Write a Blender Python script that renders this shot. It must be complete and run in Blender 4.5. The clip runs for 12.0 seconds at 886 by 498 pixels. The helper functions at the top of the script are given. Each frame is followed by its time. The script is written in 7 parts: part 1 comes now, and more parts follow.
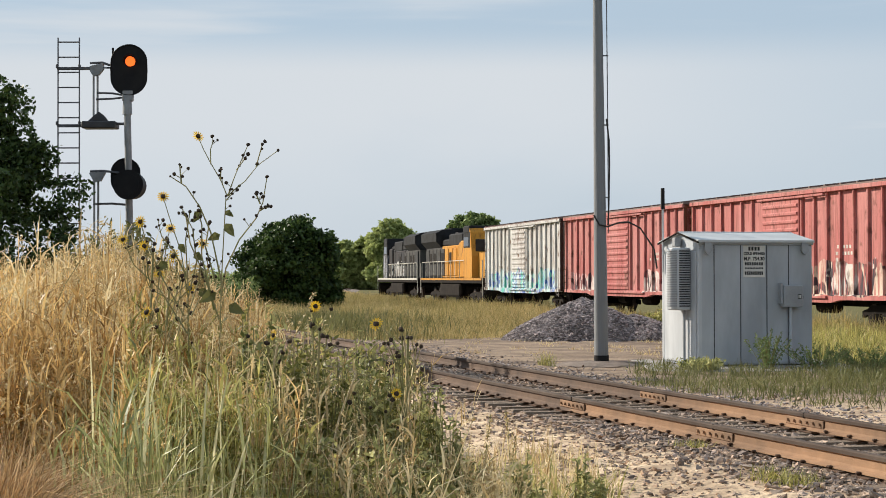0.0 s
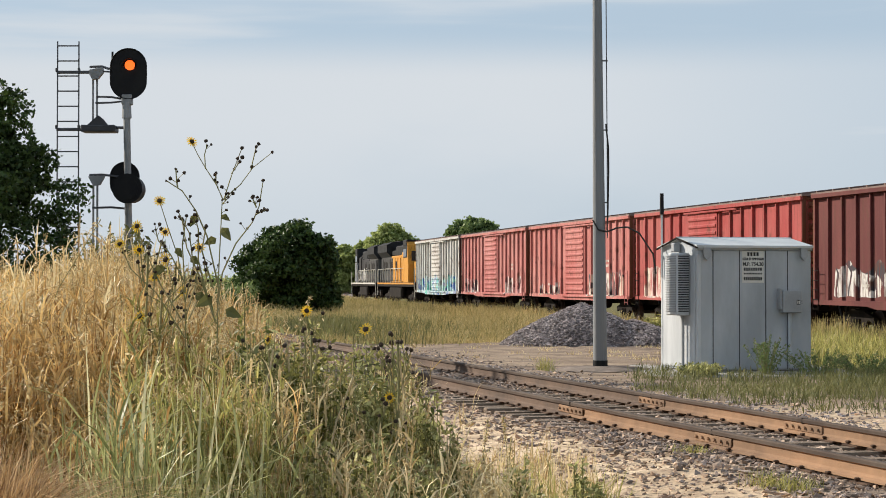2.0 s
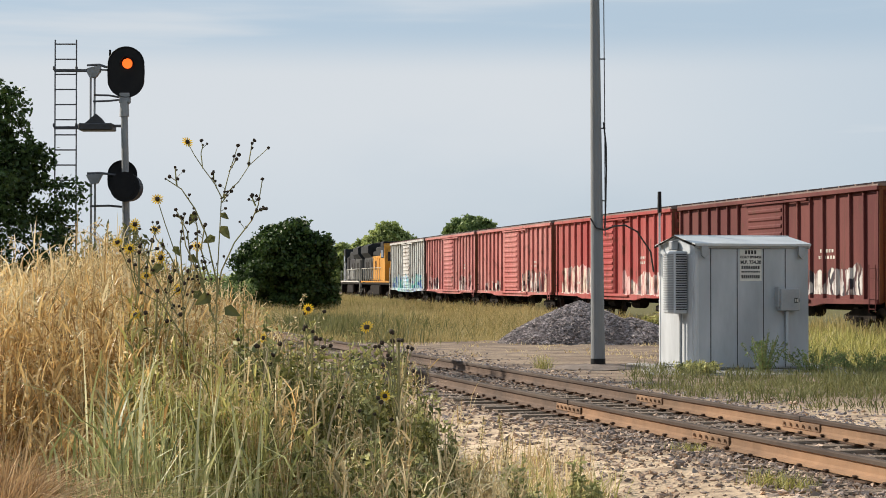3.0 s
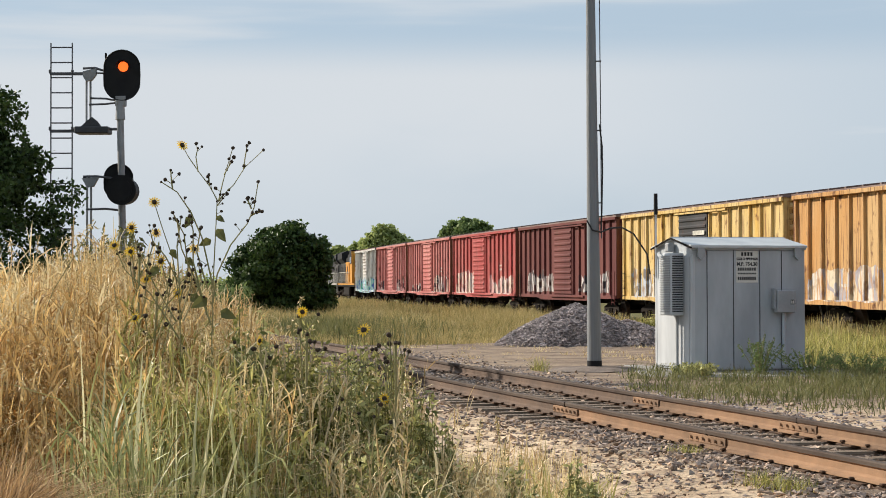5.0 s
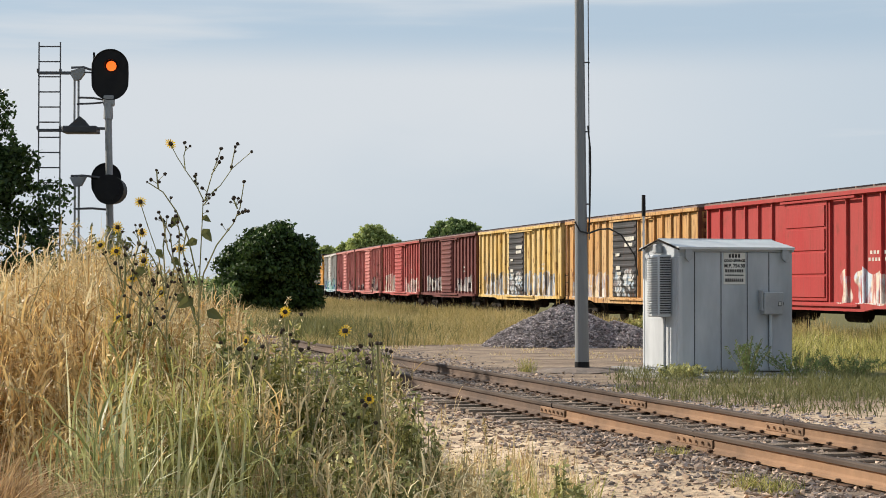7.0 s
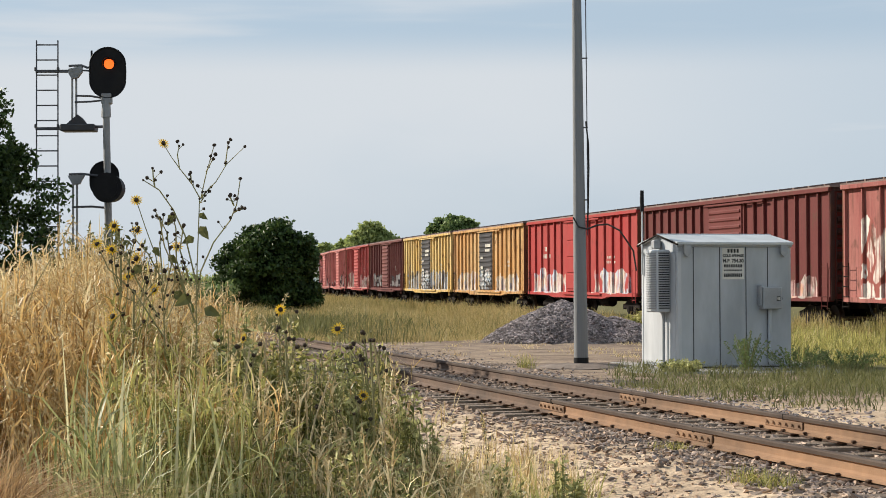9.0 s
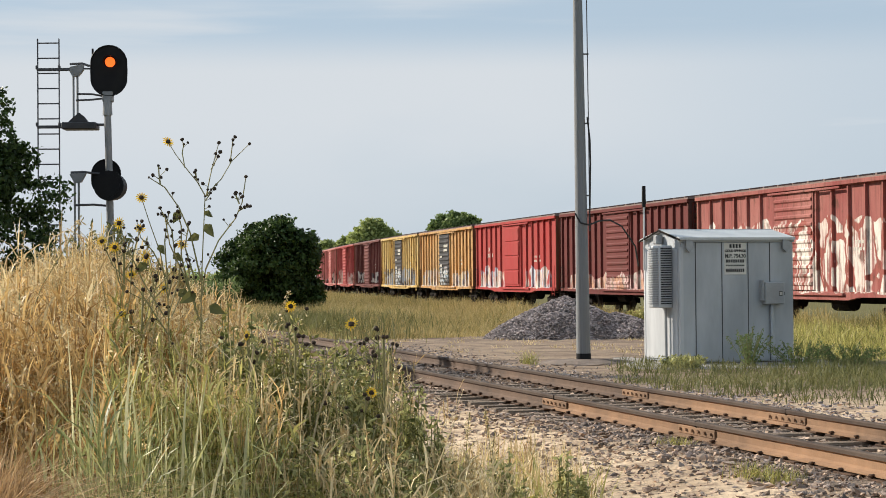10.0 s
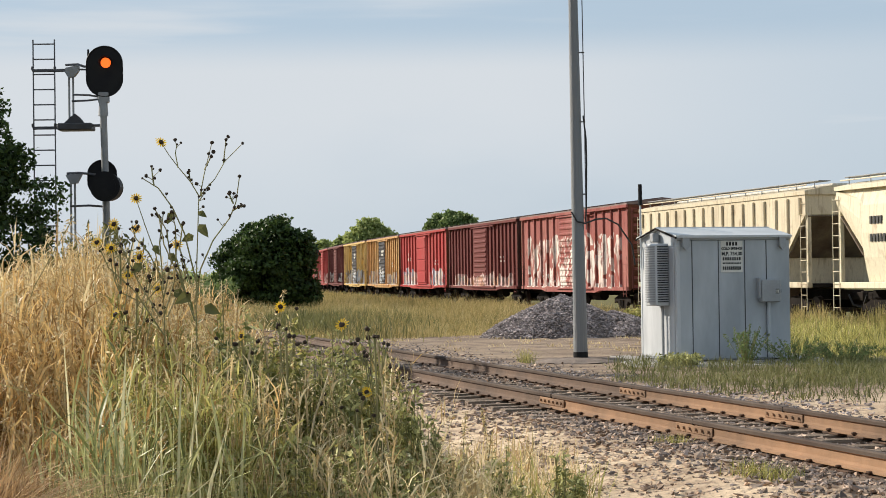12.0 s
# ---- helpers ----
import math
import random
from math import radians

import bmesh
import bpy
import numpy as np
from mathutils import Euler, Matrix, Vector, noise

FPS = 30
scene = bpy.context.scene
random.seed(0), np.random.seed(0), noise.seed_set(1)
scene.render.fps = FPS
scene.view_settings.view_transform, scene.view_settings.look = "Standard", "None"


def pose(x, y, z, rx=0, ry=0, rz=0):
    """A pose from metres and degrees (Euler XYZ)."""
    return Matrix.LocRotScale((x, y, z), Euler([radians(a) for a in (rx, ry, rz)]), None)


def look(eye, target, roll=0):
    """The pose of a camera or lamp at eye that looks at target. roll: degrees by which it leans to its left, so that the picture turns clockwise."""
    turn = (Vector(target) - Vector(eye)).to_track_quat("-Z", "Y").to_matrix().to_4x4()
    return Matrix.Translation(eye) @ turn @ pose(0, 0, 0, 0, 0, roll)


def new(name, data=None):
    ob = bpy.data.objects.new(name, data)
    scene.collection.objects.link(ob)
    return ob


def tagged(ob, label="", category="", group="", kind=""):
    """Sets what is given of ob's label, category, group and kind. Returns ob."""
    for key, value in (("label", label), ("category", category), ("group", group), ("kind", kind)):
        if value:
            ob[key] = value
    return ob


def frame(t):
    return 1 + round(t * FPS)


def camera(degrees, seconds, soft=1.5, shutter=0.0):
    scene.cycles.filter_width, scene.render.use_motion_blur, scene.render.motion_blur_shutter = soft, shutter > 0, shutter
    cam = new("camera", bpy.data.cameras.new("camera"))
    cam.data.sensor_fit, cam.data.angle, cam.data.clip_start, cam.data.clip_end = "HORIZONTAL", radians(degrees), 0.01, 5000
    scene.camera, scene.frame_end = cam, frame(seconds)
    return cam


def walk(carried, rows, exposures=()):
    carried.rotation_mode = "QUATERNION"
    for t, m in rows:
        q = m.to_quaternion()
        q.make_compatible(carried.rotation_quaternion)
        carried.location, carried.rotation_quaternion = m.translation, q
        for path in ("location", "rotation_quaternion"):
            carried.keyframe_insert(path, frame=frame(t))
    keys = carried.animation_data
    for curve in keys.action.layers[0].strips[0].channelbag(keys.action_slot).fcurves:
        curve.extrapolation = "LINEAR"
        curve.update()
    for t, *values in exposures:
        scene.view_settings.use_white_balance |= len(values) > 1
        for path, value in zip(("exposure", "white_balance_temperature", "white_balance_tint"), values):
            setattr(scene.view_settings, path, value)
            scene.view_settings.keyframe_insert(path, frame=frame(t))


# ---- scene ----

# ---------------------------------------------------------------- camera
FOV = 26.86
EYE = (0.0, 0.0, 1.73)
cam = camera(FOV, 12.0, soft=0.9)


def aim(yaw, pitch, roll):
    """Hand-held camera at one spot: turn to the right, tilt up and lean, in degrees."""
    a, b = radians(yaw), radians(pitch)
    return look(EYE, (EYE[0] + math.sin(a) * math.cos(b), EYE[1] + math.cos(a) * math.cos(b), EYE[2] + math.sin(b)), roll)


walk(cam, [
    (0.0, aim(-0.393, 0.878, -0.116)),
    (0.5, aim(-0.385, 0.949, -0.081)),
    (1.0, aim(-0.401, 1.007, -0.012)),
    (1.5, aim(-0.391, 1.030, 0.064)),
    (2.0, aim(-0.362, 1.021, 0.031)),
    (2.5, aim(-0.325, 0.983, 0.065)),
    (3.0, aim(-0.293, 0.967, 0.009)),
    (5.0, aim(-0.179, 1.043, -0.123)),
    (5.5, aim(-0.107, 1.038, -0.038)),
    (6.0, aim(0.000, 1.043, -0.000)),
    (6.5, aim(0.111, 1.047, 0.017)),
    (7.0, aim(0.194, 1.065, 0.071)),
    (9.0, aim(0.237, 0.955, -0.217)),
    (9.5, aim(0.196, 0.897, -0.406)),
    (10.0, aim(0.175, 0.847, -0.477)),
    (10.5, aim(0.167, 0.807, -0.628)),
    (11.0, aim(0.167, 0.804, -0.674)),
    (11.5, aim(0.207, 0.811, -0.732)),
    (12.0, aim(0.280, 0.820, -0.757)),
])

# ---------------------------------------------------------------- light
SUN_DIR = Vector((-0.75, 0.46, 0.46)).normalized()
world = bpy.data.worlds.new("world")
scene.world = world
world.use_nodes = True
wn, wl = world.node_tree.nodes, world.node_tree.links
wn.clear()
w_out = wn.new("ShaderNodeOutputWorld")
w_bg = wn.new("ShaderNodeBackground")
sky = wn.new("ShaderNodeTexSky")
sky.sky_type = "NISHITA"
sky.sun_disc = False
sky.sun_elevation = math.asin(SUN_DIR.z)
sky.sun_rotation = math.atan2(SUN_DIR.x, SUN_DIR.y)
sky.air_density, sky.dust_density, sky.ozone_density = 1.0, 1.2, 1.5
w_co = wn.new("ShaderNodeTexCoord")
w_sep = wn.new("ShaderNodeSeparateXYZ")
wl.new(w_co.outputs["Generated"], w_sep.inputs["Vector"])


def w_range(socket, a, b, lo=0.0, hi=1.0):
    r = wn.new("ShaderNodeMapRange")
    r.interpolation_type = "SMOOTHSTEP"
    for key, v in (("From Min", a), ("From Max", b), ("To Min", lo), ("To Max", hi)):
        r.inputs[key].default_value = v
    wl.new(socket, r.inputs["Value"])
    return r.outputs["Result"]


def w_math(op, a, b):
    m = wn.new("ShaderNodeMath")
    m.operation = op
    for i, v in enumerate((a, b)):
        if isinstance(v, float):
            m.inputs[i].default_value = v
        else:
            wl.new(v, m.inputs[i])
    return m.outputs["Value"]


def w_cloud(scale, stretch, shift):
    mp = wn.new("ShaderNodeMapping")
    mp.inputs["Scale"].default_value = stretch
    mp.inputs["Location"].default_value = shift
    wl.new(w_co.outputs["Generated"], mp.inputs["Vector"])
    t = wn.new("ShaderNodeTexNoise")
    t.inputs["Scale"].default_value, t.inputs["Detail"].default_value = scale, 5.0
    t.inputs["Roughness"].default_value = 0.5
    wl.new(mp.outputs["Vector"], t.inputs["Vector"])
    return t.outputs["Fac"]


def w_blend(a, color, fac):
    x = wn.new("ShaderNodeMix")
    x.data_type = "RGBA"
    wl.new(a, x.inputs["A"])
    x.inputs["B"].default_value = (*color, 1)
    if isinstance(fac, float):
        x.inputs["Factor"].default_value = fac
    else:
        wl.new(fac, x.inputs["Factor"])
    return x.outputs["Result"]


# pale haze over the blue, a long sheet of thin cloud low in the sky, and wisps above
haze = w_blend(sky.outputs["Color"], (4.3, 5.35, 6.45), 0.85)
sheet = w_math("MULTIPLY", w_range(w_sep.outputs["Z"], 0.136, 0.108), w_range(w_sep.outputs["Z"], 0.02, 0.09, 0.6, 1.0))
wisp = w_cloud(2.2, (1.6, 1.6, 22.0), (0.3, 0.1, 0.2))
broad = w_cloud(1.3, (2.4, 2.4, 6.0), (1.7, 0.4, 0.0))
sheet = w_math("MULTIPLY", sheet, w_range(broad, 0.28, 0.55, 0.5, 1.0))
sheet = w_math("MULTIPLY", sheet, w_range(w_sep.outputs["X"], 0.26, 0.02, 0.45, 1.0))
cover = w_math("MAXIMUM", sheet, w_range(wisp, 0.44, 0.70, 0.0, 0.8))
clouded = w_blend(haze, (6.15, 6.55, 6.95), cover)
wl.new(clouded, w_bg.inputs["Color"])
wl.new(w_bg.outputs["Background"], w_out.inputs["Surface"])
w_bg.inputs["Strength"].default_value = 0.087

sun_data = bpy.data.lights.new("sun", "SUN")
sun_data.energy, sun_data.angle, sun_data.color = 5.0, radians(0.6), (1.0, 0.90, 0.76)
sun = new("sun", sun_data)
sun.matrix_world = look(SUN_DIR * 50, (0, 0, 0))
scene.view_settings.exposure = 0.34

# ---------------------------------------------------------------- materials
def material(name, color, rough=0.8, metal=0.0, var=0.25, scale=4.0, color2=None, bump=0.0, bump_scale=40.0, stretch=(1, 1, 1), island=0.0, coords="Object", spec=0.5):
    """A surface with stains at a large scale, grain at a small one, and fine relief."""
    m = bpy.data.materials.new(name)
    m.use_nodes = True
    n, l = m.node_tree.nodes, m.node_tree.links
    b = n["Principled BSDF"]
    b.inputs["Roughness"].default_value, b.inputs["Metallic"].default_value = rough, metal
    b.inputs["Specular IOR Level"].default_value = spec
    co = n.new("ShaderNodeTexCoord")
    mp = n.new("ShaderNodeMapping")
    mp.inputs["Scale"].default_value = stretch
    l.new(co.outputs[coords], mp.inputs["Vector"])
    big = n.new("ShaderNodeTexNoise")
    big.inputs["Scale"].default_value, big.inputs["Detail"].default_value = scale, 4.0
    fine = n.new("ShaderNodeTexNoise")
    fine.inputs["Scale"].default_value, fine.inputs["Detail"].default_value = scale * 11, 3.0
    for t in (big, fine):
        l.new(mp.outputs["Vector"], t.inputs["Vector"])
    mix = n.new("ShaderNodeMix")
    mix.data_type = "RGBA"
    mix.inputs["A"].default_value = (*color, 1)
    c2 = color2 or tuple(c * (1 - 2 * var) if var < 0.5 else c * 0.2 for c in color)
    mix.inputs["B"].default_value = (*c2, 1)
    ramp = n.new("ShaderNodeMapRange")
    ramp.inputs["From Min"].default_value, ramp.inputs["From Max"].default_value = 0.35, 0.68
    l.new(big.outputs["Fac"], ramp.inputs["Value"])
    l.new(ramp.outputs["Result"], mix.inputs["Factor"])
    hsv = n.new("ShaderNodeHueSaturation")
    mul = n.new("ShaderNodeMapRange")
    mul.inputs["To Min"].default_value, mul.inputs["To Max"].default_value = 1 - var, 1 + var
    l.new(fine.outputs["Fac"], mul.inputs["Value"])
    l.new(mix.outputs["Result"], hsv.inputs["Color"])
    if island:
        geo = n.new("ShaderNodeNewGeometry")
        rnd = n.new("ShaderNodeMapRange")
        rnd.inputs["To Min"].default_value, rnd.inputs["To Max"].default_value = 1 - island, 1 + island
        l.new(geo.outputs["Random Per Island"], rnd.inputs["Value"])
        mm = n.new("ShaderNodeMath")
        mm.operation = "MULTIPLY"
        l.new(mul.outputs["Result"], mm.inputs[0])
        l.new(rnd.outputs["Result"], mm.inputs[1])
        l.new(mm.outputs["Value"], hsv.inputs["Value"])
    else:
        l.new(mul.outputs["Result"], hsv.inputs["Value"])
    l.new(hsv.outputs["Color"], b.inputs["Base Color"])
    if bump:
        bn = n.new("ShaderNodeTexNoise")
        bn.inputs["Scale"].default_value, bn.inputs["Detail"].default_value = bump_scale, 4.0
        l.new(mp.outputs["Vector"], bn.inputs["Vector"])
        bp = n.new("ShaderNodeBump")
        bp.inputs["Strength"].default_value, bp.inputs["Distance"].default_value = bump, 0.02
        l.new(bn.outputs["Fac"], bp.inputs["Height"])
        l.new(bp.outputs["Normal"], b.inputs["Normal"])
    return m


def leafy(name, low, high, rough=0.6, shine=0.25, scale=1.2):
    """Leaves and blades: colour varies from piece to piece and in patches, some light shines through."""
    m = bpy.data.materials.new(name)
    m.use_nodes = True
    n, l = m.node_tree.nodes, m.node_tree.links
    b = n["Principled BSDF"]
    b.inputs["Roughness"].default_value = rough
    b.inputs["Specular IOR Level"].default_value = 0.25
    geo = n.new("ShaderNodeNewGeometry")
    co = n.new("ShaderNodeTexCoord")
    ns = n.new("ShaderNodeTexNoise")
    ns.inputs["Scale"].default_value = scale
    l.new(co.outputs["Object"], ns.inputs["Vector"])
    add = n.new("ShaderNodeMath")
    add.operation = "MULTIPLY_ADD"
    add.inputs[1].default_value = 0.95
    add.use_clamp = True
    l.new(geo.outputs["Random Per Island"], add.inputs[0])
    sub = n.new("ShaderNodeMath")
    sub.operation = "MULTIPLY_ADD"
    sub.inputs[1].default_value, sub.inputs[2].default_value = 1.3, -0.62
    l.new(ns.outputs["Fac"], sub.inputs[0])
    l.new(sub.outputs["Value"], add.inputs[2])
    mix = n.new("ShaderNodeMix")
    mix.data_type = "RGBA"
    mix.inputs["A"].default_value, mix.inputs["B"].default_value = (*low, 1), (*high, 1)
    l.new(add.outputs["Value"], mix.inputs["Factor"])
    l.new(mix.outputs["Result"], b.inputs["Base Color"])
    tr = n.new("ShaderNodeBsdfTranslucent")
    l.new(mix.outputs["Result"], tr.inputs["Color"])
    ms = n.new("ShaderNodeMixShader")
    ms.inputs["Fac"].default_value = shine
    l.new(b.outputs["BSDF"], ms.inputs[1])
    l.new(tr.outputs["BSDF"], ms.inputs[2])
    l.new(ms.outputs["Shader"], n["Material Output"].inputs["Surface"])
    return m


def car_paint(name, base, faded, graffiti=None, tags=(), rust=(0.10, 0.045, 0.03), grime=0.5, seed=0.0):
    """Weathered paint of a freight car: faded streaks, rust, and sprayed lettering low on the side.
    tags: (x from, x to, z from, z to) of the sprayed fields in the car's space."""
    m = bpy.data.materials.new(name)
    m.use_nodes = True
    n, l = m.node_tree.nodes, m.node_tree.links
    b = n["Principled BSDF"]
    b.inputs["Roughness"].default_value = 0.72
    b.inputs["Specular IOR Level"].default_value = 0.15
    co = n.new("ShaderNodeTexCoord")

    def noise_tex(scale, stretch, detail=4.0, shift=0.0):
        mp = n.new("ShaderNodeMapping")
        mp.inputs["Scale"].default_value = stretch
        mp.inputs["Location"].default_value = (seed + shift, seed * 0.7, shift)
        l.new(co.outputs["Object"], mp.inputs["Vector"])
        t = n.new("ShaderNodeTexNoise")
        t.inputs["Scale"].default_value, t.inputs["Detail"].default_value = scale, detail
        l.new(mp.outputs["Vector"], t.inputs["Vector"])
        return t

    def step(socket, lo, hi, to_max=1.0):
        r = n.new("ShaderNodeMapRange")
        r.inputs["From Min"].default_value, r.inputs["From Max"].default_value = lo, hi
        r.inputs["To Max"].default_value = to_max
        l.new(socket, r.inputs["Value"])
        return r.outputs["Result"]

    def blend(a, bb, fac):
        x = n.new("ShaderNodeMix")
        x.data_type = "RGBA"
        for key, v in (("A", a), ("B", bb)):
            if isinstance(v, tuple):
                x.inputs[key].default_value = (*v, 1)
            else:
                l.new(v, x.inputs[key])
        l.new(fac, x.inputs["Factor"])
        return x.outputs["Result"]

    def mult(a, bb):
        x = n.new("ShaderNodeMath")
        x.operation = "MULTIPLY"
        l.new(a, x.inputs[0])
        l.new(bb, x.inputs[1])
        return x.outputs["Value"]

    col = blend(base, faded, step(noise_tex(0.5, (1, 1, 0.5)).outputs["Fac"], 0.35, 0.65))
    streak = noise_tex(3.0, (1.6, 1.6, 0.16), 5.0, 3.0)
    col = blend(col, rust, step(streak.outputs["Fac"], 0.54, 0.74, grime))
    runs = noise_tex(7.0, (1.8, 1.8, 0.09), 4.0, 31.0)
    col = blend(col, rust, step(runs.outputs["Fac"], 0.55, 0.70, min(1.0, grime * 1.2)))
    spots = noise_tex(2.4, (1, 1, 0.8), 6.0, 41.0)
    col = blend(col, rust, step(spots.outputs["Fac"], 0.60, 0.70, min(1.0, grime * 1.4)))
    pale = noise_tex(4.0, (1.6, 1.6, 0.12), 4.0, 51.0)
    col = blend(col, faded, step(pale.outputs["Fac"], 0.54, 0.72, 0.6))
    sep = n.new("ShaderNodeSeparateXYZ")
    l.new(co.outputs["Object"], sep.inputs["Vector"])
    if graffiti:
        shape = noise_tex(1.15, (1.0, 1.0, 0.75), 1.2, 7.0)
        bend = noise_tex(1.4, (1, 1, 1), 2.0, 19.0)
        warp = n.new("ShaderNodeVectorMath")
        warp.operation = "MULTIPLY_ADD"
        warp.inputs[1].default_value = (0.9, 0.0, 0.9)
        l.new(bend.outputs["Color"], warp.inputs[0])
        l.new(co.outputs["Object"], warp.inputs[2])
        cells = []
        for feature in ("F1", "DISTANCE_TO_EDGE"):
            mp = n.new("ShaderNodeMapping")
            mp.inputs["Scale"].default_value = (1.25, 0.02, 0.62)
            mp.inputs["Location"].default_value = (seed, 0, seed)
            l.new(warp.outputs["Vector"], mp.inputs["Vector"])
            v = n.new("ShaderNodeTexVoronoi")
            v.feature = feature
            v.inputs["Scale"].default_value = 1.0
            l.new(mp.outputs["Vector"], v.inputs["Vector"])
            cells.append(v)
        tone = n.new("ShaderNodeSeparateColor")
        l.new(cells[0].outputs["Color"], tone.inputs["Color"])
        paint = blend(graffiti[0], graffiti[1], step(tone.outputs["Red"], 0.45, 0.50))
        inner = noise_tex(2.6, (1.0, 1.0, 0.8), 1.0, 11.0)
        paint = blend(paint, graffiti[1], step(inner.outputs["Fac"], 0.54, 0.56, 0.7))
        paint = blend(graffiti[2], paint, step(cells[1].outputs["Distance"], 0.06, 0.085))
        worn = noise_tex(5.0, (1.6, 1.6, 0.16), 5.0, 23.0)
        paint = blend(paint, base, step(worn.outputs["Fac"], 0.48, 0.60, 0.85))
        paint = blend(paint, rust, step(spots.outputs["Fac"], 0.54, 0.66, 0.7))
        for x0, x1, z0, z1 in tags:
            f = mult(step(sep.outputs["X"], x0, x0 + 0.5), step(sep.outputs["X"], x1, x1 - 0.5))
            f = mult(f, step(sep.outputs["Z"], z1 + 0.55, z1 - 0.45))
            f = mult(f, step(sep.outputs["Z"], z0 - 0.1, z0 + 0.1))
            half = n.new("ShaderNodeMath")
            half.operation = "ADD"
            l.new(f, half.inputs[0])
            l.new(shape.outputs["Fac"], half.inputs[1])
            g = step(half.outputs["Value"], 1.30, 1.33, 0.95)
            col = blend(col, paint, g)
    fine = noise_tex(26.0, (1, 1, 0.5), 3.0, 2.0)
    hsv = n.new("ShaderNodeHueSaturation")
    l.new(step(fine.outputs["Fac"], 0.2, 0.8), hsv.inputs["Value"])
    hsv.inputs["Value"].default_value = 1.0
    vr = n.new("ShaderNodeMapRange")
    vr.inputs["To Min"].default_value, vr.inputs["To Max"].default_value = 0.82, 1.12
    l.new(fine.outputs["Fac"], vr.inputs["Value"])
    l.new(vr.outputs["Result"], hsv.inputs["Value"])
    l.new(col, hsv.inputs["Color"])
    l.new(hsv.outputs["Color"], b.inputs["Base Color"])
    bp = n.new("ShaderNodeBump")
    bp.inputs["Strength"].default_value, bp.inputs["Distance"].default_value = 0.25, 0.02
    dents = noise_tex(1.3, (1, 1, 1), 2.0, 5.0)
    l.new(dents.outputs["Fac"], bp.inputs["Height"])
    l.new(bp.outputs["Normal"], b.inputs["Normal"])
    return m


def sign_glow(name, color, power):
    m = bpy.data.materials.new(name)
    m.use_nodes = True
    b = m.node_tree.nodes["Principled BSDF"]
    b.inputs["Base Color"].default_value = (*color, 1)
    b.inputs["Emission Color"].default_value = (*color, 1)
    b.inputs["Emission Strength"].default_value = power
    return m


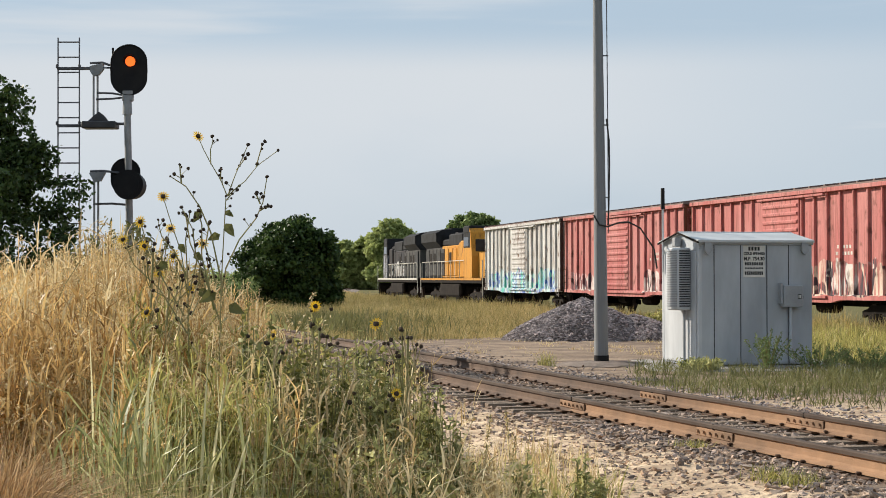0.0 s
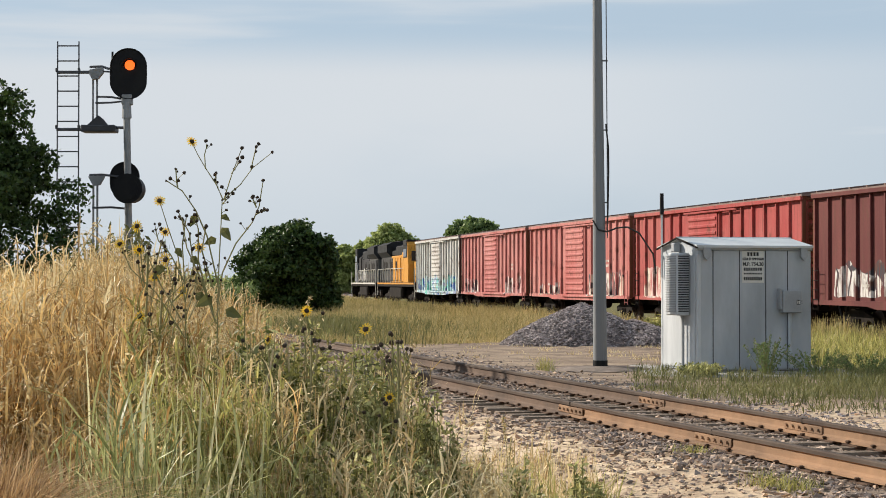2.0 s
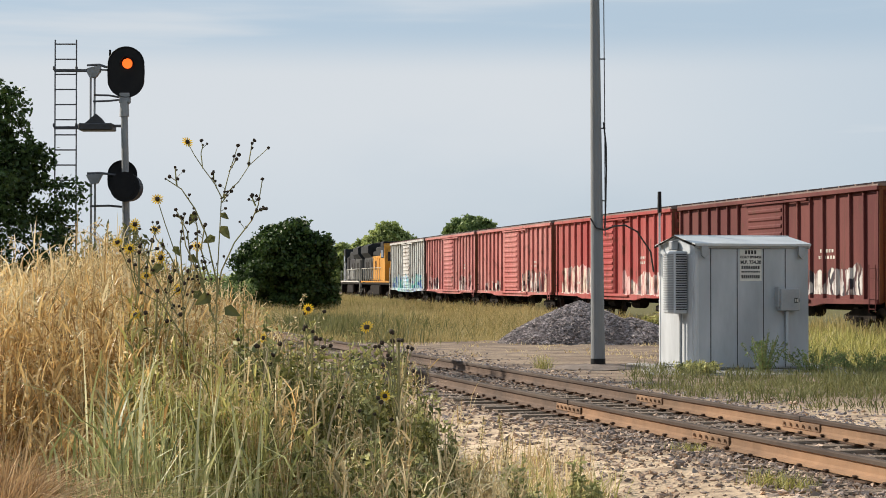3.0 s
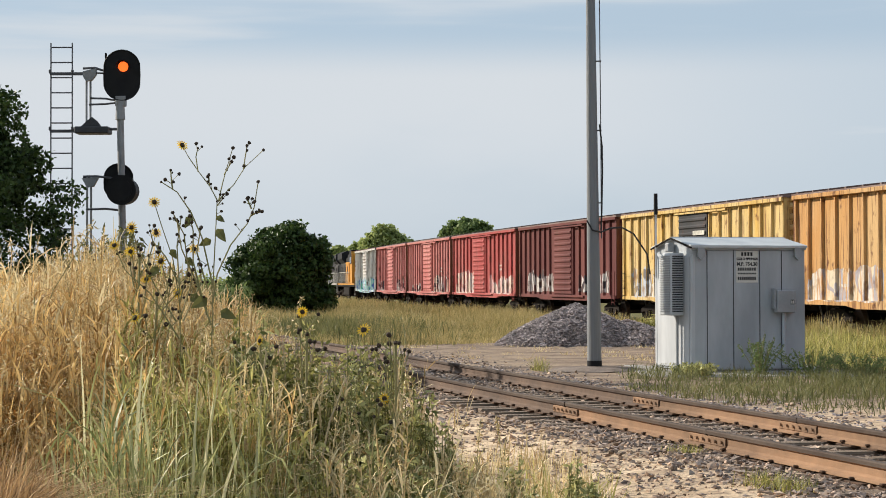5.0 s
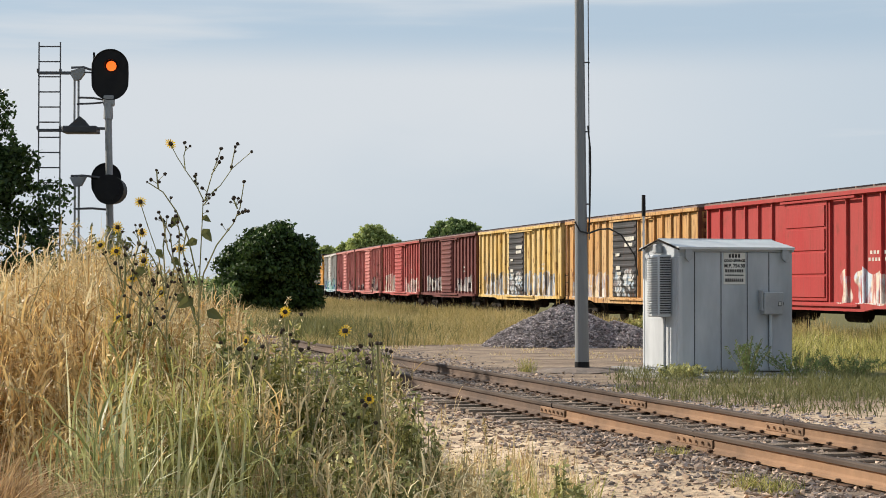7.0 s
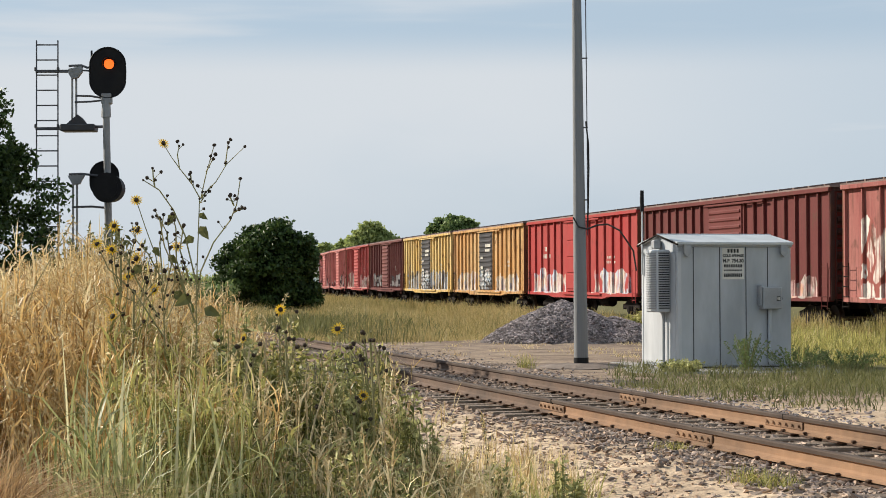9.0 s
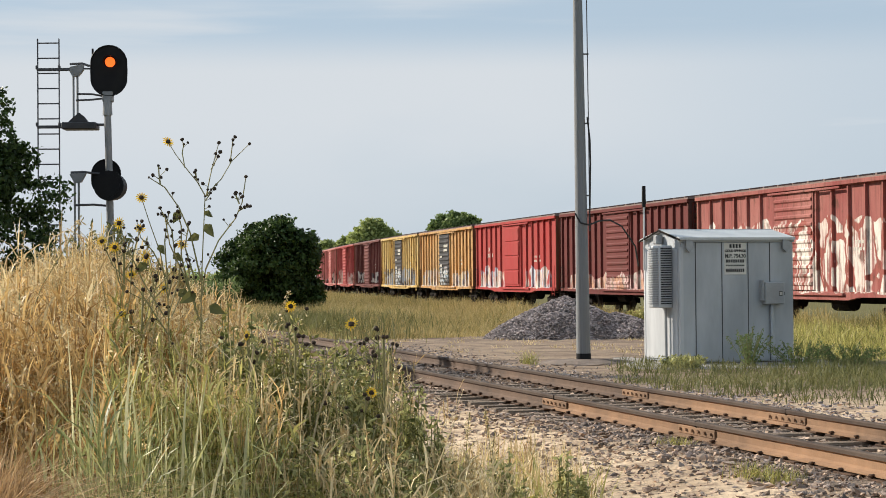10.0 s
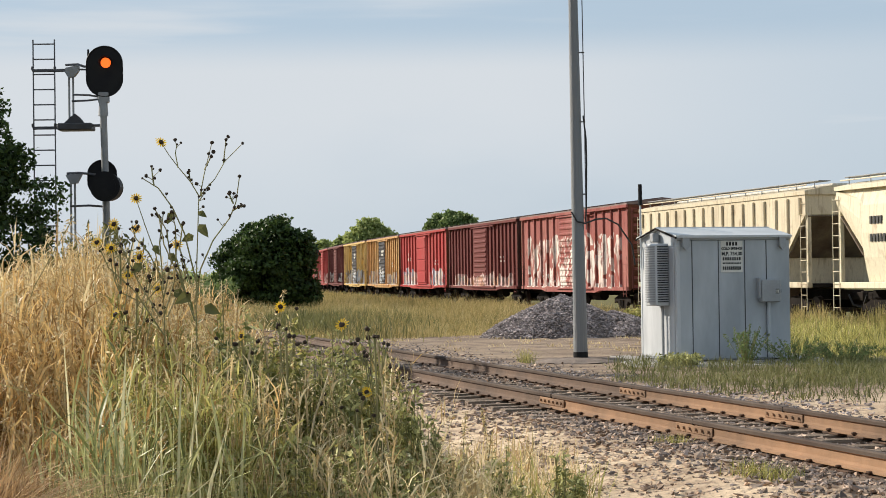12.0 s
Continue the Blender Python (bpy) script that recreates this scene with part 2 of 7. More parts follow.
M = {
    "rail_side": material("rail_rust", (0.30, 0.175, 0.098), 0.9, 0.0, 0.35, 0.5, (0.13, 0.08, 0.05), 0.3, 60),
    "rail_shaded": material("shaded_rail_rust", (0.15, 0.095, 0.065), 0.9, 0.0, 0.35, 0.8, (0.075, 0.05, 0.038), 0.3, 60),
    "rail_head": material("rail_worn_steel", (0.10, 0.075, 0.06), 0.85, 0.0, 0.2, 1.5, (0.06, 0.042, 0.034), 0.1, 80, spec=0.2),
    "tie": material("weathered_tie_wood", (0.27, 0.20, 0.145), 0.95, 0, 0.3, 3.0, (0.13, 0.10, 0.075), 0.6, 40, (1, 8, 8)),
    "spike": material("rusty_spike_iron", (0.11, 0.06, 0.035), 0.9, 0.2, 0.3, 8.0),
    "steel_grey": material("galvanised_steel", (0.30, 0.31, 0.32), 0.6, 0.35, 0.15, 2.0, (0.2, 0.2, 0.2), 0.1, 30),
    "steel_dark": material("dark_painted_steel", (0.045, 0.045, 0.05), 0.6, 0.0, 0.2, 4.0),
    "black": material("flat_black_paint", (0.010, 0.010, 0.012), 0.6, 0.0, 0.2, 3.0, (0.016, 0.016, 0.016), spec=0.15),
    "ladder": material("dull_ladder_steel", (0.10, 0.10, 0.11), 0.6, 0.3, 0.2, 4.0),
    "shed_paint": material("silver_shed_paint", (0.46, 0.49, 0.52), 0.5, 0.15, 0.07, 1.4, (0.33, 0.355, 0.38), 0.08, 12, (1, 1, 0.3)),
    "shed_roof": material("silver_roof_paint", (0.55, 0.57, 0.58), 0.45, 0.15, 0.08, 2.0, (0.45, 0.47, 0.48)),
    "shed_box": material("grey_box_paint", (0.33, 0.345, 0.36), 0.5, 0.1, 0.1, 3.0, (0.28, 0.29, 0.30)),
    # brighter copy of the shed paint; the extra tone stands for sunlight
    "shed_end": material("sun_brightened_shed_paint", (0.54, 0.56, 0.58), 0.5, 0.1, 0.08, 1.6, (0.36, 0.38, 0.40), 0.1, 12, (1, 1, 0.25)),
    # rust and dirt, darkened further to stand for shade beneath the hoppers
    "bay": material("shaded_dirty_steel", (0.20, 0.155, 0.11), 0.85, 0, 0.3, 1.5, (0.09, 0.065, 0.05)),
    "sign_white": material("enamel_sign_white", (0.68, 0.67, 0.62), 0.5, 0, 0.06, 3.0, (0.5, 0.49, 0.45)),
    "sign_ink": material("sign_ink", (0.03, 0.03, 0.03), 0.6, 0, 0.1, 3.0),
    "soil": material("dark_soil", (0.24, 0.19, 0.155), 0.95, 0, 0.3, 2.0, (0.13, 0.10, 0.085), 0.5, 25),
    "concrete": material("concrete", (0.34, 0.32, 0.29), 0.9, 0, 0.15, 2.0, None, 0.3, 40),
    "pole": material("silvered_pole", (0.20, 0.212, 0.225), 0.75, 0.1, 0.12, 1.2, (0.19, 0.19, 0.19), 0.25, 30, (3, 3, 0.15)),
    "stone": material("ballast_stone", (0.31, 0.245, 0.205), 0.9, 0, 0.25, 3.0, (0.18, 0.14, 0.125), 0.3, 60, island=0.55),
    "stone_tan": material("dusty_stone", (0.47, 0.345, 0.255), 0.92, 0, 0.25, 3.0, (0.28, 0.20, 0.15), 0.3, 60, island=0.6),
    "pile_stone": material("grey_crushed_stone", (0.35, 0.30, 0.29), 0.9, 0, 0.25, 2.0, (0.20, 0.17, 0.165), 0.3, 50, island=0.6),
    "dry_grass": leafy("dry_grass_blade", (0.24, 0.125, 0.035), (0.95, 0.67, 0.29), 0.5, 0.32),
    "pale_grass": leafy("pale_grass_blade", (0.40, 0.27, 0.11), (0.95, 0.80, 0.48), 0.5, 0.28),
    "green_grass": leafy("green_grass_blade", (0.13, 0.14, 0.035), (0.66, 0.60, 0.21), 0.5, 0.32),
    "blue_grass": leafy("blue_green_blade", (0.13, 0.155, 0.05), (0.60, 0.59, 0.27), 0.45, 0.32),
    "matted_straw": leafy("matted_straw", (0.20, 0.12, 0.055), (0.70, 0.47, 0.24), 0.7, 0.15, 6.0),
    "pale_blade": leafy("pale_green_blade", (0.48, 0.47, 0.24), (0.80, 0.74, 0.46), 0.5, 0.35),
    "field_grass": leafy("field_grass_blade", (0.17, 0.16, 0.05), (0.60, 0.47, 0.21), 0.6, 0.3, 0.16),
    "weed": leafy("weed_leaf", (0.10, 0.12, 0.035), (0.70, 0.67, 0.30), 0.5, 0.3),
    "golden_field": leafy("golden_field_blade", (0.34, 0.25, 0.10), (0.70, 0.55, 0.28), 0.6, 0.25, 0.3),
    "rank_leaf": leafy("rank_grass_blade", (0.09, 0.10, 0.035), (0.26, 0.25, 0.10), 0.6, 0.25, 0.3),
    "dark_leaf": leafy("dark_leaf", (0.014, 0.032, 0.008), (0.085, 0.135, 0.035), 0.5, 0.2),
    "mid_leaf": leafy("mid_leaf", (0.10, 0.15, 0.055), (0.26, 0.33, 0.12), 0.6, 0.35),
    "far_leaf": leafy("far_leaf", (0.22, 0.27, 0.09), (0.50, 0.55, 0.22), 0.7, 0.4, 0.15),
    "bark": material("bark", (0.12, 0.09, 0.065), 0.95, 0, 0.3, 4.0, None, 0.6, 30),
    "stem": material("dry_stem", (0.30, 0.26, 0.12), 0.8, 0, 0.25, 6.0, (0.16, 0.17, 0.06)),
    "straw_stem": material("pale_straw_stem", (0.56, 0.46, 0.28), 0.8, 0, 0.2, 8.0, (0.38, 0.30, 0.17)),
    "petal": leafy("yellow_petal", (0.75, 0.42, 0.02), (0.85, 0.62, 0.05), 0.5, 0.35),
    "seed": material("brown_seed_head", (0.05, 0.032, 0.018), 0.9, 0, 0.3, 20.0),
    "glow": sign_glow("lit_signal_lens", (1.0, 0.13, 0.015), 1.25),
    "lens": material("dark_lens", (0.02, 0.02, 0.022), 0.12, 0, 0.1, 3.0),
    "under": material("grimy_underframe", (0.022, 0.017, 0.014), 0.9, 0.0, 0.3, 3.0, spec=0.12),
    "wheel": material("wheel_steel", (0.075, 0.05, 0.038), 0.6, 0.5, 0.25, 3.0),
    "roof_rust": material("rusty_galvanised_roof", (0.23, 0.17, 0.15), 0.75, 0.15, 0.25, 0.8, (0.13, 0.07, 0.055), stretch=(1, 0.3, 1)),
    "loco_roof": material("grey_loco_roof", (0.026, 0.027, 0.03), 0.8, 0.0, 0.25, 2.0, (0.014, 0.014, 0.014), spec=0.15),
    "wire": material("black_cable", (0.015, 0.015, 0.015), 0.6),
    "white_bar": material("faded_stencil_white", (0.6, 0.57, 0.5), 0.7, 0, 0.2, 6.0),
    "door_dark": car_paint("dark_grey_door", (0.035, 0.037, 0.04), (0.055, 0.055, 0.06), ((0.5, 0.5, 0.5), (0.2, 0.3, 0.4), (0.02, 0.02, 0.02)), [(-1.7, 1.7, 1.0, 2.3)], grime=0.25, seed=2.3),
}


def ground_material():
    """Dry earth with sandy, stony and grassy patches."""
    m = bpy.data.materials.new("dry_earth")
    m.use_nodes = True
    n, l = m.node_tree.nodes, m.node_tree.links
    b = n["Principled BSDF"]
    b.inputs["Roughness"].default_value = 0.95
    b.inputs["Specular IOR Level"].default_value = 0.15
    co = n.new("ShaderNodeTexCoord")

    def tex(scale, detail=5.0):
        t = n.new("ShaderNodeTexNoise")
        t.inputs["Scale"].default_value, t.inputs["Detail"].default_value = scale, detail
        l.new(co.outputs["Object"], t.inputs["Vector"])
        return t

    def blend(a, bb, socket, lo, hi):
        r = n.new("ShaderNodeMapRange")
        r.inputs["From Min"].default_value, r.inputs["From Max"].default_value = lo, hi
        l.new(socket, r.inputs["Value"])
        x = n.new("ShaderNodeMix")
        x.data_type = "RGBA"
        for key, v in (("A", a), ("B", bb)):
            if isinstance(v, tuple):
                x.inputs[key].default_value = (*v, 1)
            else:
                l.new(v, x.inputs[key])
        l.new(r.outputs["Result"], x.inputs["Factor"])
        return x.outputs["Result"]

    c = blend((0.50, 0.37, 0.25), (0.72, 0.555, 0.385), tex(0.5).outputs["Fac"], 0.42, 0.58)
    c = blend(c, (0.30, 0.215, 0.15), tex(1.7).outputs["Fac"], 0.5, 0.7)
    c = blend(c, (0.15, 0.11, 0.085), tex(14.0).outputs["Fac"], 0.52, 0.75)
    att = n.new("ShaderNodeAttribute")
    att.attribute_name = "turf"
    att3 = n.new("ShaderNodeAttribute")
    att3.attribute_name = "trodden"
    c = blend(c, (0.20, 0.15, 0.115), att3.outputs["Fac"], 0.1, 1.35)
    ruts = n.new("ShaderNodeMapping")
    ruts.inputs["Scale"].default_value = (0.25, 1.6, 1.0)
    l.new(co.outputs["Object"], ruts.inputs["Vector"])
    rut = tex(1.1, 4.0)
    l.new(ruts.outputs["Vector"], rut.inputs["Vector"])
    worn = n.new("ShaderNodeMath")
    worn.operation = "MULTIPLY"
    l.new(rut.outputs["Fac"], worn.inputs[0])
    l.new(att3.outputs["Fac"], worn.inputs[1])
    c = blend(c, (0.115, 0.085, 0.07), worn.outputs["Value"], 0.46, 0.70)
    c = blend(c, (0.14, 0.125, 0.05), att.outputs["Fac"], 0.2, 0.8)
    att2 = n.new("ShaderNodeAttribute")
    att2.attribute_name = "stony"
    c = blend(c, (0.24, 0.18, 0.14), att2.outputs["Fac"], 0.3, 1.2)
    l.new(c, b.inputs["Base Color"])
    bp = n.new("ShaderNodeBump")
    bp.inputs["Strength"].default_value, bp.inputs["Distance"].default_value = 0.7, 0.04
    l.new(tex(18.0, 6.0).outputs["Fac"], bp.inputs["Height"])
    l.new(bp.outputs["Normal"], b.inputs["Normal"])
    return m


M["ground"] = ground_material()

# ---------------------------------------------------------------- mesh helpers
IDENT = Matrix.Identity(4)


def part(name, bm, mat, parent=None, label="", smooth=False):
    """Links a bmesh as one mesh object under a thing or a part."""
    me = bpy.data.meshes.new(name)
    if smooth:
        for f in bm.faces:
            f.smooth = True
    bm.to_mesh(me)
    bm.free()
    for x in (mat if isinstance(mat, (list, tuple)) else [mat]):
        me.materials.append(x)
    ob = new(name, me)
    if parent:
        ob.parent = parent
    if label:
        ob["label"] = label
    return ob


def same_mesh(ob, m, parent):
    """Another piece on the same mesh."""
    o = new(ob.name.split(".")[0], ob.data)
    o.parent = parent
    o.matrix_basis = m
    return o


def thing(name, label, category, m=IDENT, group="", kind=""):
    ob = new(name)
    ob.matrix_basis = m
    return tagged(ob, label, category, group, kind)


def box(bm, lo, hi, bevel=0.0, m=IDENT):
    """A block between two corners, with rounded edges."""
    c = [(a + b) / 2 for a, b in zip(lo, hi)]
    s = [abs(b - a) for a, b in zip(lo, hi)]
    r = bmesh.ops.create_cube(bm, size=1.0, matrix=m @ Matrix.LocRotScale(c, None, s))
    if bevel:
        edges = list({e for v in r["verts"] for e in v.link_edges})
        bmesh.ops.bevel(bm, geom=edges, offset=min(bevel, min(s) * 0.45), segments=1, affect="EDGES", profile=0.5)
    return bm


def rod(bm, p, q, r0, r1=None, seg=8):
    """A round bar from p to q."""
    p, q = Vector(p), Vector(q)
    d = q - p
    m = Matrix.Translation((p + q) / 2) @ d.to_track_quat("Z", "Y").to_matrix().to_4x4()
    bmesh.ops.create_cone(bm, cap_ends=True, segments=seg, radius1=r0, radius2=r0 if r1 is None else r1, depth=d.length, matrix=m)
    return bm


def prism(bm, outline, axis, a, b):
    """A closed outline of (u, v) pushed from a to b along an axis (0, 1 or 2)."""
    def co(u, v, w):
        p = [u, v]
        p.insert(axis, w)
        return p
    lo = [bm.verts.new(co(u, v, a)) for u, v in outline]
    hi = [bm.verts.new(co(u, v, b)) for u, v in outline]
    n = len(outline)
    fs = [bm.faces.new(lo), bm.faces.new(hi)]
    for i in range(n):
        fs.append(bm.faces.new((lo[i], lo[(i + 1) % n], hi[(i + 1) % n], hi[i])))
    bmesh.ops.recalc_face_normals(bm, faces=fs)
    return bm


def tube(bm, pts, r, seg=6):
    for p, q in zip(pts, pts[1:]):
        rod(bm, p, q, r, r, seg)
    return bm


def B():
    return bmesh.new()


def mesh_np(name, verts, faces, mat, parent=None):
    """One mesh from arrays: verts (n, 3), faces (k, 3 or 4)."""
    me = bpy.data.meshes.new(name)
    k, w = faces.shape
    me.vertices.add(len(verts))
    me.vertices.foreach_set("co", np.ascontiguousarray(verts, dtype=np.float32).ravel())
    me.loops.add(k * w)
    me.loops.foreach_set("vertex_index", np.ascontiguousarray(faces, dtype=np.int32).ravel())
    me.polygons.add(k)
    me.polygons.foreach_set("loop_start", np.arange(0, k * w, w, dtype=np.int32))
    me.update(calc_edges=True)
    me.materials.append(mat)
    ob = new(name, me)
    if parent:
        ob.parent = parent
    return ob


def smooth01(x):
    x = np.clip(x, 0, 1)
    return x * x * (3 - 2 * x)


# ---------------------------------------------------------------- the plan
GAUGE = 1.505                                  # between the rail centres
RAIL_TOP = 0.30                                # near track


def near_x(y):
    """The near track's left rail at a distance y."""
    u = y - 25.0
    return 0.657 - 0.267 * u + 0.000254 * u * u


def near_slope(y):
    return -0.267 + 0.000508 * (y - 25.0)


FAR = dict(x=1.488, y=103.37, th=-1.383, k=0.000823)   # the train's visible side at its front, and the curve
FAR_TOP = 0.08
SPEED = 12.067
HALF = 1.60


def far_point(s):
    """A place on the far track's centre line, s metres back from the first boxcar's front coupler at the start, and its heading."""
    th = FAR["th"] + FAR["k"] * s
    x = FAR["x"] + (math.sin(th) - math.sin(FAR["th"])) / FAR["k"]
    y = FAR["y"] - (math.cos(th) - math.cos(FAR["th"])) / FAR["k"]
    return x - HALF * math.sin(th), y + HALF * math.cos(th), th


FAR_XY = np.array([far_point(s)[:2] for s in range(-500, 260, 4)])


def ground_z(x, y):
    """Height of the ground; works on arrays."""
    x, y = np.asarray(x, float), np.asarray(y, float)
    z = 0.05 * np.sin(x * 0.7 + 1) * np.sin(y * 0.45) * np.clip(1 - y / 60, 0, 1)
    # ballast bed of the near track
    u = np.clip(y, -60, 260) - 25.0
    d = (x - (0.657 - 0.267 * u + 0.000254 * u * u)) * 0.966 - GAUGE / 2
    z = z + smooth01((2.9 - np.abs(d)) / 1.5) * 0.07
    # grassy bank on the camera's left
    rise = smooth01((-0.55 - x - 0.06 * (y - 12)) / 3.0)
    along = smooth01((y - 2) / 6) * smooth01((34 - y) / 14)
    left = smooth01((d + 1.0) / -2.0)
    z = z + 0.84 * rise * along * left
    # field beyond falls a little towards the far track
    z = z - 0.30 * smooth01((y - 40) / 30)
    return z


def far_distance(x, y):
    x, y = np.atleast_1d(x), np.atleast_1d(y)
    best = np.full(x.shape, 1e9)
    for px, py in FAR_XY[::3]:
        best = np.minimum(best, (x - px) ** 2 + (y - py) ** 2)
    return np.sqrt(best)


def near_distance(x, y):
    """Signed distance to the near track's centre line; the camera's side is negative."""
    u = np.clip(y, -60, 260) - 25.0
    return (x - (0.657 - 0.267 * u + 0.000254 * u * u)) * 0.966 - GAUGE / 2


def build_ground():
    ys = np.concatenate([[-3000, -800, -200, -60, -20], np.arange(-8, 70, 0.3), np.arange(70, 160, 2.0), [170, 190, 220, 270, 350, 500, 800, 1500, 3000]])
    xs = np.concatenate([[-3000, -1200, -500, -200, -100, -60, -40, -28, -20, -15], np.arange(-11, 19, 0.3), np.arange(19, 50, 2.0), [60, 80, 120, 200, 500, 1200, 3000]])
    gx, gy = np.meshgrid(xs, ys)
    gz = ground_z(gx, gy)
    rng = np.random.default_rng(5)
    gz = gz + rng.normal(0, 0.012, gz.shape) * (np.abs(gx) < 20)
    verts = np.stack([gx, gy, gz], -1).reshape(-1, 3)
    w = len(xs)
    i = (np.arange(len(ys) - 1)[:, None] * w + np.arange(w - 1)[None, :]).ravel()
    ob = mesh_np("ground", verts, np.stack([i, i + 1, i + w + 1, i + w], 1), M["ground"])
    tagged(ob, "dry earth with sand, gravel and turf", "ground", kind="structure")
    x, y = verts[:, 0], verts[:, 1]
    dn = near_distance(x, y)
    turf = smooth01((y - 56) / 8 - 0.6 * smooth01((x - 0) / 3) * smooth01((62 - y) / 5))
    turf = np.maximum(turf, smooth01((-dn - 4.2) / 2) * smooth01((-0.6 - x + 0.5 * np.sin(y * 0.9) + 0.3 * np.sin(y * 2.3 + x)) / 1.2))
    turf = np.maximum(turf, smooth01((x - 6.0) / 1.5) * smooth01((dn - 2.6) / 1.5))
    stony = smooth01((2.0 - np.abs(dn)) / 1.0)
    trodden = smooth01((dn - 1.0) / 2.0) * smooth01((70 - y) / 10) * smooth01((y - 20) / 8)
    for name, v in (("turf", turf), ("stony", stony), ("trodden", trodden)):
        a = ob.data.attributes.new(name, "FLOAT", "POINT")
        a.data.foreach_set("value", v.astype(np.float32))
    return ob


GROUND = build_ground()


# ---------------------------------------------------------------- tracks
def rail_outline():
    """Section of a rail: (across, up), foot at the origin."""
    half = [(0.07, 0.0), (0.07, 0.012), (0.018, 0.03), (0.009, 0.05), (0.009, 0.115), (0.034, 0.128), (0.036, 0.158), (0.028, 0.17)]
    return half + [(-u, v) for u, v in reversed(half)]


def sweep_rail(name, pts, top, parent, label, side="rail_side"):
    """A rail along points (x, y); its head is worn bright, the rest is rusty."""
    bm = B()
    prof = rail_outline()
    rings = []
    for i, (x, y) in enumerate(pts):
        a, b = pts[max(i - 1, 0)], pts[min(i + 1, len(pts) - 1)]
        d = Vector((b[0] - a[0], b[1] - a[1], 0)).normalized()
        nrm = Vector((d.y, -d.x, 0))
        rings.append([bm.verts.new(Vector((x, y, top - 0.17 + v)) + nrm * u) for u, v in prof])
    k = len(prof)
    for r0, r1 in zip(rings, rings[1:]):
        for j in range(k):
            f = bm.faces.new((r0[j], r0[(j + 1) % k], r1[(j + 1) % k], r1[j]))
            f.material_index = 1 if 5 <= j <= 9 else 0
    bmesh.ops.recalc_face_normals(bm, faces=bm.faces)
    return part(name, bm, [M[side], M["rail_head"]], parent, label)


def tie_bm(length=2.6, width=0.23, height=0.18):
    bm = box(B(), (-length / 2, -width / 2, -height), (length / 2, width / 2, 0), 0.015)
    for v in bm.verts:
        v.co += Vector((random.uniform(-0.01, 0.01), random.uniform(-0.008, 0.008), random.uniform(-0.008, 0.004)))
    return bm


def build_near_track():
    track = thing("near_track", "rusty jointed rails on weathered wooden ties", "railway track", kind="structure")
    step = np.concatenate([np.arange(-12, 60, 0.6), np.arange(60, 170, 3.0)])
    for off in (0.0, GAUGE):
        pts = []
        for y in step:
            s = near_slope(y)
            c = 1 / math.hypot(1, s)
            # slight kinks of old jointed rail
            w = 0.006 * math.sin(y * 0.9 + off)
            pts.append((near_x(y) + (off + w) * c, y - (off + w) * s * c))
        cut = 57 + (2 if off else 0)
        sweep_rail("rail", pts[:cut + 1], RAIL_TOP, track, "rust-orange rail with a worn dark head")
        # farther length: same rust, with the shade over it put into a darker colour
        sweep_rail("rail", pts[cut:], RAIL_TOP, track, "rusty rail, darkened to brown for the shade on it", "rail_shaded")
    base = [part("tie", tie_bm(), M["tie"], track) for _ in range(4)]
    bmp = box(B(), (-0.10, -0.16, 0.0), (0.10, 0.16, 0.018), 0.004)
    plate = part("tie_plate", bmp, M["spike"], track)
    bms = B()
    rod(bms, (0, 0, 0), (0, 0, 0.03), 0.012, 0.012, 6)
    box(bms, (-0.020, -0.024, 0.022), (0.026, 0.024, 0.045), 0.008)
    spike = part("spike", bms, M["spike"], track)
    y = -6.0
    i = 0
    first = {}
    while y < 62.0:
        s = near_slope(y)
        c = 1 / math.hypot(1, s)
        mid = Vector((near_x(y) + GAUGE / 2 * c, y - GAUGE / 2 * s * c, RAIL_TOP - 0.172 - 0.018 + random.uniform(-0.012, 0.004)))
        yaw = math.atan2(-s, 1) + random.uniform(-0.03, 0.03)
        m = Matrix.Translation(mid) @ Matrix.Rotation(yaw, 4, "Z")
        if i < 4:
            base[i].matrix_basis = m
        else:
            same_mesh(base[i % 4], m, track)
        if y < 34:
            for side in (-GAUGE / 2, GAUGE / 2):
                pm = m @ Matrix.Translation((side, 0, 0))
                if "p" in first:
                    same_mesh(plate, pm, track)
                else:
                    first["p"] = plate.matrix_basis = pm
                for dx, dy, turn in ((-0.083, 0.06, 0), (0.083, -0.06, 180), (0.083, 0.07, 180)):
                    if y > 26 and dy > 0.06:
                        continue
                    sm = pm @ Matrix.Translation((dx, dy, 0.002 + random.uniform(0, 0.008))) @ Matrix.Rotation(radians(turn + random.uniform(-20, 20)), 4, "Z")
                    if "s" in first:
                        same_mesh(spike, sm, track)
                    else:
                        first["s"] = spike.matrix_basis = sm
        y += 0.50
        i += 1
    # joint bars with bolts
    for yj, off in ((18.05, 0.0), (19.15, GAUGE), (22.2, 0.0), (23.4, GAUGE)):
        s = near_slope(yj)
        c = 1 / math.hypot(1, s)
        m = Matrix.Translation((near_x(yj) + off * c, yj - off * s * c, RAIL_TOP - 0.17)) @ Matrix.Rotation(math.atan2(-s, 1), 4, "Z")
        for side in (-1, 1):
            bm = box(B(), (side * 0.010, -0.45, 0.03), (side * 0.028, 0.45, 0.115), 0.008)
            for k in range(6):
                rod(bm, (side * 0.028, -0.375 + 0.15 * k, 0.075), (side * 0.05, -0.375 + 0.15 * k, 0.075), 0.016, 0.016, 6)
            o = part("joint_bar", bm, M["rail_side"], track, "rusty bolted joint bar")
            o.matrix_basis = m
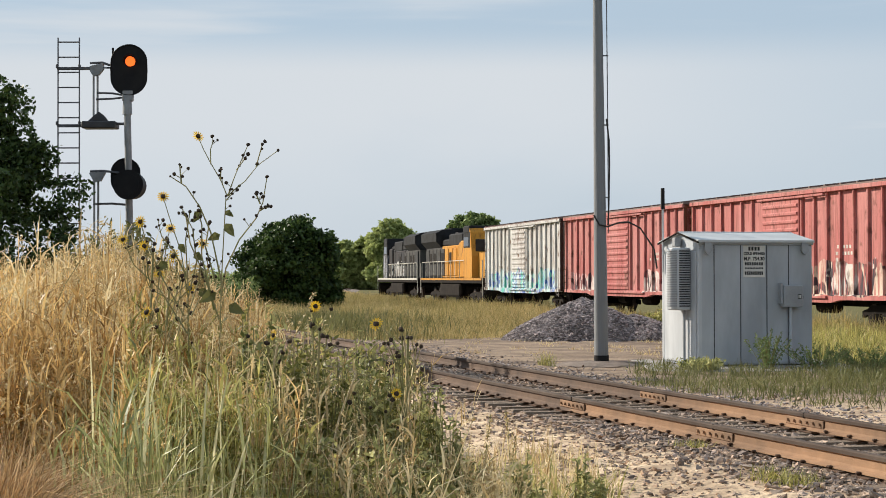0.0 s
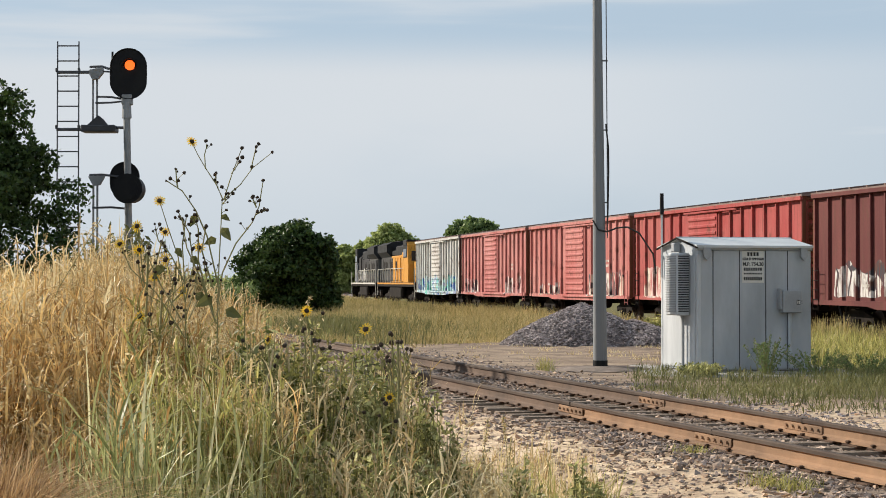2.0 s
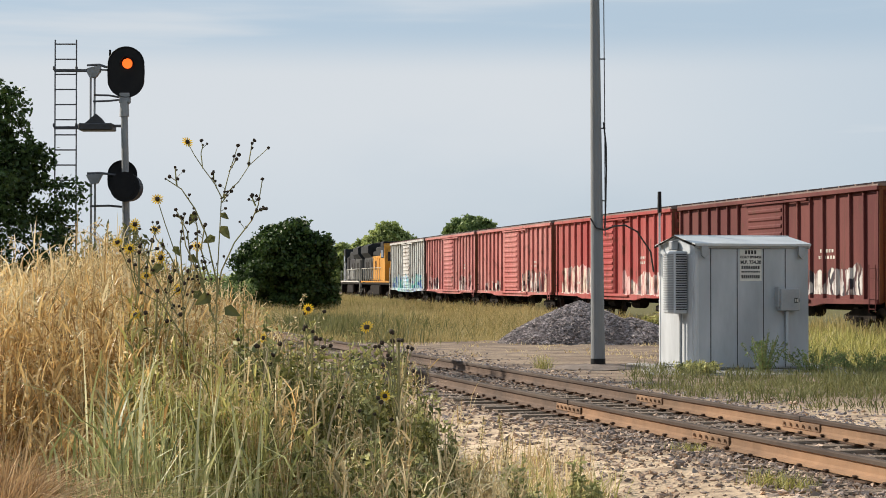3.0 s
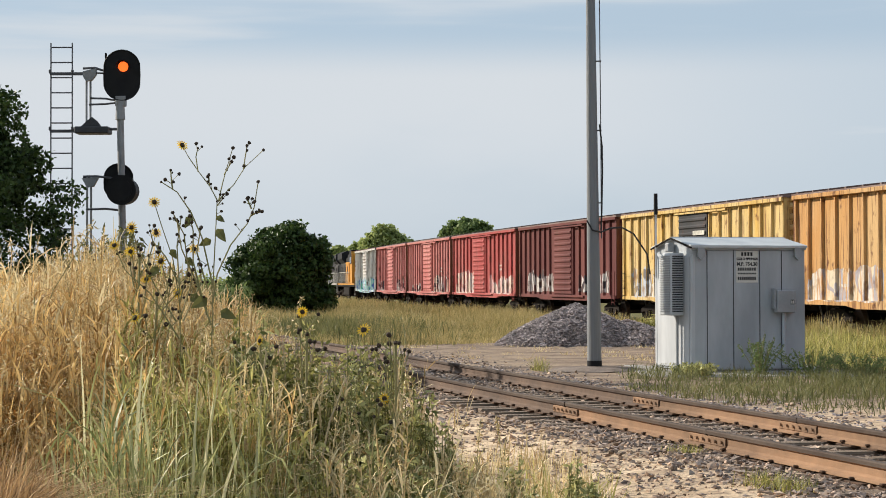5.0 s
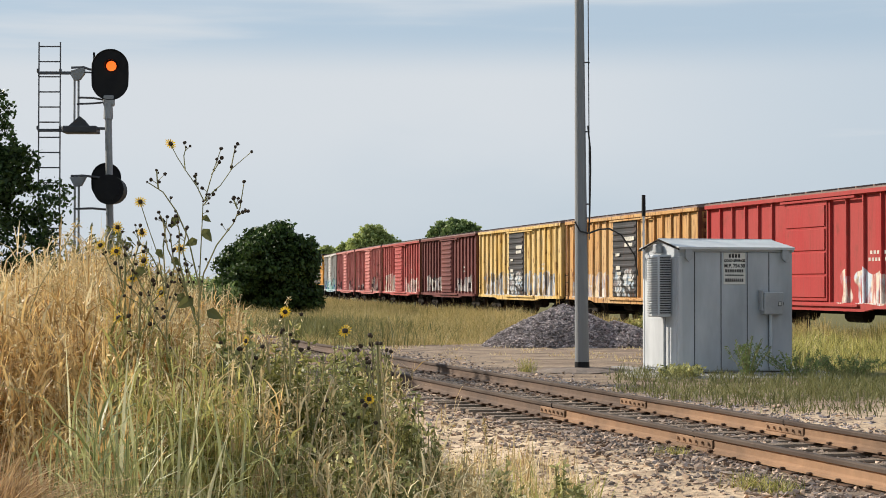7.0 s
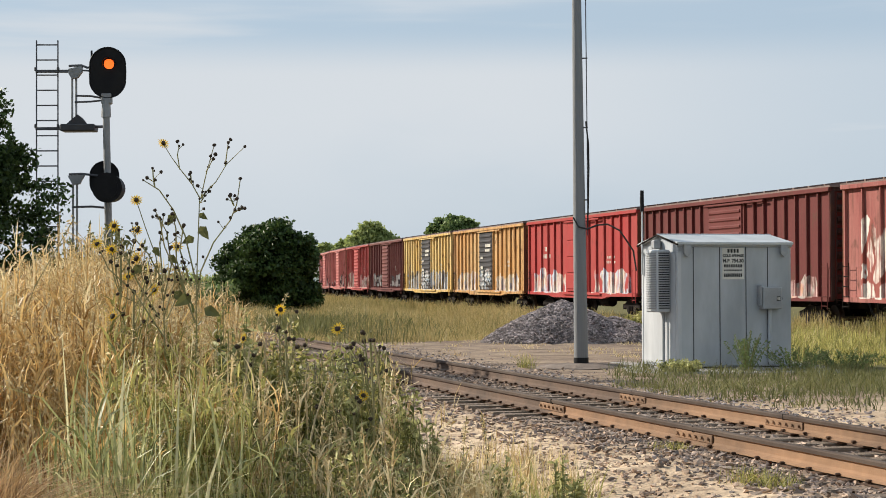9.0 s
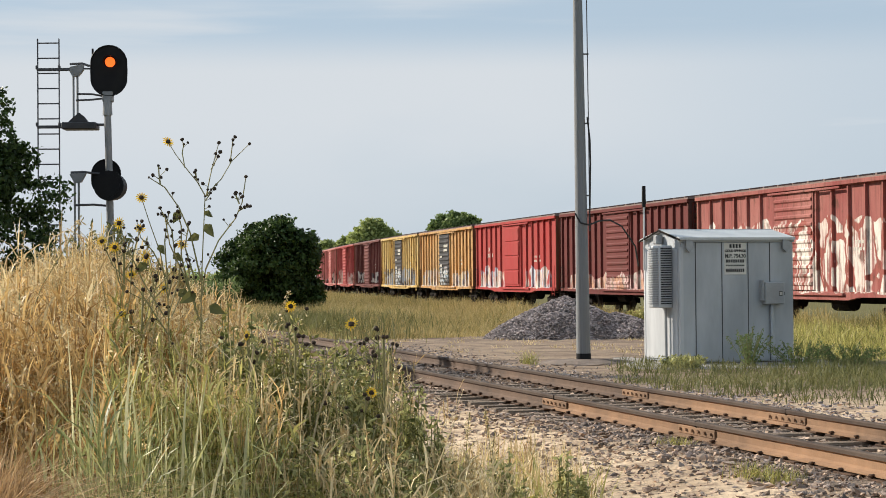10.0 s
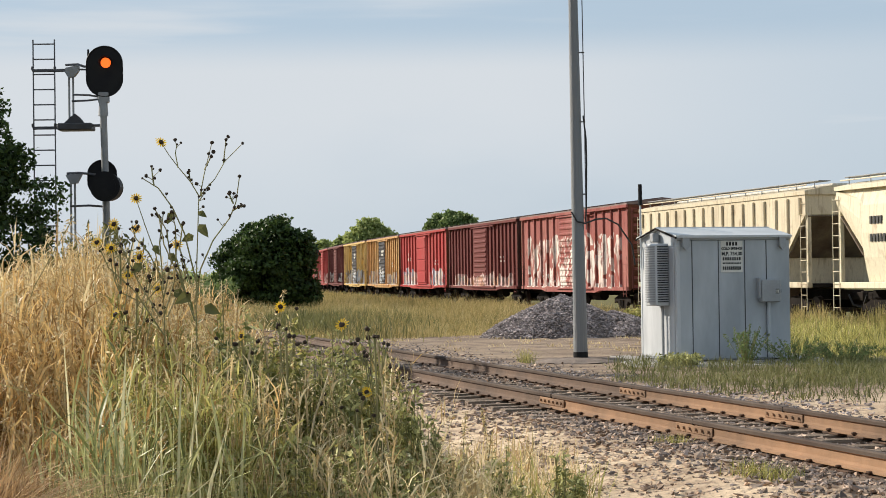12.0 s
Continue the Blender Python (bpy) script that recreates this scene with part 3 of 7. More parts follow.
        g = part("joint_gap", box(B(), (-0.0375, -0.006, 0.115), (0.0375, 0.006, 0.1712)), M["under"], track, "dark gap between two rails")
        g.matrix_basis = m
    return track


build_near_track()


def build_far_track():
    track = thing("far_track", "rails on ties half hidden in dry grass", "railway track", kind="structure")
    for side in (-GAUGE / 2, GAUGE / 2):
        pts = []
        for s in range(-200, 180, 4):
            x, y, th = far_point(s)
            pts.append((x - side * math.sin(th), y + side * math.cos(th)))
        sweep_rail("rail", pts, FAR_TOP, track, "brown rail")
    base = part("tie", tie_bm(), M["tie"], track)
    k = 0
    for i in range(260):
        s = -20 + i * 0.52
        x, y, th = far_point(s)
        m = Matrix.Translation((x, y, FAR_TOP - 0.18)) @ Matrix.Rotation(th + math.pi / 2, 4, "Z")
        if k:
            same_mesh(base, m, track)
        else:
            base.matrix_basis = m
        k = 1
    bm = B()
    prev = None
    for s in range(-200, 180, 4):
        x, y, th = far_point(s)
        row = []
        for u, z in ((-3.4, -0.45), (-1.7, FAR_TOP - 0.24), (1.7, FAR_TOP - 0.24), (3.4, -0.45)):
            row.append(bm.verts.new((x - u * math.sin(th), y + u * math.cos(th), z)))
        if prev:
            for a in range(3):
                bm.faces.new((prev[a], prev[a + 1], row[a + 1], row[a]))
        prev = row
    part("ballast_bed", bm, M["stone"], track, "low bed of grey ballast")
    return track


build_far_track()


def stones(name, label, xs, ys, zs, sizes, mat, kind="stuff"):
    """Loose angular stones, each its own closed shape."""
    rng = np.random.default_rng(len(xs))
    base = np.array([(1, 0, 0), (-1, 0, 0), (0, 1, 0), (0, -1, 0), (0, 0, 1), (0, 0, -1)], float)
    faces = np.array([(0, 2, 4), (2, 1, 4), (1, 3, 4), (3, 0, 4), (2, 0, 5), (1, 2, 5), (3, 1, 5), (0, 3, 5)])
    n = len(xs)
    v = (base[None] * rng.uniform(0.6, 1.2, (n, 6, 1)) + rng.normal(0, 0.22, (n, 6, 3))) * rng.uniform(0.45, 1.45, (n, 1, 3))
    q = rng.normal(size=(n, 4))
    q /= np.linalg.norm(q, axis=1, keepdims=True)
    a, b, c, d = q.T
    R = np.stack([1 - 2 * (c * c + d * d), 2 * (b * c - a * d), 2 * (b * d + a * c), 2 * (b * c + a * d), 1 - 2 * (b * b + d * d), 2 * (c * d - a * b), 2 * (b * d - a * c), 2 * (c * d + a * b), 1 - 2 * (b * b + c * c)], 1).reshape(n, 3, 3)
    v = np.einsum("nij,nkj->nki", R, v) * np.array([1, 1, 0.6]) * np.asarray(sizes)[:, None, None] * 0.5
    v += np.stack([xs, ys, zs], 1)[:, None]
    f = (faces[None] + (np.arange(n) * 6)[:, None, None]).reshape(-1, 3)
    ob = mesh_np(name, v.reshape(-1, 3), f, mat)
    ob.data.shade_flat()
    return tagged(ob, label, "stones", kind=kind)


def build_ballast():
    rng = np.random.default_rng(8)
    n = 46000
    y = 11 + (rng.random(n) ** 1.5) * 50
    d = rng.normal(0, 1.25, n)
    keep = (d < 4.2) & (d > -3.6) & ((d > -1.7) | (rng.random(n) < 0.45))
    # between and beside the rails, thinning outwards
    y, d = y[keep], d[keep]
    x = near_x(y) + (d + GAUGE / 2) / 0.966
    thin = (np.abs(d) > 0.7) | (rng.random(len(d)) < 0.6)
    x, y, d = x[thin], y[thin], d[thin]
    z = ground_z(x, y) + 0.012 + 0.015 * (np.abs(d) < 1.4)
    size = rng.uniform(0.035, 0.085, len(x))
    size[rng.random(len(x)) < 0.06] *= 1.6
    half = rng.random(len(x)) < 0.5
    stones("ballast", "loose brownish ballast stones in and beside the track", x[half], y[half], z[half], size[half], M["stone"])
    stones("dusty_ballast", "tan dust-covered stones beside the track", x[~half], y[~half], z[~half], size[~half], M["stone_tan"])
    # scattered stones on the sandy strip before the track
    n = 6000
    y = rng.uniform(10.5, 24, n)
    x = near_x(y) - rng.uniform(1.0, 5.5, n) ** 1.0
    keep = x > -0.4
    x, y = x[keep], y[keep]
    stones("scattered_stones", "scattered brown stones on sandy ground", x, y, ground_z(x, y) + 0.004, rng.uniform(0.018, 0.07, len(x)) , M["stone_tan"])
    # rim of grey gravel behind the track
    n = 9000
    y = rng.uniform(13, 60, n)
    x = near_x(y) + GAUGE + 0.5 + np.abs(rng.normal(0, 1.0, n))
    stones("grey_gravel", "grey gravel along the far side of the track", x, y, ground_z(x, y) + 0.01, rng.uniform(0.03, 0.075, n), M["pile_stone"])


build_ballast()


def build_pile():
    """A heap of crushed stone beside the dirt road."""
    cx, cy = 3.80, 55.5
    rng = np.random.default_rng(3)

    def height(x, y):
        u, v = (x - cx), (y - cy)
        a = np.sqrt((u / 2.45) ** 2 + (v / 2.4) ** 2)
        z = 1.30 * np.clip(1 - a, 0, 1) ** 0.75
        a2 = np.sqrt(((u - 1.5) / 2.2) ** 2 + ((v + 0.2) / 2.0) ** 2)
        return np.maximum(z, 0.80 * np.clip(1 - a2, 0, 1) ** 0.8)

    g = np.linspace(-5, 5, 60)
    gx, gy = np.meshgrid(cx + g, cy + g)
    gz = ground_z(gx, gy) + height(gx, gy) - 0.06 + rng.normal(0, 0.02, gx.shape)
    i = (np.arange(59)[:, None] * 60 + np.arange(59)[None]).ravel()
    pile = mesh_np("stone_heap", np.stack([gx, gy, gz], -1).reshape(-1, 3), np.stack([i, i + 1, i + 61, i + 60], 1), M["pile_stone"])
    tagged(pile, "heap of grey crushed stone beside the dirt road", "gravel pile")
    n = 26000
    x, y = cx + rng.uniform(-2.7, 4.0, n), cy + rng.uniform(-2.8, 2.8, n)
    h = height(x, y)
    keep = h > 0.02
    x, y, h = x[keep], y[keep], h[keep]
    o = stones("crushed_stone", "", x, y, ground_z(x, y) + h - 0.02, rng.uniform(0.05, 0.13, len(x)), M["pile_stone"])
    o.parent = pile
    del o["category"]


build_pile()


# ---------------------------------------------------------------- equipment shed
def text_mesh(name, body, size, mat, parent, m, depth=0.002):
    cu = bpy.data.curves.new(name, "FONT")
    cu.body, cu.size, cu.extrude, cu.offset = body, size, depth, 0.0035
    cu.align_x, cu.align_y = "CENTER", "CENTER"
    cu.materials.append(mat)
    ob = new(name, cu)
    ob.parent = parent
    ob.matrix_basis = m
    return ob


def build_shed():
    yaw = 16.0
    W, D, H = 2.36, 1.75, 2.30
    shed = thing("equipment_shed", "silver-grey metal trackside equipment shed with a low gabled roof", "shed", pose(4.645, 35.45, 0.12, 0, 0, yaw))
    # local: x along the front, y away from the camera's side, front face at y=0
    bm = B()
    prism(bm, [(0, -0.08), (D, -0.08), (D, H), (D / 2, H + 0.14), (0, H)], 0, 0.0, W)
    part("body", bm, M["shed_paint"], shed)
    # front panels, seams between them
    seams = [0.0, 0.30, 0.85, 1.40, 1.86, W]
    for a, b in zip(seams, seams[1:]):
        part("wall_panel", box(B(), (a + 0.004, -0.022, -0.06), (b - 0.004, 0.0, H - 0.078), 0.008), M["shed_paint"], shed)
        if a:
            part("seam", box(B(), (a - 0.007, -0.0245, -0.06), (a + 0.007, -0.0, H - 0.08)), M["steel_dark"], shed, "dark seam between two panels")
    part("fascia", box(B(), (-0.05, -0.05, H - 0.075), (W + 0.02, -0.003, H - 0.01), 0.008), M["shed_paint"], shed)
    for k in range(2):
        bm = B()
        x = 0.15 if k == 0 else W - 0.18
        prism(bm, [(x - 0.07, H - 0.02), (x + 0.07, H - 0.02), (x + 0.07, H - 0.20), (x, H - 0.27), (x - 0.07, H - 0.20)], 1, -0.11, -0.053)
        part("lifting_lug", bm, M["shed_box"], shed, "welded grey lifting lug")
    # roof: two sheets with a rolled front edge
    for sgn in (0, 1):
        bm = B()
        a = (-0.12, H - 0.03) if sgn == 0 else (D + 0.12, H - 0.03)
        r = (D / 2, H + 0.155)
        prism(bm, [a, r, (r[0], r[1] + 0.03), (a[0], a[1] + 0.045)], 0, -0.07, W + 0.005)
        part("roof_sheet", bm, M["shed_roof"], shed)
    part("ridge_cap", rod(B(), (-0.07, D / 2, H + 0.175), (W + 0.005, D / 2, H + 0.175), 0.025, 0.025, 8), M["shed_roof"], shed)
    for y0, z0, y1, z1 in ((-0.13, H - 0.03, D / 2, H + 0.17), (D / 2, H + 0.17, D + 0.13, H - 0.03)):
        part("roof_edge", tube(B(), [(-0.075, y0, z0), (-0.075, y1, z1)], 0.02, 6), M["under"], shed, "rusty dark roof edge")
    # lit end wall, sun put into its paler colour: corner posts, tall panel, louvred unit
    part("corner_post", box(B(), (-0.03, -0.03, -0.08), (0.05, 0.06, H - 0.16), 0.012), M["shed_end"], shed)
    part("corner_post", box(B(), (-0.03, D - 0.06, -0.08), (0.05, D + 0.03, H - 0.16), 0.012), M["shed_end"], shed)
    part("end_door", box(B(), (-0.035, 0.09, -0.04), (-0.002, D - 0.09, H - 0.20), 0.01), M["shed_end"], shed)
    part("vent_hood", box(B(), (-0.16, D / 2 - 0.09, H - 0.10), (-0.02, D / 2 + 0.09, H + 0.08), 0.02), M["shed_box"], shed)
    cooler = part("cooling_unit", box(B(), (-0.31, 0.30, 0.97), (-0.037, 0.86, 2.17), 0.02), M["shed_end"], shed, "louvred grey cooling unit")
    for i in range(24):
        z = 1.04 + i * 0.046
        part("slat", box(B(), (-0.332, 0.35, z), (-0.312, 0.81, z + 0.024), 0.004), M["shed_box"], cooler)
        # slats on the side turned from the sun get a darker colour as shade
        part("slat", box(B(), (-0.285, 0.282, z), (-0.06, 0.298, z + 0.022), 0.004), M["steel_dark"], cooler)
    part("conduit", rod(B(), (-0.10, 0.50, 0.0), (-0.10, 0.50, 0.98), 0.03, 0.03, 8), M["shed_box"], shed)
    # meter cabinet with its pipe on the front
    cab = part("meter_cabinet", box(B(), (1.68, -0.20, 1.02), (2.08, -0.024, 1.45), 0.015), M["shed_box"], shed, "small grey meter cabinet")
    part("hinge_plate", box(B(), (1.635, -0.17, 1.09), (1.677, -0.03, 1.49), 0.01), M["shed_box"], cab)
    part("window_plate", box(B(), (1.965, -0.208, 1.18), (2.04, -0.202, 1.27), 0.002), M["sign_ink"], cab)
    for i in range(2):
        part("dial", box(B(), (1.975 + i * 0.033, -0.2125, 1.195), (1.996 + i * 0.033, -0.2085, 1.255)), M["sign_white"], cab)
    part("latch", box(B(), (2.084, -0.15, 1.19), (2.11, -0.10, 1.26), 0.006), M["under"], cab)
    part("riser_pipe", rod(B(), (1.87, -0.09, 0.0), (1.87, -0.09, 1.02), 0.038, 0.038, 10), M["shed_paint"], shed)
    # vent stack above the roof
    part("stack", rod(B(), (-0.07, D - 0.12, 1.7), (-0.07, D - 0.12, H + 0.86), 0.022, 0.022, 8), M["shed_roof"], shed)
    part("stack_cap", rod(B(), (-0.07, D - 0.12, H + 0.66), (-0.07, D - 0.12, H + 1.08), 0.045, 0.04, 8), M["black"], shed, "black antenna on a thin pipe")
    # skids
    for x in (0.05, W - 0.25):
        part("skid", box(B(), (x, 0.02, -0.12), (x + 0.2, D - 0.02, -0.082), 0.01), M["tie"], shed)
    # sign
    sign = part("sign", box(B(), (0.90, -0.032, 1.60), (1.36, -0.0225, 2.21), 0.003), M["sign_white"], shed, "white enamel sign with black lettering")
    face = lambda x, z: pose(x, -0.0345, z, 90, 0, 0)
    rows = [(2.15, 0.055, "bar4"), (1.955, 0.06, "M.P. 754.30"), (2.055, 0.055, "COLD SPRINGS")]
    for z, hgt, txt in rows:
        if txt.startswith("bar"):
            for i in range(4):
                x = 1.01 + i * 0.064
                part("lettering_bar", box(B(), (x, -0.036, z - 0.036), (x + 0.042, -0.0325, z + 0.036)), M["sign_ink"], sign)
        else:
            text_mesh("lettering", txt, 0.092 if "M.P" in txt else 0.064, M["sign_ink"], sign, face(1.13, z), 0.0015)
    for z, hgt, cells in ((1.86, 0.06, 8), (1.775, 0.03, 12), (1.68, 0.066, 9)):
        for i in range(cells):
            w = 0.39 / cells
            x = 0.935 + i * w
            part("lettering_bar", box(B(), (x, -0.036, z - hgt / 2), (x + w * 0.72, -0.0325, z + hgt / 2)), M["sign_ink"], sign)
    slab = part("concrete_pad", box(B(), (3.6, 33.9, -0.12), (7.6, 38.6, 0.02), 0.02), M["concrete"])
    tagged(slab, "low weathered concrete pad under the shed", "pad", kind="structure")


build_shed()


# ---------------------------------------------------------------- utility pole
def build_pole():
    pole = thing("utility_pole", "tall silver-grey tapered pole with cable and conduit", "pole", pose(2.87, 36.63, 0.0))
    bm = B()
    rod(bm, (0, 0, -0.1), (-0.07, 0, 9.4), 0.142, 0.075, 20)
    part("shaft", bm, M["pole"], pole, smooth=False)
    part("base_band", rod(B(), (0, 0, 0.03), (0, 0, 0.19), 0.148, 0.147, 20), M["black"], pole, "black band at the foot")
    # thin guy cable stands off the shaft on short arms
    part("cable", tube(B(), [(0.140, -0.05, 2.6), (0.135, -0.05, 4.7), (0.125, -0.05, 6.1), (0.105, -0.05, 9.4)], 0.010, 6), M["ladder"], pole)
    part("hanging_cable", tube(B(), [(0.13, -0.09, 2.75), (0.15, -0.06, 3.2), (0.165, -0.05, 3.9), (0.16, -0.05, 4.4), (0.11, -0.05, 4.85)], 0.016, 6), M["wire"], pole)
    for z in (3.3, 4.73, 6.1, 7.6):
        r = 0.142 - 0.0085 * z
        part("standoff", rod(B(), (r - 0.03 - 0.0075 * z, -0.04, z), (0.150, -0.05, z), 0.014, 0.014, 6), M["ladder"], pole)
    # a service cable droops from the pole to the shed
    pts = [(-0.15, -0.10, 2.95), (-0.05, -0.16, 2.76), (0.12, -0.15, 2.72), (0.33, -0.05, 2.80), (0.55, 0.1, 2.82), (0.80, 0.25, 2.70), (1.10, 0.55, 2.30), (1.17, 0.65, 1.9)]
    part("service_cable", tube(B(), pts, 0.017, 6), M["wire"], pole)
    mound = B()
    bmesh.ops.create_uvsphere(mound, u_segments=24, v_segments=8, radius=1.0, matrix=Matrix.Diagonal((1.0, 0.75, 0.09, 1)))
    for v in mound.verts:
        v.co += Vector((random.uniform(-0.03, 0.03), random.uniform(-0.03, 0.03), random.uniform(-0.02, 0.02)))
    o = part("earth_mound", mound, M["soil"])
    o.matrix_basis = pose(2.9, 36.5, -0.01)
    tagged(o, "low mound of earth round the pole", "mound", kind="structure")


build_pole()


# ---------------------------------------------------------------- signal
def signal_head(parent, cx, y, z, w, h, name="signal_head"):
    """A black oval target plate with a rolled rim and the lamp case behind it."""
    out = []
    for i in range(32):
        a = 2 * math.pi * i / 32
        c, d = math.cos(a), math.sin(a)
        out.append((cx + w * c, z + w * d + (h - w) * (1 if d > 1e-6 else -1 if d < -1e-6 else 0)))
    head = part(name, prism(B(), out, 1, y - 0.025, y + 0.025), M["black"], parent, "black oval signal target")
    part("rim", tube(B(), [(u, y - 0.03, v) for u, v in out + out[:1]], 0.014, 6), M["black"], head)
    part("lamp_case", rod(B(), (cx + 0.01, y + 0.025, z + 0.10), (cx + 0.01, y + 0.40, z + 0.10), 0.20, 0.17, 16), M["black"], head)
    return head


def hood(parent, cx, y, z, r, lit):
    """A lamp's hood, open below, and its lens."""
    bm = B()
    n = 14
    rows = []
    for yy in (y - 0.03, y - 0.17):
        rows.append([bm.verts.new((cx + r * math.cos(math.pi * (-0.12 + 1.24 * i / n)), yy, z + r * math.sin(math.pi * (-0.12 + 1.24 * i / n)))) for i in range(n + 1)])
    for i in range(n):
        bm.faces.new((rows[0][i], rows[0][i + 1], rows[1][i + 1], rows[1][i]))
    bmesh.ops.solidify(bm, geom=bm.faces[:], thickness=0.012)
    part("hood", bm, M["black"], parent)
    part("lens", rod(B(), (cx, y - 0.06, z), (cx, y - 0.031, z), r * 0.80, r * 0.80, 24), M["glow"] if lit else M["lens"], parent, "lit orange-red lens" if lit else "dark unlit lens")


def build_signal():
    sig = thing("railway_signal", "two-headed black railway signal lit orange-red, with mast and ladder", "signal", pose(-6.555, 37.2, 0.0))
    # local x to the right, y away from the camera, mast on the origin
    mast = part("mast", rod(B(), (0.06, 0, -0.05), (-0.04, 0, 5.15), 0.080, 0.070, 12), M["steel_grey"], sig)
    part("mast_cap", rod(B(), (-0.04, 0, 5.02), (-0.04, 0, 5.34), 0.10, 0.085, 12), M["steel_grey"], mast)
    part("mast_bracket", box(B(), (-0.14, -0.06, 5.28), (0.08, 0.08, 5.50), 0.02), M["steel_grey"], mast)
    part("foundation", box(B(), (-0.3, -0.3, -0.1), (0.3, 0.3, 0.35), 0.03), M["concrete"], sig)
    up = signal_head(sig, 0.0, -0.02, 5.91, 0.362, 0.505)
    hood(up, 0.03, -0.02, 6.08, 0.125, True)
    part("sight_rod", rod(B(), (-0.33, 0.0, 5.95), (-0.33, 0.0, 6.36), 0.022, 0.022, 6), M["black"], up)
    low = signal_head(sig, -0.10, 0.17, 3.78, 0.29, 0.36)
    part("lamp_hood", rod(B(), (0.055, -0.46, 3.585), (0.055, 0.14, 3.585), 0.30, 0.27, 24), M["black"], low)
    part("lens", rod(B(), (0.055, -0.475, 3.585), (0.055, -0.461, 3.585), 0.22, 0.22, 20), M["black"], low, "dark unlit lens")
    # arms to the ladder and the service platform
    for z in (5.955, 4.80):
        part("ladder_arm", box(B(), (-1.47, 0.05, z - 0.03), (-0.55, 0.11, z + 0.03), 0.008), M["ladder"], sig)
    part("platform", box(B(), (-0.95, -0.12, 4.74), (-0.26, 0.34, 4.88), 0.02), M["steel_dark"], sig)
    part("platform_arm", box(B(), (-0.30, 0.02, 4.81), (0.0, 0.10, 4.86), 0.01), M["ladder"], sig)
    for x in (-0.735, -0.655):
        part("upright", rod(B(), (x, 0.08, 4.86), (x, 0.08, 5.98), 0.022, 0.022, 8), M["steel_grey"], sig)
    part("clamp", prism(B(), [(-0.80, 6.0), (-0.53, 6.06), (-0.53, 5.94), (-0.62, 5.82), (-0.74, 5.80), (-0.80, 5.90)], 1, 0.02, 0.14), M["steel_grey"], sig)
    part("gusset", prism(B(), [(-0.86, 4.87), (-0.42, 4.87), (-0.52, 5.00), (-0.62, 5.08), (-0.74, 4.98)], 1, 0.02, 0.14), M["steel_dark"], sig)
    part("handrail", tube(B(), [(-0.80, 0.06, 6.06), (-0.55, 0.05, 6.07), (-0.42, 0.02, 6.02), (-0.28, 0.0, 6.02)], 0.024, 6), M["ladder"], sig)
    part("handrail", tube(B(), [(-0.60, 0.06, 5.97), (-0.40, 0.03, 5.96), (-0.28, 0.0, 5.96)], 0.018, 6), M["ladder"], sig)
    part("handrail", tube(B(), [(-0.66, 0.06, 5.46), (-0.35, 0.05, 5.45), (-0.08, 0.05, 5.40)], 0.020, 6), M["ladder"], sig)
    part("handrail", tube(B(), [(-0.68, 0.06, 5.33), (-0.35, 0.05, 5.34), (-0.08, 0.05, 5.37)], 0.020, 6), M["ladder"], sig)
    # the lower head's arm and its uprights
    for x in (-0.72, -0.64):
        part("upright", rod(B(), (x, 0.08, 1.6), (x, 0.08, 3.88), 0.022, 0.022, 8), M["steel_grey"], sig)
    part("handrail", tube(B(), [(-0.80, 0.08, 3.88), (-0.55, 0.08, 3.89), (-0.22, 0.10, 3.85)], 0.024, 6), M["ladder"], sig)
    part("clamp", prism(B(), [(-0.82, 3.85), (-0.48, 3.87), (-0.58, 3.68), (-0.72, 3.66)], 1, 0.03, 0.13), M["steel_grey"], sig)
    part("handrail", tube(B(), [(-0.74, 0.08, 3.22), (-0.35, 0.06, 3.23), (-0.02, 0.04, 3.20)], 0.022, 6), M["ladder"], sig)
    # ladder
    sides = B()
    for x in (-1.455, -1.025):
        box(sides, (x - 0.009, 0.07, 0.1), (x + 0.009, 0.12, 6.58))
    lad = part("ladder", sides, M["ladder"], sig, "thin steel ladder")
    for i in range(21):
        z = 6.49 - i * 0.305
        part("rung", rod(B(), (-1.455, 0.095, z), (-1.025, 0.095, z), 0.014, 0.014, 6), M["ladder"], lad)
    for x in (-1.02, -1.47):
        for z in (6.0, 4.85):
            part("ladder_clamp", box(B(), (x - 0.022, 0.04, z - 0.04), (x + 0.022, 0.13, z + 0.04), 0.01), M["ladder"], lad)


build_signal()


# ---------------------------------------------------------------- the train
CAR_STEP, BODY = 17.6, 16.7
WHEELS = []          # wheelsets and their radius
RIDING = []          # vehicle, distance of its middle behind the first boxcar's front, half its truck distance
SHARED = {}
RIBS = {}


def wheelset_mesh(r):
    key = ("wheelset", r)
    if key not in SHARED:
        bm = B()
        rod(bm, (0, -0.95, 0), (0, 0.95, 0), 0.075, 0.075, 8)
        for sy in (-1, 1):
            rod(bm, (0, sy * 0.69, 0), (0, sy * 0.82, 0), r, r, 24)
            rod(bm, (0, sy * 0.66, 0), (0, sy * 0.69, 0), r + 0.026, r + 0.026, 24)
            rod(bm, (0, sy * 0.82, 0), (0, sy * 0.90, 0), 0.13, 0.11, 10)
            for k in range(3):
                a = 2 * math.pi * k / 3
                rod(bm, (0.06 * math.cos(a), sy * 0.90, 0.06 * math.sin(a)), (0.06 * math.cos(a), sy * 0.935, 0.06 * math.sin(a)), 0.02, 0.02, 5)
        me = bpy.data.meshes.new("wheelset")
        bm.to_mesh(me)
        bm.free()
        me.materials.append(M["wheel"])
        SHARED[key] = me
    return SHARED[key]


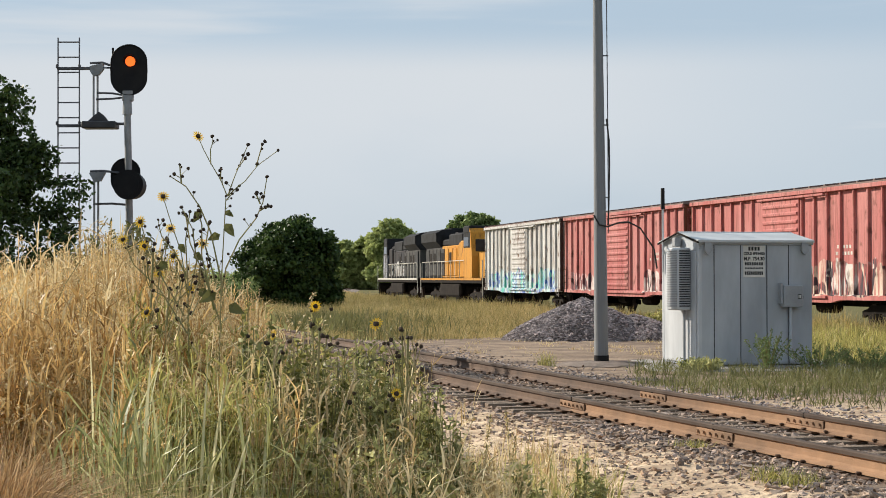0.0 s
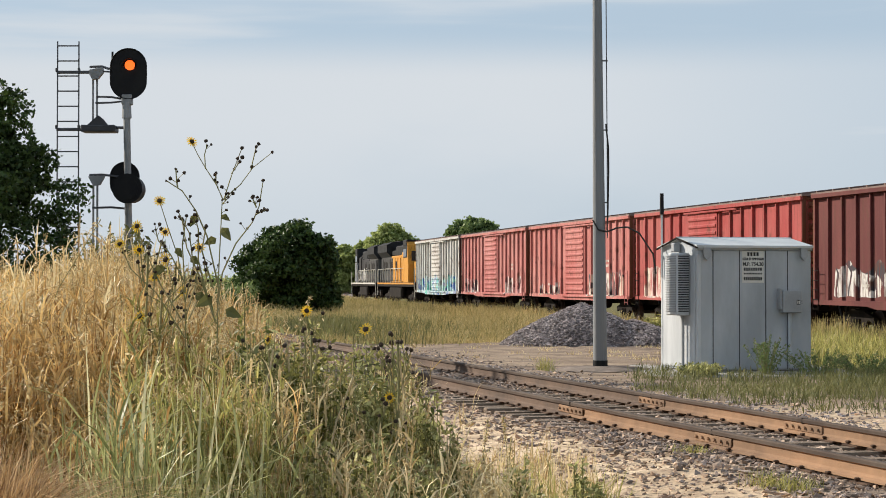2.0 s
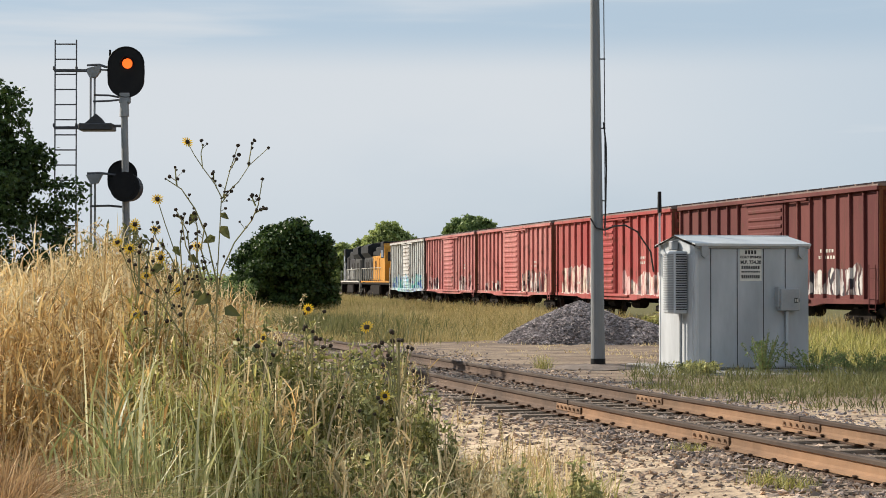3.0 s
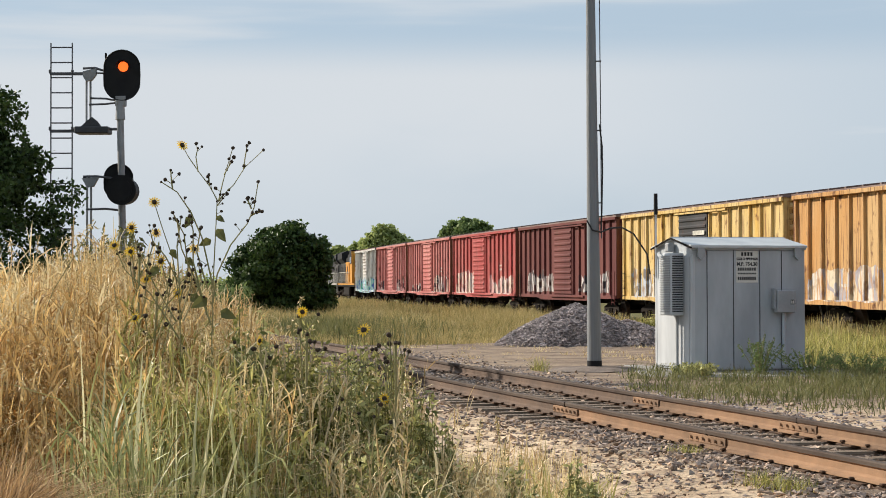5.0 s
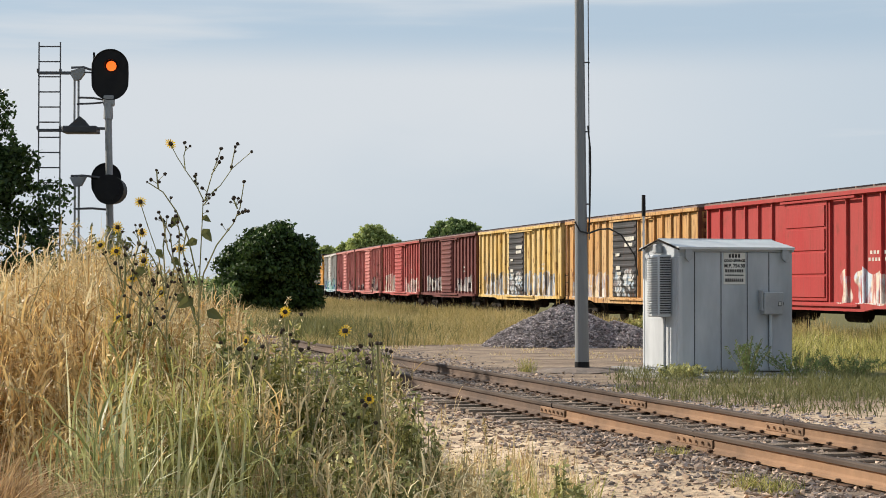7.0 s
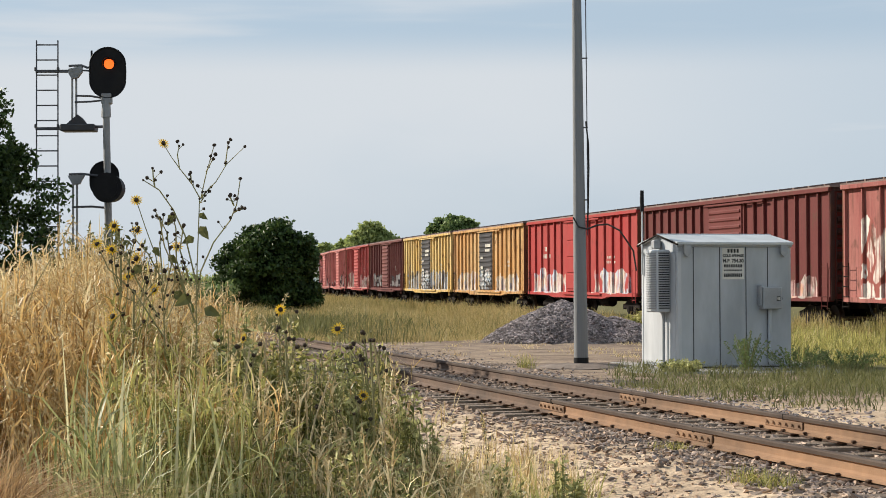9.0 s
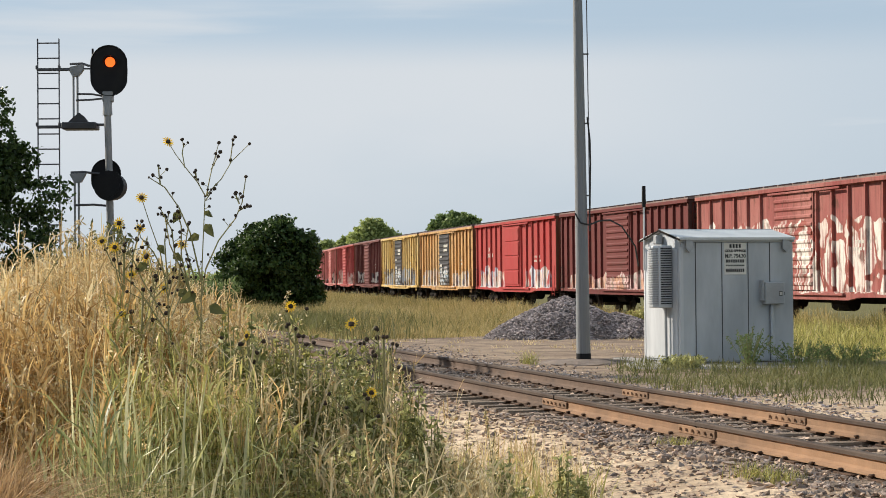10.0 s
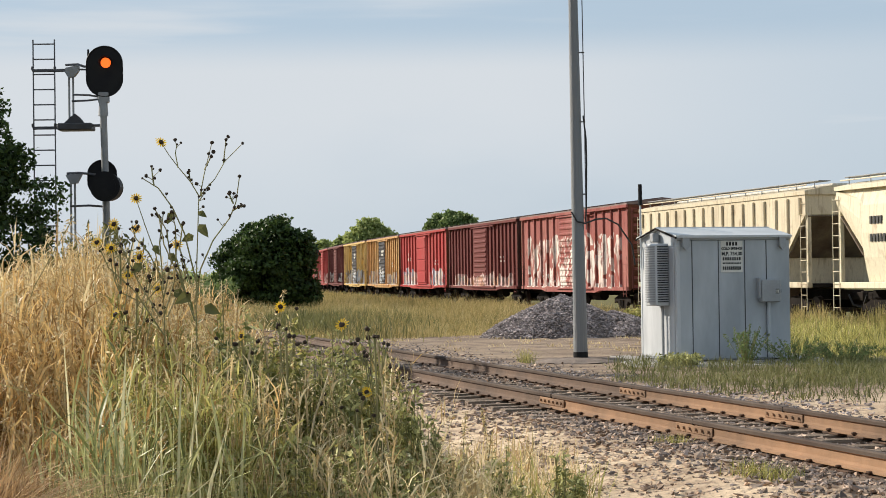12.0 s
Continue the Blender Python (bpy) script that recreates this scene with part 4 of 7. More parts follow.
def side_frame_mesh(wb):
    key = ("side_frame", wb)
    if key not in SHARED:
        bm = B()
        h = wb / 2
        for sy in (-1, 1):
            prism(bm, [(-h - 0.22, 0.42), (-h - 0.22, 0.62), (-h + 0.1, 0.68), (-0.45, 0.80), (0.45, 0.80), (h - 0.1, 0.68), (h + 0.22, 0.62), (h + 0.22, 0.42), (h - 0.15, 0.52), (0.48, 0.28), (0.3, 0.18), (-0.3, 0.18), (-0.48, 0.28), (-h + 0.15, 0.52)], 1, sy * 0.98, sy * 1.10)
            for k in (-0.16, 0.0, 0.16):
                rod(bm, (k, sy * 1.11, 0.27), (k, sy * 1.11, 0.56), 0.06, 0.06, 8)
        box(bm, (-0.2, -1.05, 0.45), (0.2, 1.05, 0.72), 0.02)
        me = bpy.data.meshes.new("side_frame")
        bm.to_mesh(me)
        bm.free()
        me.materials.append(M["under"])
        SHARED[key] = me
    return SHARED[key]


def add_truck(car, x, axles=(-0.86, 0.86), r=0.42, scale=1.0):
    truck = new("truck", side_frame_mesh(round(axles[-1] - axles[0], 2)))
    truck.parent = car
    truck.matrix_basis = pose(x, 0, 0)
    truck["label"] = "dark rusty wheel truck"
    for a in axles:
        w = new("wheelset", wheelset_mesh(r))
        w.parent = truck
        w.matrix_basis = pose(a, 0, r)
        WHEELS.append((w, a, r))


def coupler(car, x, sgn, reach=0.9):
    bm = box(B(), (x, -0.12, 0.74), (x + sgn * reach * 0.75, 0.12, 0.98), 0.03)
    box(bm, (x + sgn * reach * 0.70, -0.19, 0.70), (x + sgn * reach * 0.98, 0.16, 1.02), 0.05)
    part("coupler", bm, M["under"], car)
    part("air_hose", tube(B(), [(x + sgn * reach * 0.3, 0.35, 0.9), (x + sgn * reach * 0.6, 0.32, 0.6), (x + sgn * reach * 0.95, 0.18, 0.52)], 0.03, 6), M["wire"], car)


def car_ladder(car, x, y, z0, z1, axis, mat, rungs):
    """Grab irons at a corner: along the side (axis 0) or on the end (axis 1)."""
    w = 0.42
    o = y
    bm = B()
    for d in (0, w):
        p = (x + d, o, z0) if axis == 0 else (x, o + d, z0)
        q = (x + d, o, z1) if axis == 0 else (x, o + d, z1)
        rod(bm, p, q, 0.013, 0.013, 6)
    ladder = part("ladder", bm, mat, car)
    for i in range(rungs):
        z = z0 + 0.1 + (z1 - z0 - 0.2) * i / (rungs - 1)
        p, q = ((x, o, z), (x + w, o, z)) if axis == 0 else ((x, o, z), (x, o + w, z))
        part("rung", rod(B(), p, q, 0.012, 0.012, 6), mat, ladder)


def boxcar(label, paint, door_paint, end_paint=None, door_w=3.0, posts=8, door_x=0.0, eave=4.40, plug=False, marks=False):
    car = thing("boxcar", label, "boxcar", group="freight cars of the train")
    L2, w, floor = BODY / 2, 1.44, 1.04
    end_paint = end_paint or paint
    # side walls, ends and floor as one shell
    shell = box(B(), (-L2, -w, floor), (L2, w, eave - 0.02))
    part("body", shell, paint, car)
    # pressed ribs across both ends
    for sx in (-1, 1):
        if end_paint.name not in RIBS:
            rib = bpy.data.meshes.new("end_rib")
            bm = prism(B(), [(0.0, -0.11), (0.07, -0.04), (0.07, 0.04), (0.0, 0.11)], 1, -1.3, 1.3)
            bm.to_mesh(rib)
            bm.free()
            rib.materials.append(end_paint)
            RIBS[end_paint.name] = rib
        for i in range(9):
            o = new("end_rib", RIBS[end_paint.name])
            o.parent = car
            o.matrix_basis = pose(sx * L2, 0, floor + 0.25 + i * 0.35, 0, 0, 0 if sx > 0 else 180)
        bm = B()
        for sy in (-1, 1):
            box(bm, (sx * L2 - 0.03, sy * 1.40, floor - 0.05), (sx * L2 + sx * 0.06, sy * 1.53, eave), 0.01)
        box(bm, (sx * L2 - 0.02, -1.45, eave - 0.16), (sx * L2 + sx * 0.05, 1.45, eave - 0.05), 0.01)
        part("end_wall", bm, end_paint, car)
    # roof with raised seams
    bm = B()
    prism(bm, [(-1.58, eave - 0.04), (1.58, eave - 0.04), (1.58, eave + 0.02), (0.0, eave + 0.20), (-1.58, eave + 0.02)], 0, -L2 - 0.10, L2 + 0.10)
    roof = part("roof", bm, M["roof_rust"], car, "dull rusty seamed roof")
    for i in range(15):
        x = -L2 + 0.3 + i * (BODY - 0.6) / 14
        bm = B()
        prism(bm, [(-1.56, eave + 0.022), (0, eave + 0.205), (1.56, eave + 0.022), (1.56, eave + 0.075), (0, eave + 0.255), (-1.56, eave + 0.075)], 0, x - 0.05, x + 0.05)
        part("roof_seam", bm, M["roof_rust"], roof)
    for sy in (-1, 1):
        part("eave_rail", box(B(), (-L2 - 0.06, sy * 1.43, eave - 0.16), (L2 + 0.06, sy * 1.60, eave - 0.03), 0.012), paint, car)
        # sill, deeper between the trucks
        bm = B()
        a, b = -L2, L2
        prism(bm, [(a, 1.10), (b, 1.10), (b, 0.96), (4.6, 0.94), (3.9, 0.85), (-3.9, 0.85), (-4.6, 0.94), (a, 0.96)], 1, sy * 1.43, sy * 1.58)
        part("side_sill", bm, paint, car)
        # outside posts
        d0, d1 = door_x - door_w / 2, door_x + door_w / 2
        for lo, hi in ((-L2 + 0.06, d0 - 0.1), (d1 + 0.1, L2 - 0.06)):
            n = max(2, round(posts * (hi - lo) / 6.9))
            for i in range(n):
                x = lo + (hi - lo) * i / (n - 1)
                bm = B()
                prism(bm, [(x - 0.055, sy * 1.44), (x - 0.04, sy * 1.53), (x + 0.04, sy * 1.53), (x + 0.055, sy * 1.44)], 2, 1.10, eave - 0.16)
                part("side_post", bm, paint, car)
        # door in two pressed leaves, on its rails
        bm = box(B(), (d0, sy * 1.445, 1.13), (d1, sy * 1.56, eave - 0.20), 0.015)
        door = part("sliding_door", bm, door_paint, car)
        k = 4 if plug else 11
        for i in range(k):
            z0 = 1.2 + i * (eave - 1.55) / k
            z1 = z0 + (eave - 1.55) / k
            q = 0.05 if not plug else 0.02
            w2 = 0.10 if not plug else 0.05
            part("door_panel", prism(B(), [(sy * 1.557, z0 + q), (sy * 1.60, z0 + w2), (sy * 1.60, z1 - w2), (sy * 1.557, z1 - q)], 0, d0 + 0.10, d1 - 0.10), door_paint, door)
        part("door_track", box(B(), (d0 - 2.2, sy * 1.56, 0.98), (d1 + 0.4, sy * 1.66, 1.06), 0.01), paint, car)
        part("door_rail", box(B(), (d0 - 2.0, sy * 1.58, eave - 0.26), (d1 + 0.3, sy * 1.64, eave - 0.19), 0.01), paint, car)
        for x in (-L2 + 0.06, L2 - 0.48):
            car_ladder(car, x, sy * 1.60, 0.72, 2.1, 0, paint if x < 0 else M["under"], 5)
        # stencilled marks beside the front ladder, on the door and near the rear
        for x, z, n, hgt in (((5.3, 2.95, 4, 0.2), (5.3, 2.62, 6, 0.2)) if plug else ()) + ((-4.6, 2.5, 5, 0.10), (-4.6, 2.3, 6, 0.10), (4.9, 1.5, 3, 0.09)):
            for i in range(n):
                cx = sy * (x + 0.21 * i - 0.1 * n) if sy < 0 else x + 0.21 * i - 0.1 * n
                part("stencil_bar", box(B(), (cx, sy * 1.438, z), (cx + 0.13, sy * 1.446, z + hgt)), M["white_bar"], car)
        if marks:
            for dx, z, wid, hgt in ((-0.75, 3.35, 1.2, 0.16), (-0.65, 3.12, 1.0, 0.14), (0.75, 2.75, 0.5, 0.12), (0.7, 2.2, 0.55, 0.16), (0.6, 2.0, 0.5, 0.12), (-0.9, 1.75, 0.5, 0.1)):
                part("stencil_bar", box(B(), (door_x + dx - wid / 2, sy * 1.601, z), (door_x + dx + wid / 2, sy * 1.606, z + hgt)), M["white_bar"], car)
        for x in (-L2 - 0.10, L2 + 0.10):
            car_ladder(car, x, 0.95 if sy > 0 else -1.37, 0.9, eave - 0.3, 1, end_paint, 9)
    part("centre_sill", box(B(), (-L2, -0.35, 0.72), (L2, 0.35, 1.0), 0.02), M["under"], car)
    part("brake_cylinder", rod(B(), (1.2, 0.7, 0.72), (2.2, 0.7, 0.72), 0.18, 0.18, 12), M["under"], car)
    part("air_tank", rod(B(), (-2.6, 0.75, 0.70), (-1.4, 0.75, 0.70), 0.2, 0.2, 12), M["under"], car)
    for sx in (-1, 1):
        add_truck(car, sx * 6.2)
        coupler(car, sx * L2, sx, 0.45)
    return car


def hopper(label, paint, ribs=True, length=15.8, eave=4.12):
    car = thing("covered_hopper", label, "hopper car", group="freight cars of the train")
    L2, w = length / 2, 1.52
    cut = 1.55

    def side_shape(bm, y0, y1):
        prism(bm, [(-L2 + 0.2, eave - 0.1), (L2 - 0.2, eave - 0.1), (L2 - 0.2, eave - 0.75), (L2 - cut - 0.2, 2.1), (L2 - cut - 0.35, 1.25), (-L2 + cut + 0.35, 1.25), (-L2 + cut + 0.2, 2.1), (-L2 + 0.2, eave - 0.75)], 1, y0, y1)
    bm = B()
    if ribs:
        side_shape(bm, -w, w)
    else:
        # rounded sides: one shell whose floor rises towards the ends
        rings = []
        for x, zb in ((-L2 + 0.2, eave - 0.75), (-L2 + cut + 0.2, 2.1), (-L2 + cut + 0.35, 1.3), (L2 - cut - 0.35, 1.3), (L2 - cut - 0.2, 2.1), (L2 - 0.2, eave - 0.75)):
            half = [(1.36, zb), (1.50, zb + (eave - zb) * 0.25), (1.56, zb + (eave - zb) * 0.5), (1.52, zb + (eave - zb) * 0.78), (1.38, eave - 0.13)]
            rings.append([bm.verts.new((x, y, z)) for y, z in half + [(-y, z) for y, z in reversed(half)]])
        for r0, r1 in zip(rings, rings[1:]):
            for j in range(10):
                bm.faces.new((r0[j], r0[(j + 1) % 10], r1[(j + 1) % 10], r1[j]))
        bm.faces.new(rings[0])
        bm.faces.new(rings[-1])
        bmesh.ops.recalc_face_normals(bm, faces=bm.faces)
    part("body", bm, paint, car)
    bm = B()
    prism(bm, [(-w - 0.04, eave - 0.14), (w + 0.04, eave - 0.14), (w + 0.04, eave - 0.02), (0.7, eave + 0.14), (-0.7, eave + 0.14), (-w - 0.04, eave - 0.02)], 0, -L2 + 0.12, L2 - 0.12)
    roof = part("roof", bm, paint, car)
    part("hatch_trough", box(B(), (-L2 + 0.9, -0.28, eave + 0.145), (L2 - 0.9, 0.28, eave + 0.25), 0.03), M["white_bar"], roof, "pale hatch covers along the roof")
    for sy in (-1, 1):
        part("running_board", box(B(), (-L2, sy * 0.75, eave + 0.26), (L2, sy * 1.15, eave + 0.29), 0.006), M["steel_grey"], roof)
        for i in range(12):
            x = -L2 + 0.3 + i * (length - 0.6) / 11
            part("board_bracket", rod(B(), (x, sy * 1.15, eave - 0.02), (x, sy * 1.15, eave + 0.28), 0.018, 0.018, 6), M["steel_grey"], roof)
        part("grab_rail", rod(B(), (-L2 + 0.3, sy * 1.42, eave + 0.16), (L2 - 0.3, sy * 1.42, eave + 0.16), 0.02, 0.02, 6), paint, roof)
        part("side_sill", box(B(), (-L2, sy * 1.40, 1.12), (L2, sy * 1.56, 1.30), 0.015), paint, car)
        if ribs:
            for i in range(17):
                x = -L2 + 0.55 + i * (length - 1.1) / 16
                z0 = 1.30 if abs(x) < L2 - cut - 0.3 else 2.2 + (abs(x) - (L2 - cut - 0.3)) * 0.9
                part("side_post", box(B(), (x - 0.05, sy * 1.52, z0), (x + 0.05, sy * 1.60, eave - 0.22), 0.015), paint, car)
        for z, n in ((2.95, 4), (2.45, 6)):
            for i in range(n):
                x = sy * (5.45 - i * 0.2)
                y0 = 1.5225 if ribs else 1.545
                part("reporting_mark_bar", box(B(), (x - 0.06, sy * y0, z), (x + 0.06, sy * (y0 + 0.03), z + 0.22)), M["sign_ink"], car)
        for x in (-L2 + 0.02, L2 - 0.46):
            car_ladder(car, x, sy * 1.58, 0.45, eave - 0.3, 0, paint, 10)
    for sx in (-1, 1):
        part("end_post", box(B(), (sx * (L2 - 0.30), -1.45, 1.3), (sx * (L2 - 0.18), -1.33, eave - 0.7), 0.01), paint, car)
        part("end_post", box(B(), (sx * (L2 - 0.30), 1.33, 1.3), (sx * (L2 - 0.18), 1.45, eave - 0.7), 0.01), paint, car)
        part("slope_sheet", prism(B(), [(sx * (L2 - 0.18), eave - 0.78), (sx * (L2 - 0.15), eave - 0.80), (sx * (L2 - cut - 0.15), 2.05), (sx * (L2 - cut - 0.18), 2.08)], 1, -1.44, 1.44), M["bay"], car, "rusty brown slope sheet, darkened for the shade under the car end")
        part("end_platform", box(B(), (sx * (L2 - cut), -1.4, 1.14), (sx * L2, 1.4, 1.24), 0.01), M["under"], car)
        car_ladder(car, sx * (L2 - 0.12), -1.0, 1.2, eave, 1, paint, 9)
        add_truck(car, sx * (L2 - 1.95))
        coupler(car, sx * L2, sx)
    for k in (-1, 0, 1):
        bm = B()
        x = k * 3.4
        prism(bm, [(x - 1.55, 1.3), (x + 1.55, 1.3), (x + 0.35, 0.45), (x - 0.35, 0.45)], 1, -1.2, 1.2)
        part("discharge_bay", bm, M["bay"], car, "dirty discharge bay, darkened for the shade beneath the car")
    part("centre_sill", box(B(), (-L2, -0.3, 0.75), (L2, 0.3, 1.05), 0.02), M["under"], car)
    return car


def locomotive(label, hood_mat, cab_mat, stripe_mat, rear_mat, length=22.0):
    loco = thing("locomotive", label, "locomotive", group="diesel locomotives")
    L2 = length / 2
    bm = box(B(), (-L2 + 0.3, -1.5, 1.30), (L2 - 0.3, 1.5, 1.62), 0.03)
    part("deck", bm, M["under"], loco)
    part("long_hood", box(B(), (-3.6, -1.25, 1.62), (2.2, 1.25, 3.62), 0.05), hood_mat, loco)
    part("hood_roof", box(B(), (-L2 + 1.32, -1.15, 3.62), (5.2, 1.15, 4.05), 0.10), M["loco_roof"], loco, "dark grey hood roof")
    for i in range(8):
        x = -L2 + 1.3 + i * 1.45
        for sy in (-1, 1):
            part("hood_door", box(B(), (x, sy * (1.25 if x > -3.6 else 1.2), 1.75), (x + 1.25, sy * 1.30, 3.45), 0.02), hood_mat if x > -3.6 else rear_mat, loco)
            if i in (1, 2, 4, 6):
                part("louver", box(B(), (x + 0.2, sy * 1.301, 2.5), (x + 1.0, sy * 1.31, 3.2), 0.003), M["under"], loco, "dark louvred grille")
    part("rear_hood", box(B(), (-L2 + 0.9, -1.2, 1.62), (-3.605, 1.2, 3.62), 0.05), rear_mat, loco)
    part("walkway_box", box(B(), (2.205, -1.25, 1.62), (3.195, 1.25, 3.75), 0.05), hood_mat, loco)
    rad = B()
    prism(rad, [(-1.2, 3.55), (1.2, 3.55), (1.55, 3.95), (1.55, 4.5), (1.1, 4.72), (-1.1, 4.72), (-1.55, 4.5), (-1.55, 3.95)], 0, -L2 + 0.8, -L2 + 6.8)
    part("radiator", rad, M["loco_roof"], loco, "flared dark radiator housing")
    for i in range(3):
        part("roof_fan", rod(B(), (-L2 + 2.6 + i * 1.5, 0, 4.7), (-L2 + 2.6 + i * 1.5, 0, 4.82), 0.6, 0.58, 16), M["loco_roof"], loco)
    part("brake_housing", box(B(), (-1.5, -1.2, 3.55), (3.2, 1.2, 4.35), 0.10), M["loco_roof"], loco)
    part("exhaust", box(B(), (-3.3, -0.5, 3.95), (-2.2, 0.5, 4.5), 0.05), M["loco_roof"], loco)
    part("equipment_cabinet", box(B(), (3.2, -1.35, 1.62), (5.195, 1.35, 3.85), 0.08), hood_mat, loco)
    cab = B()
    prism(cab, [(5.2, 1.62), (7.75, 1.62), (7.75, 2.9), (7.35, 4.25), (7.0, 4.55), (5.2, 4.55)], 1, -1.5, 1.5)
    cabo = part("cab", cab, cab_mat, loco)
    part("cab_upper", box(B(), (5.15, -1.515, 3.35), (7.30, 1.515, 4.30), 0.04), M["loco_roof"], cabo, "dark upper cab")
    for sy in (-1, 1):
        part("side_window", box(B(), (5.35, sy * 1.51, 3.45), (6.9, sy * 1.535, 4.0), 0.02), M["lens"], cabo)
        part("sill_stripe", box(B(), (-L2 + 0.3, sy * 1.497, 1.48), (L2 - 0.3, sy * 1.52, 1.60), 0.004), stripe_mat, loco)
        part("skirt", box(B(), (-3.4, sy * 1.15, 0.45), (3.4, sy * 1.45, 1.30), 0.12), M["under"], loco)
        for i in range(11):
            x = -L2 + 0.6 + i * 1.55
            part("stanchion", rod(B(), (x, sy * 1.46, 1.6), (x, sy * 1.46, 2.65), 0.022, 0.022, 6), M["white_bar"], loco)
        part("handrail", rod(B(), (-L2 + 0.6, sy * 1.46, 2.65), (5.0, sy * 1.46, 2.65), 0.022, 0.022, 6), M["white_bar"], loco)
        for sx in (-1, 1):
            for i in range(4):
                part("step", box(B(), (sx * (L2 - 0.65), sy * 1.15, 0.45 + i * 0.28), (sx * (L2 - 0.2), sy * 1.5, 0.48 + i * 0.28), 0.005), M["under"], loco)
            part("step_rail", rod(B(), (sx * (L2 - 0.15), sy * 1.48, 0.6), (sx * (L2 - 0.15), sy * 1.48, 2.6), 0.025, 0.025, 6), M["white_bar"], loco)
    part("cab_roof", box(B(), (5.15, -1.54, 4.2), (7.05, 1.54, 4.66), 0.06), M["loco_roof"], cabo, "dark grey cab roof")
    part("windshield", box(B(), (7.52, -1.25, 3.15), (7.70, 1.25, 3.85), 0.02), M["lens"], cabo)
    nose = B()
    prism(nose, [(7.75, 1.62), (L2 - 0.9, 1.62), (L2 - 0.9, 2.6), (L2 - 1.2, 3.0), (7.75, 3.1)], 1, -1.1, 1.1)
    part("nose", nose, cab_mat, loco)
    for sy in (-0.2, 0.2):
        part("headlight", rod(B(), (L2 - 1.02, sy, 2.85), (L2 - 0.88, sy, 2.82), 0.11, 0.11, 12), M["sign_white"], loco)
    part("fuel_tank", box(B(), (-3.3, -1.14, 0.4), (3.3, 1.14, 1.28), 0.2), M["under"], loco)
    part("plough", box(B(), (L2 - 0.4, -1.4, 0.25), (L2 - 0.15, 1.4, 1.25), 0.05), M["under"], loco)
    for sx in (-1, 1):
        add_truck(loco, sx * 7.0, (-1.85, 0.0, 1.85), 0.5)
        coupler(loco, sx * (L2 - 0.3), sx)
    return loco


WHITE = (0.62, 0.60, 0.56)
PINK = (0.62, 0.42, 0.40)
INK = (0.05, 0.05, 0.06)


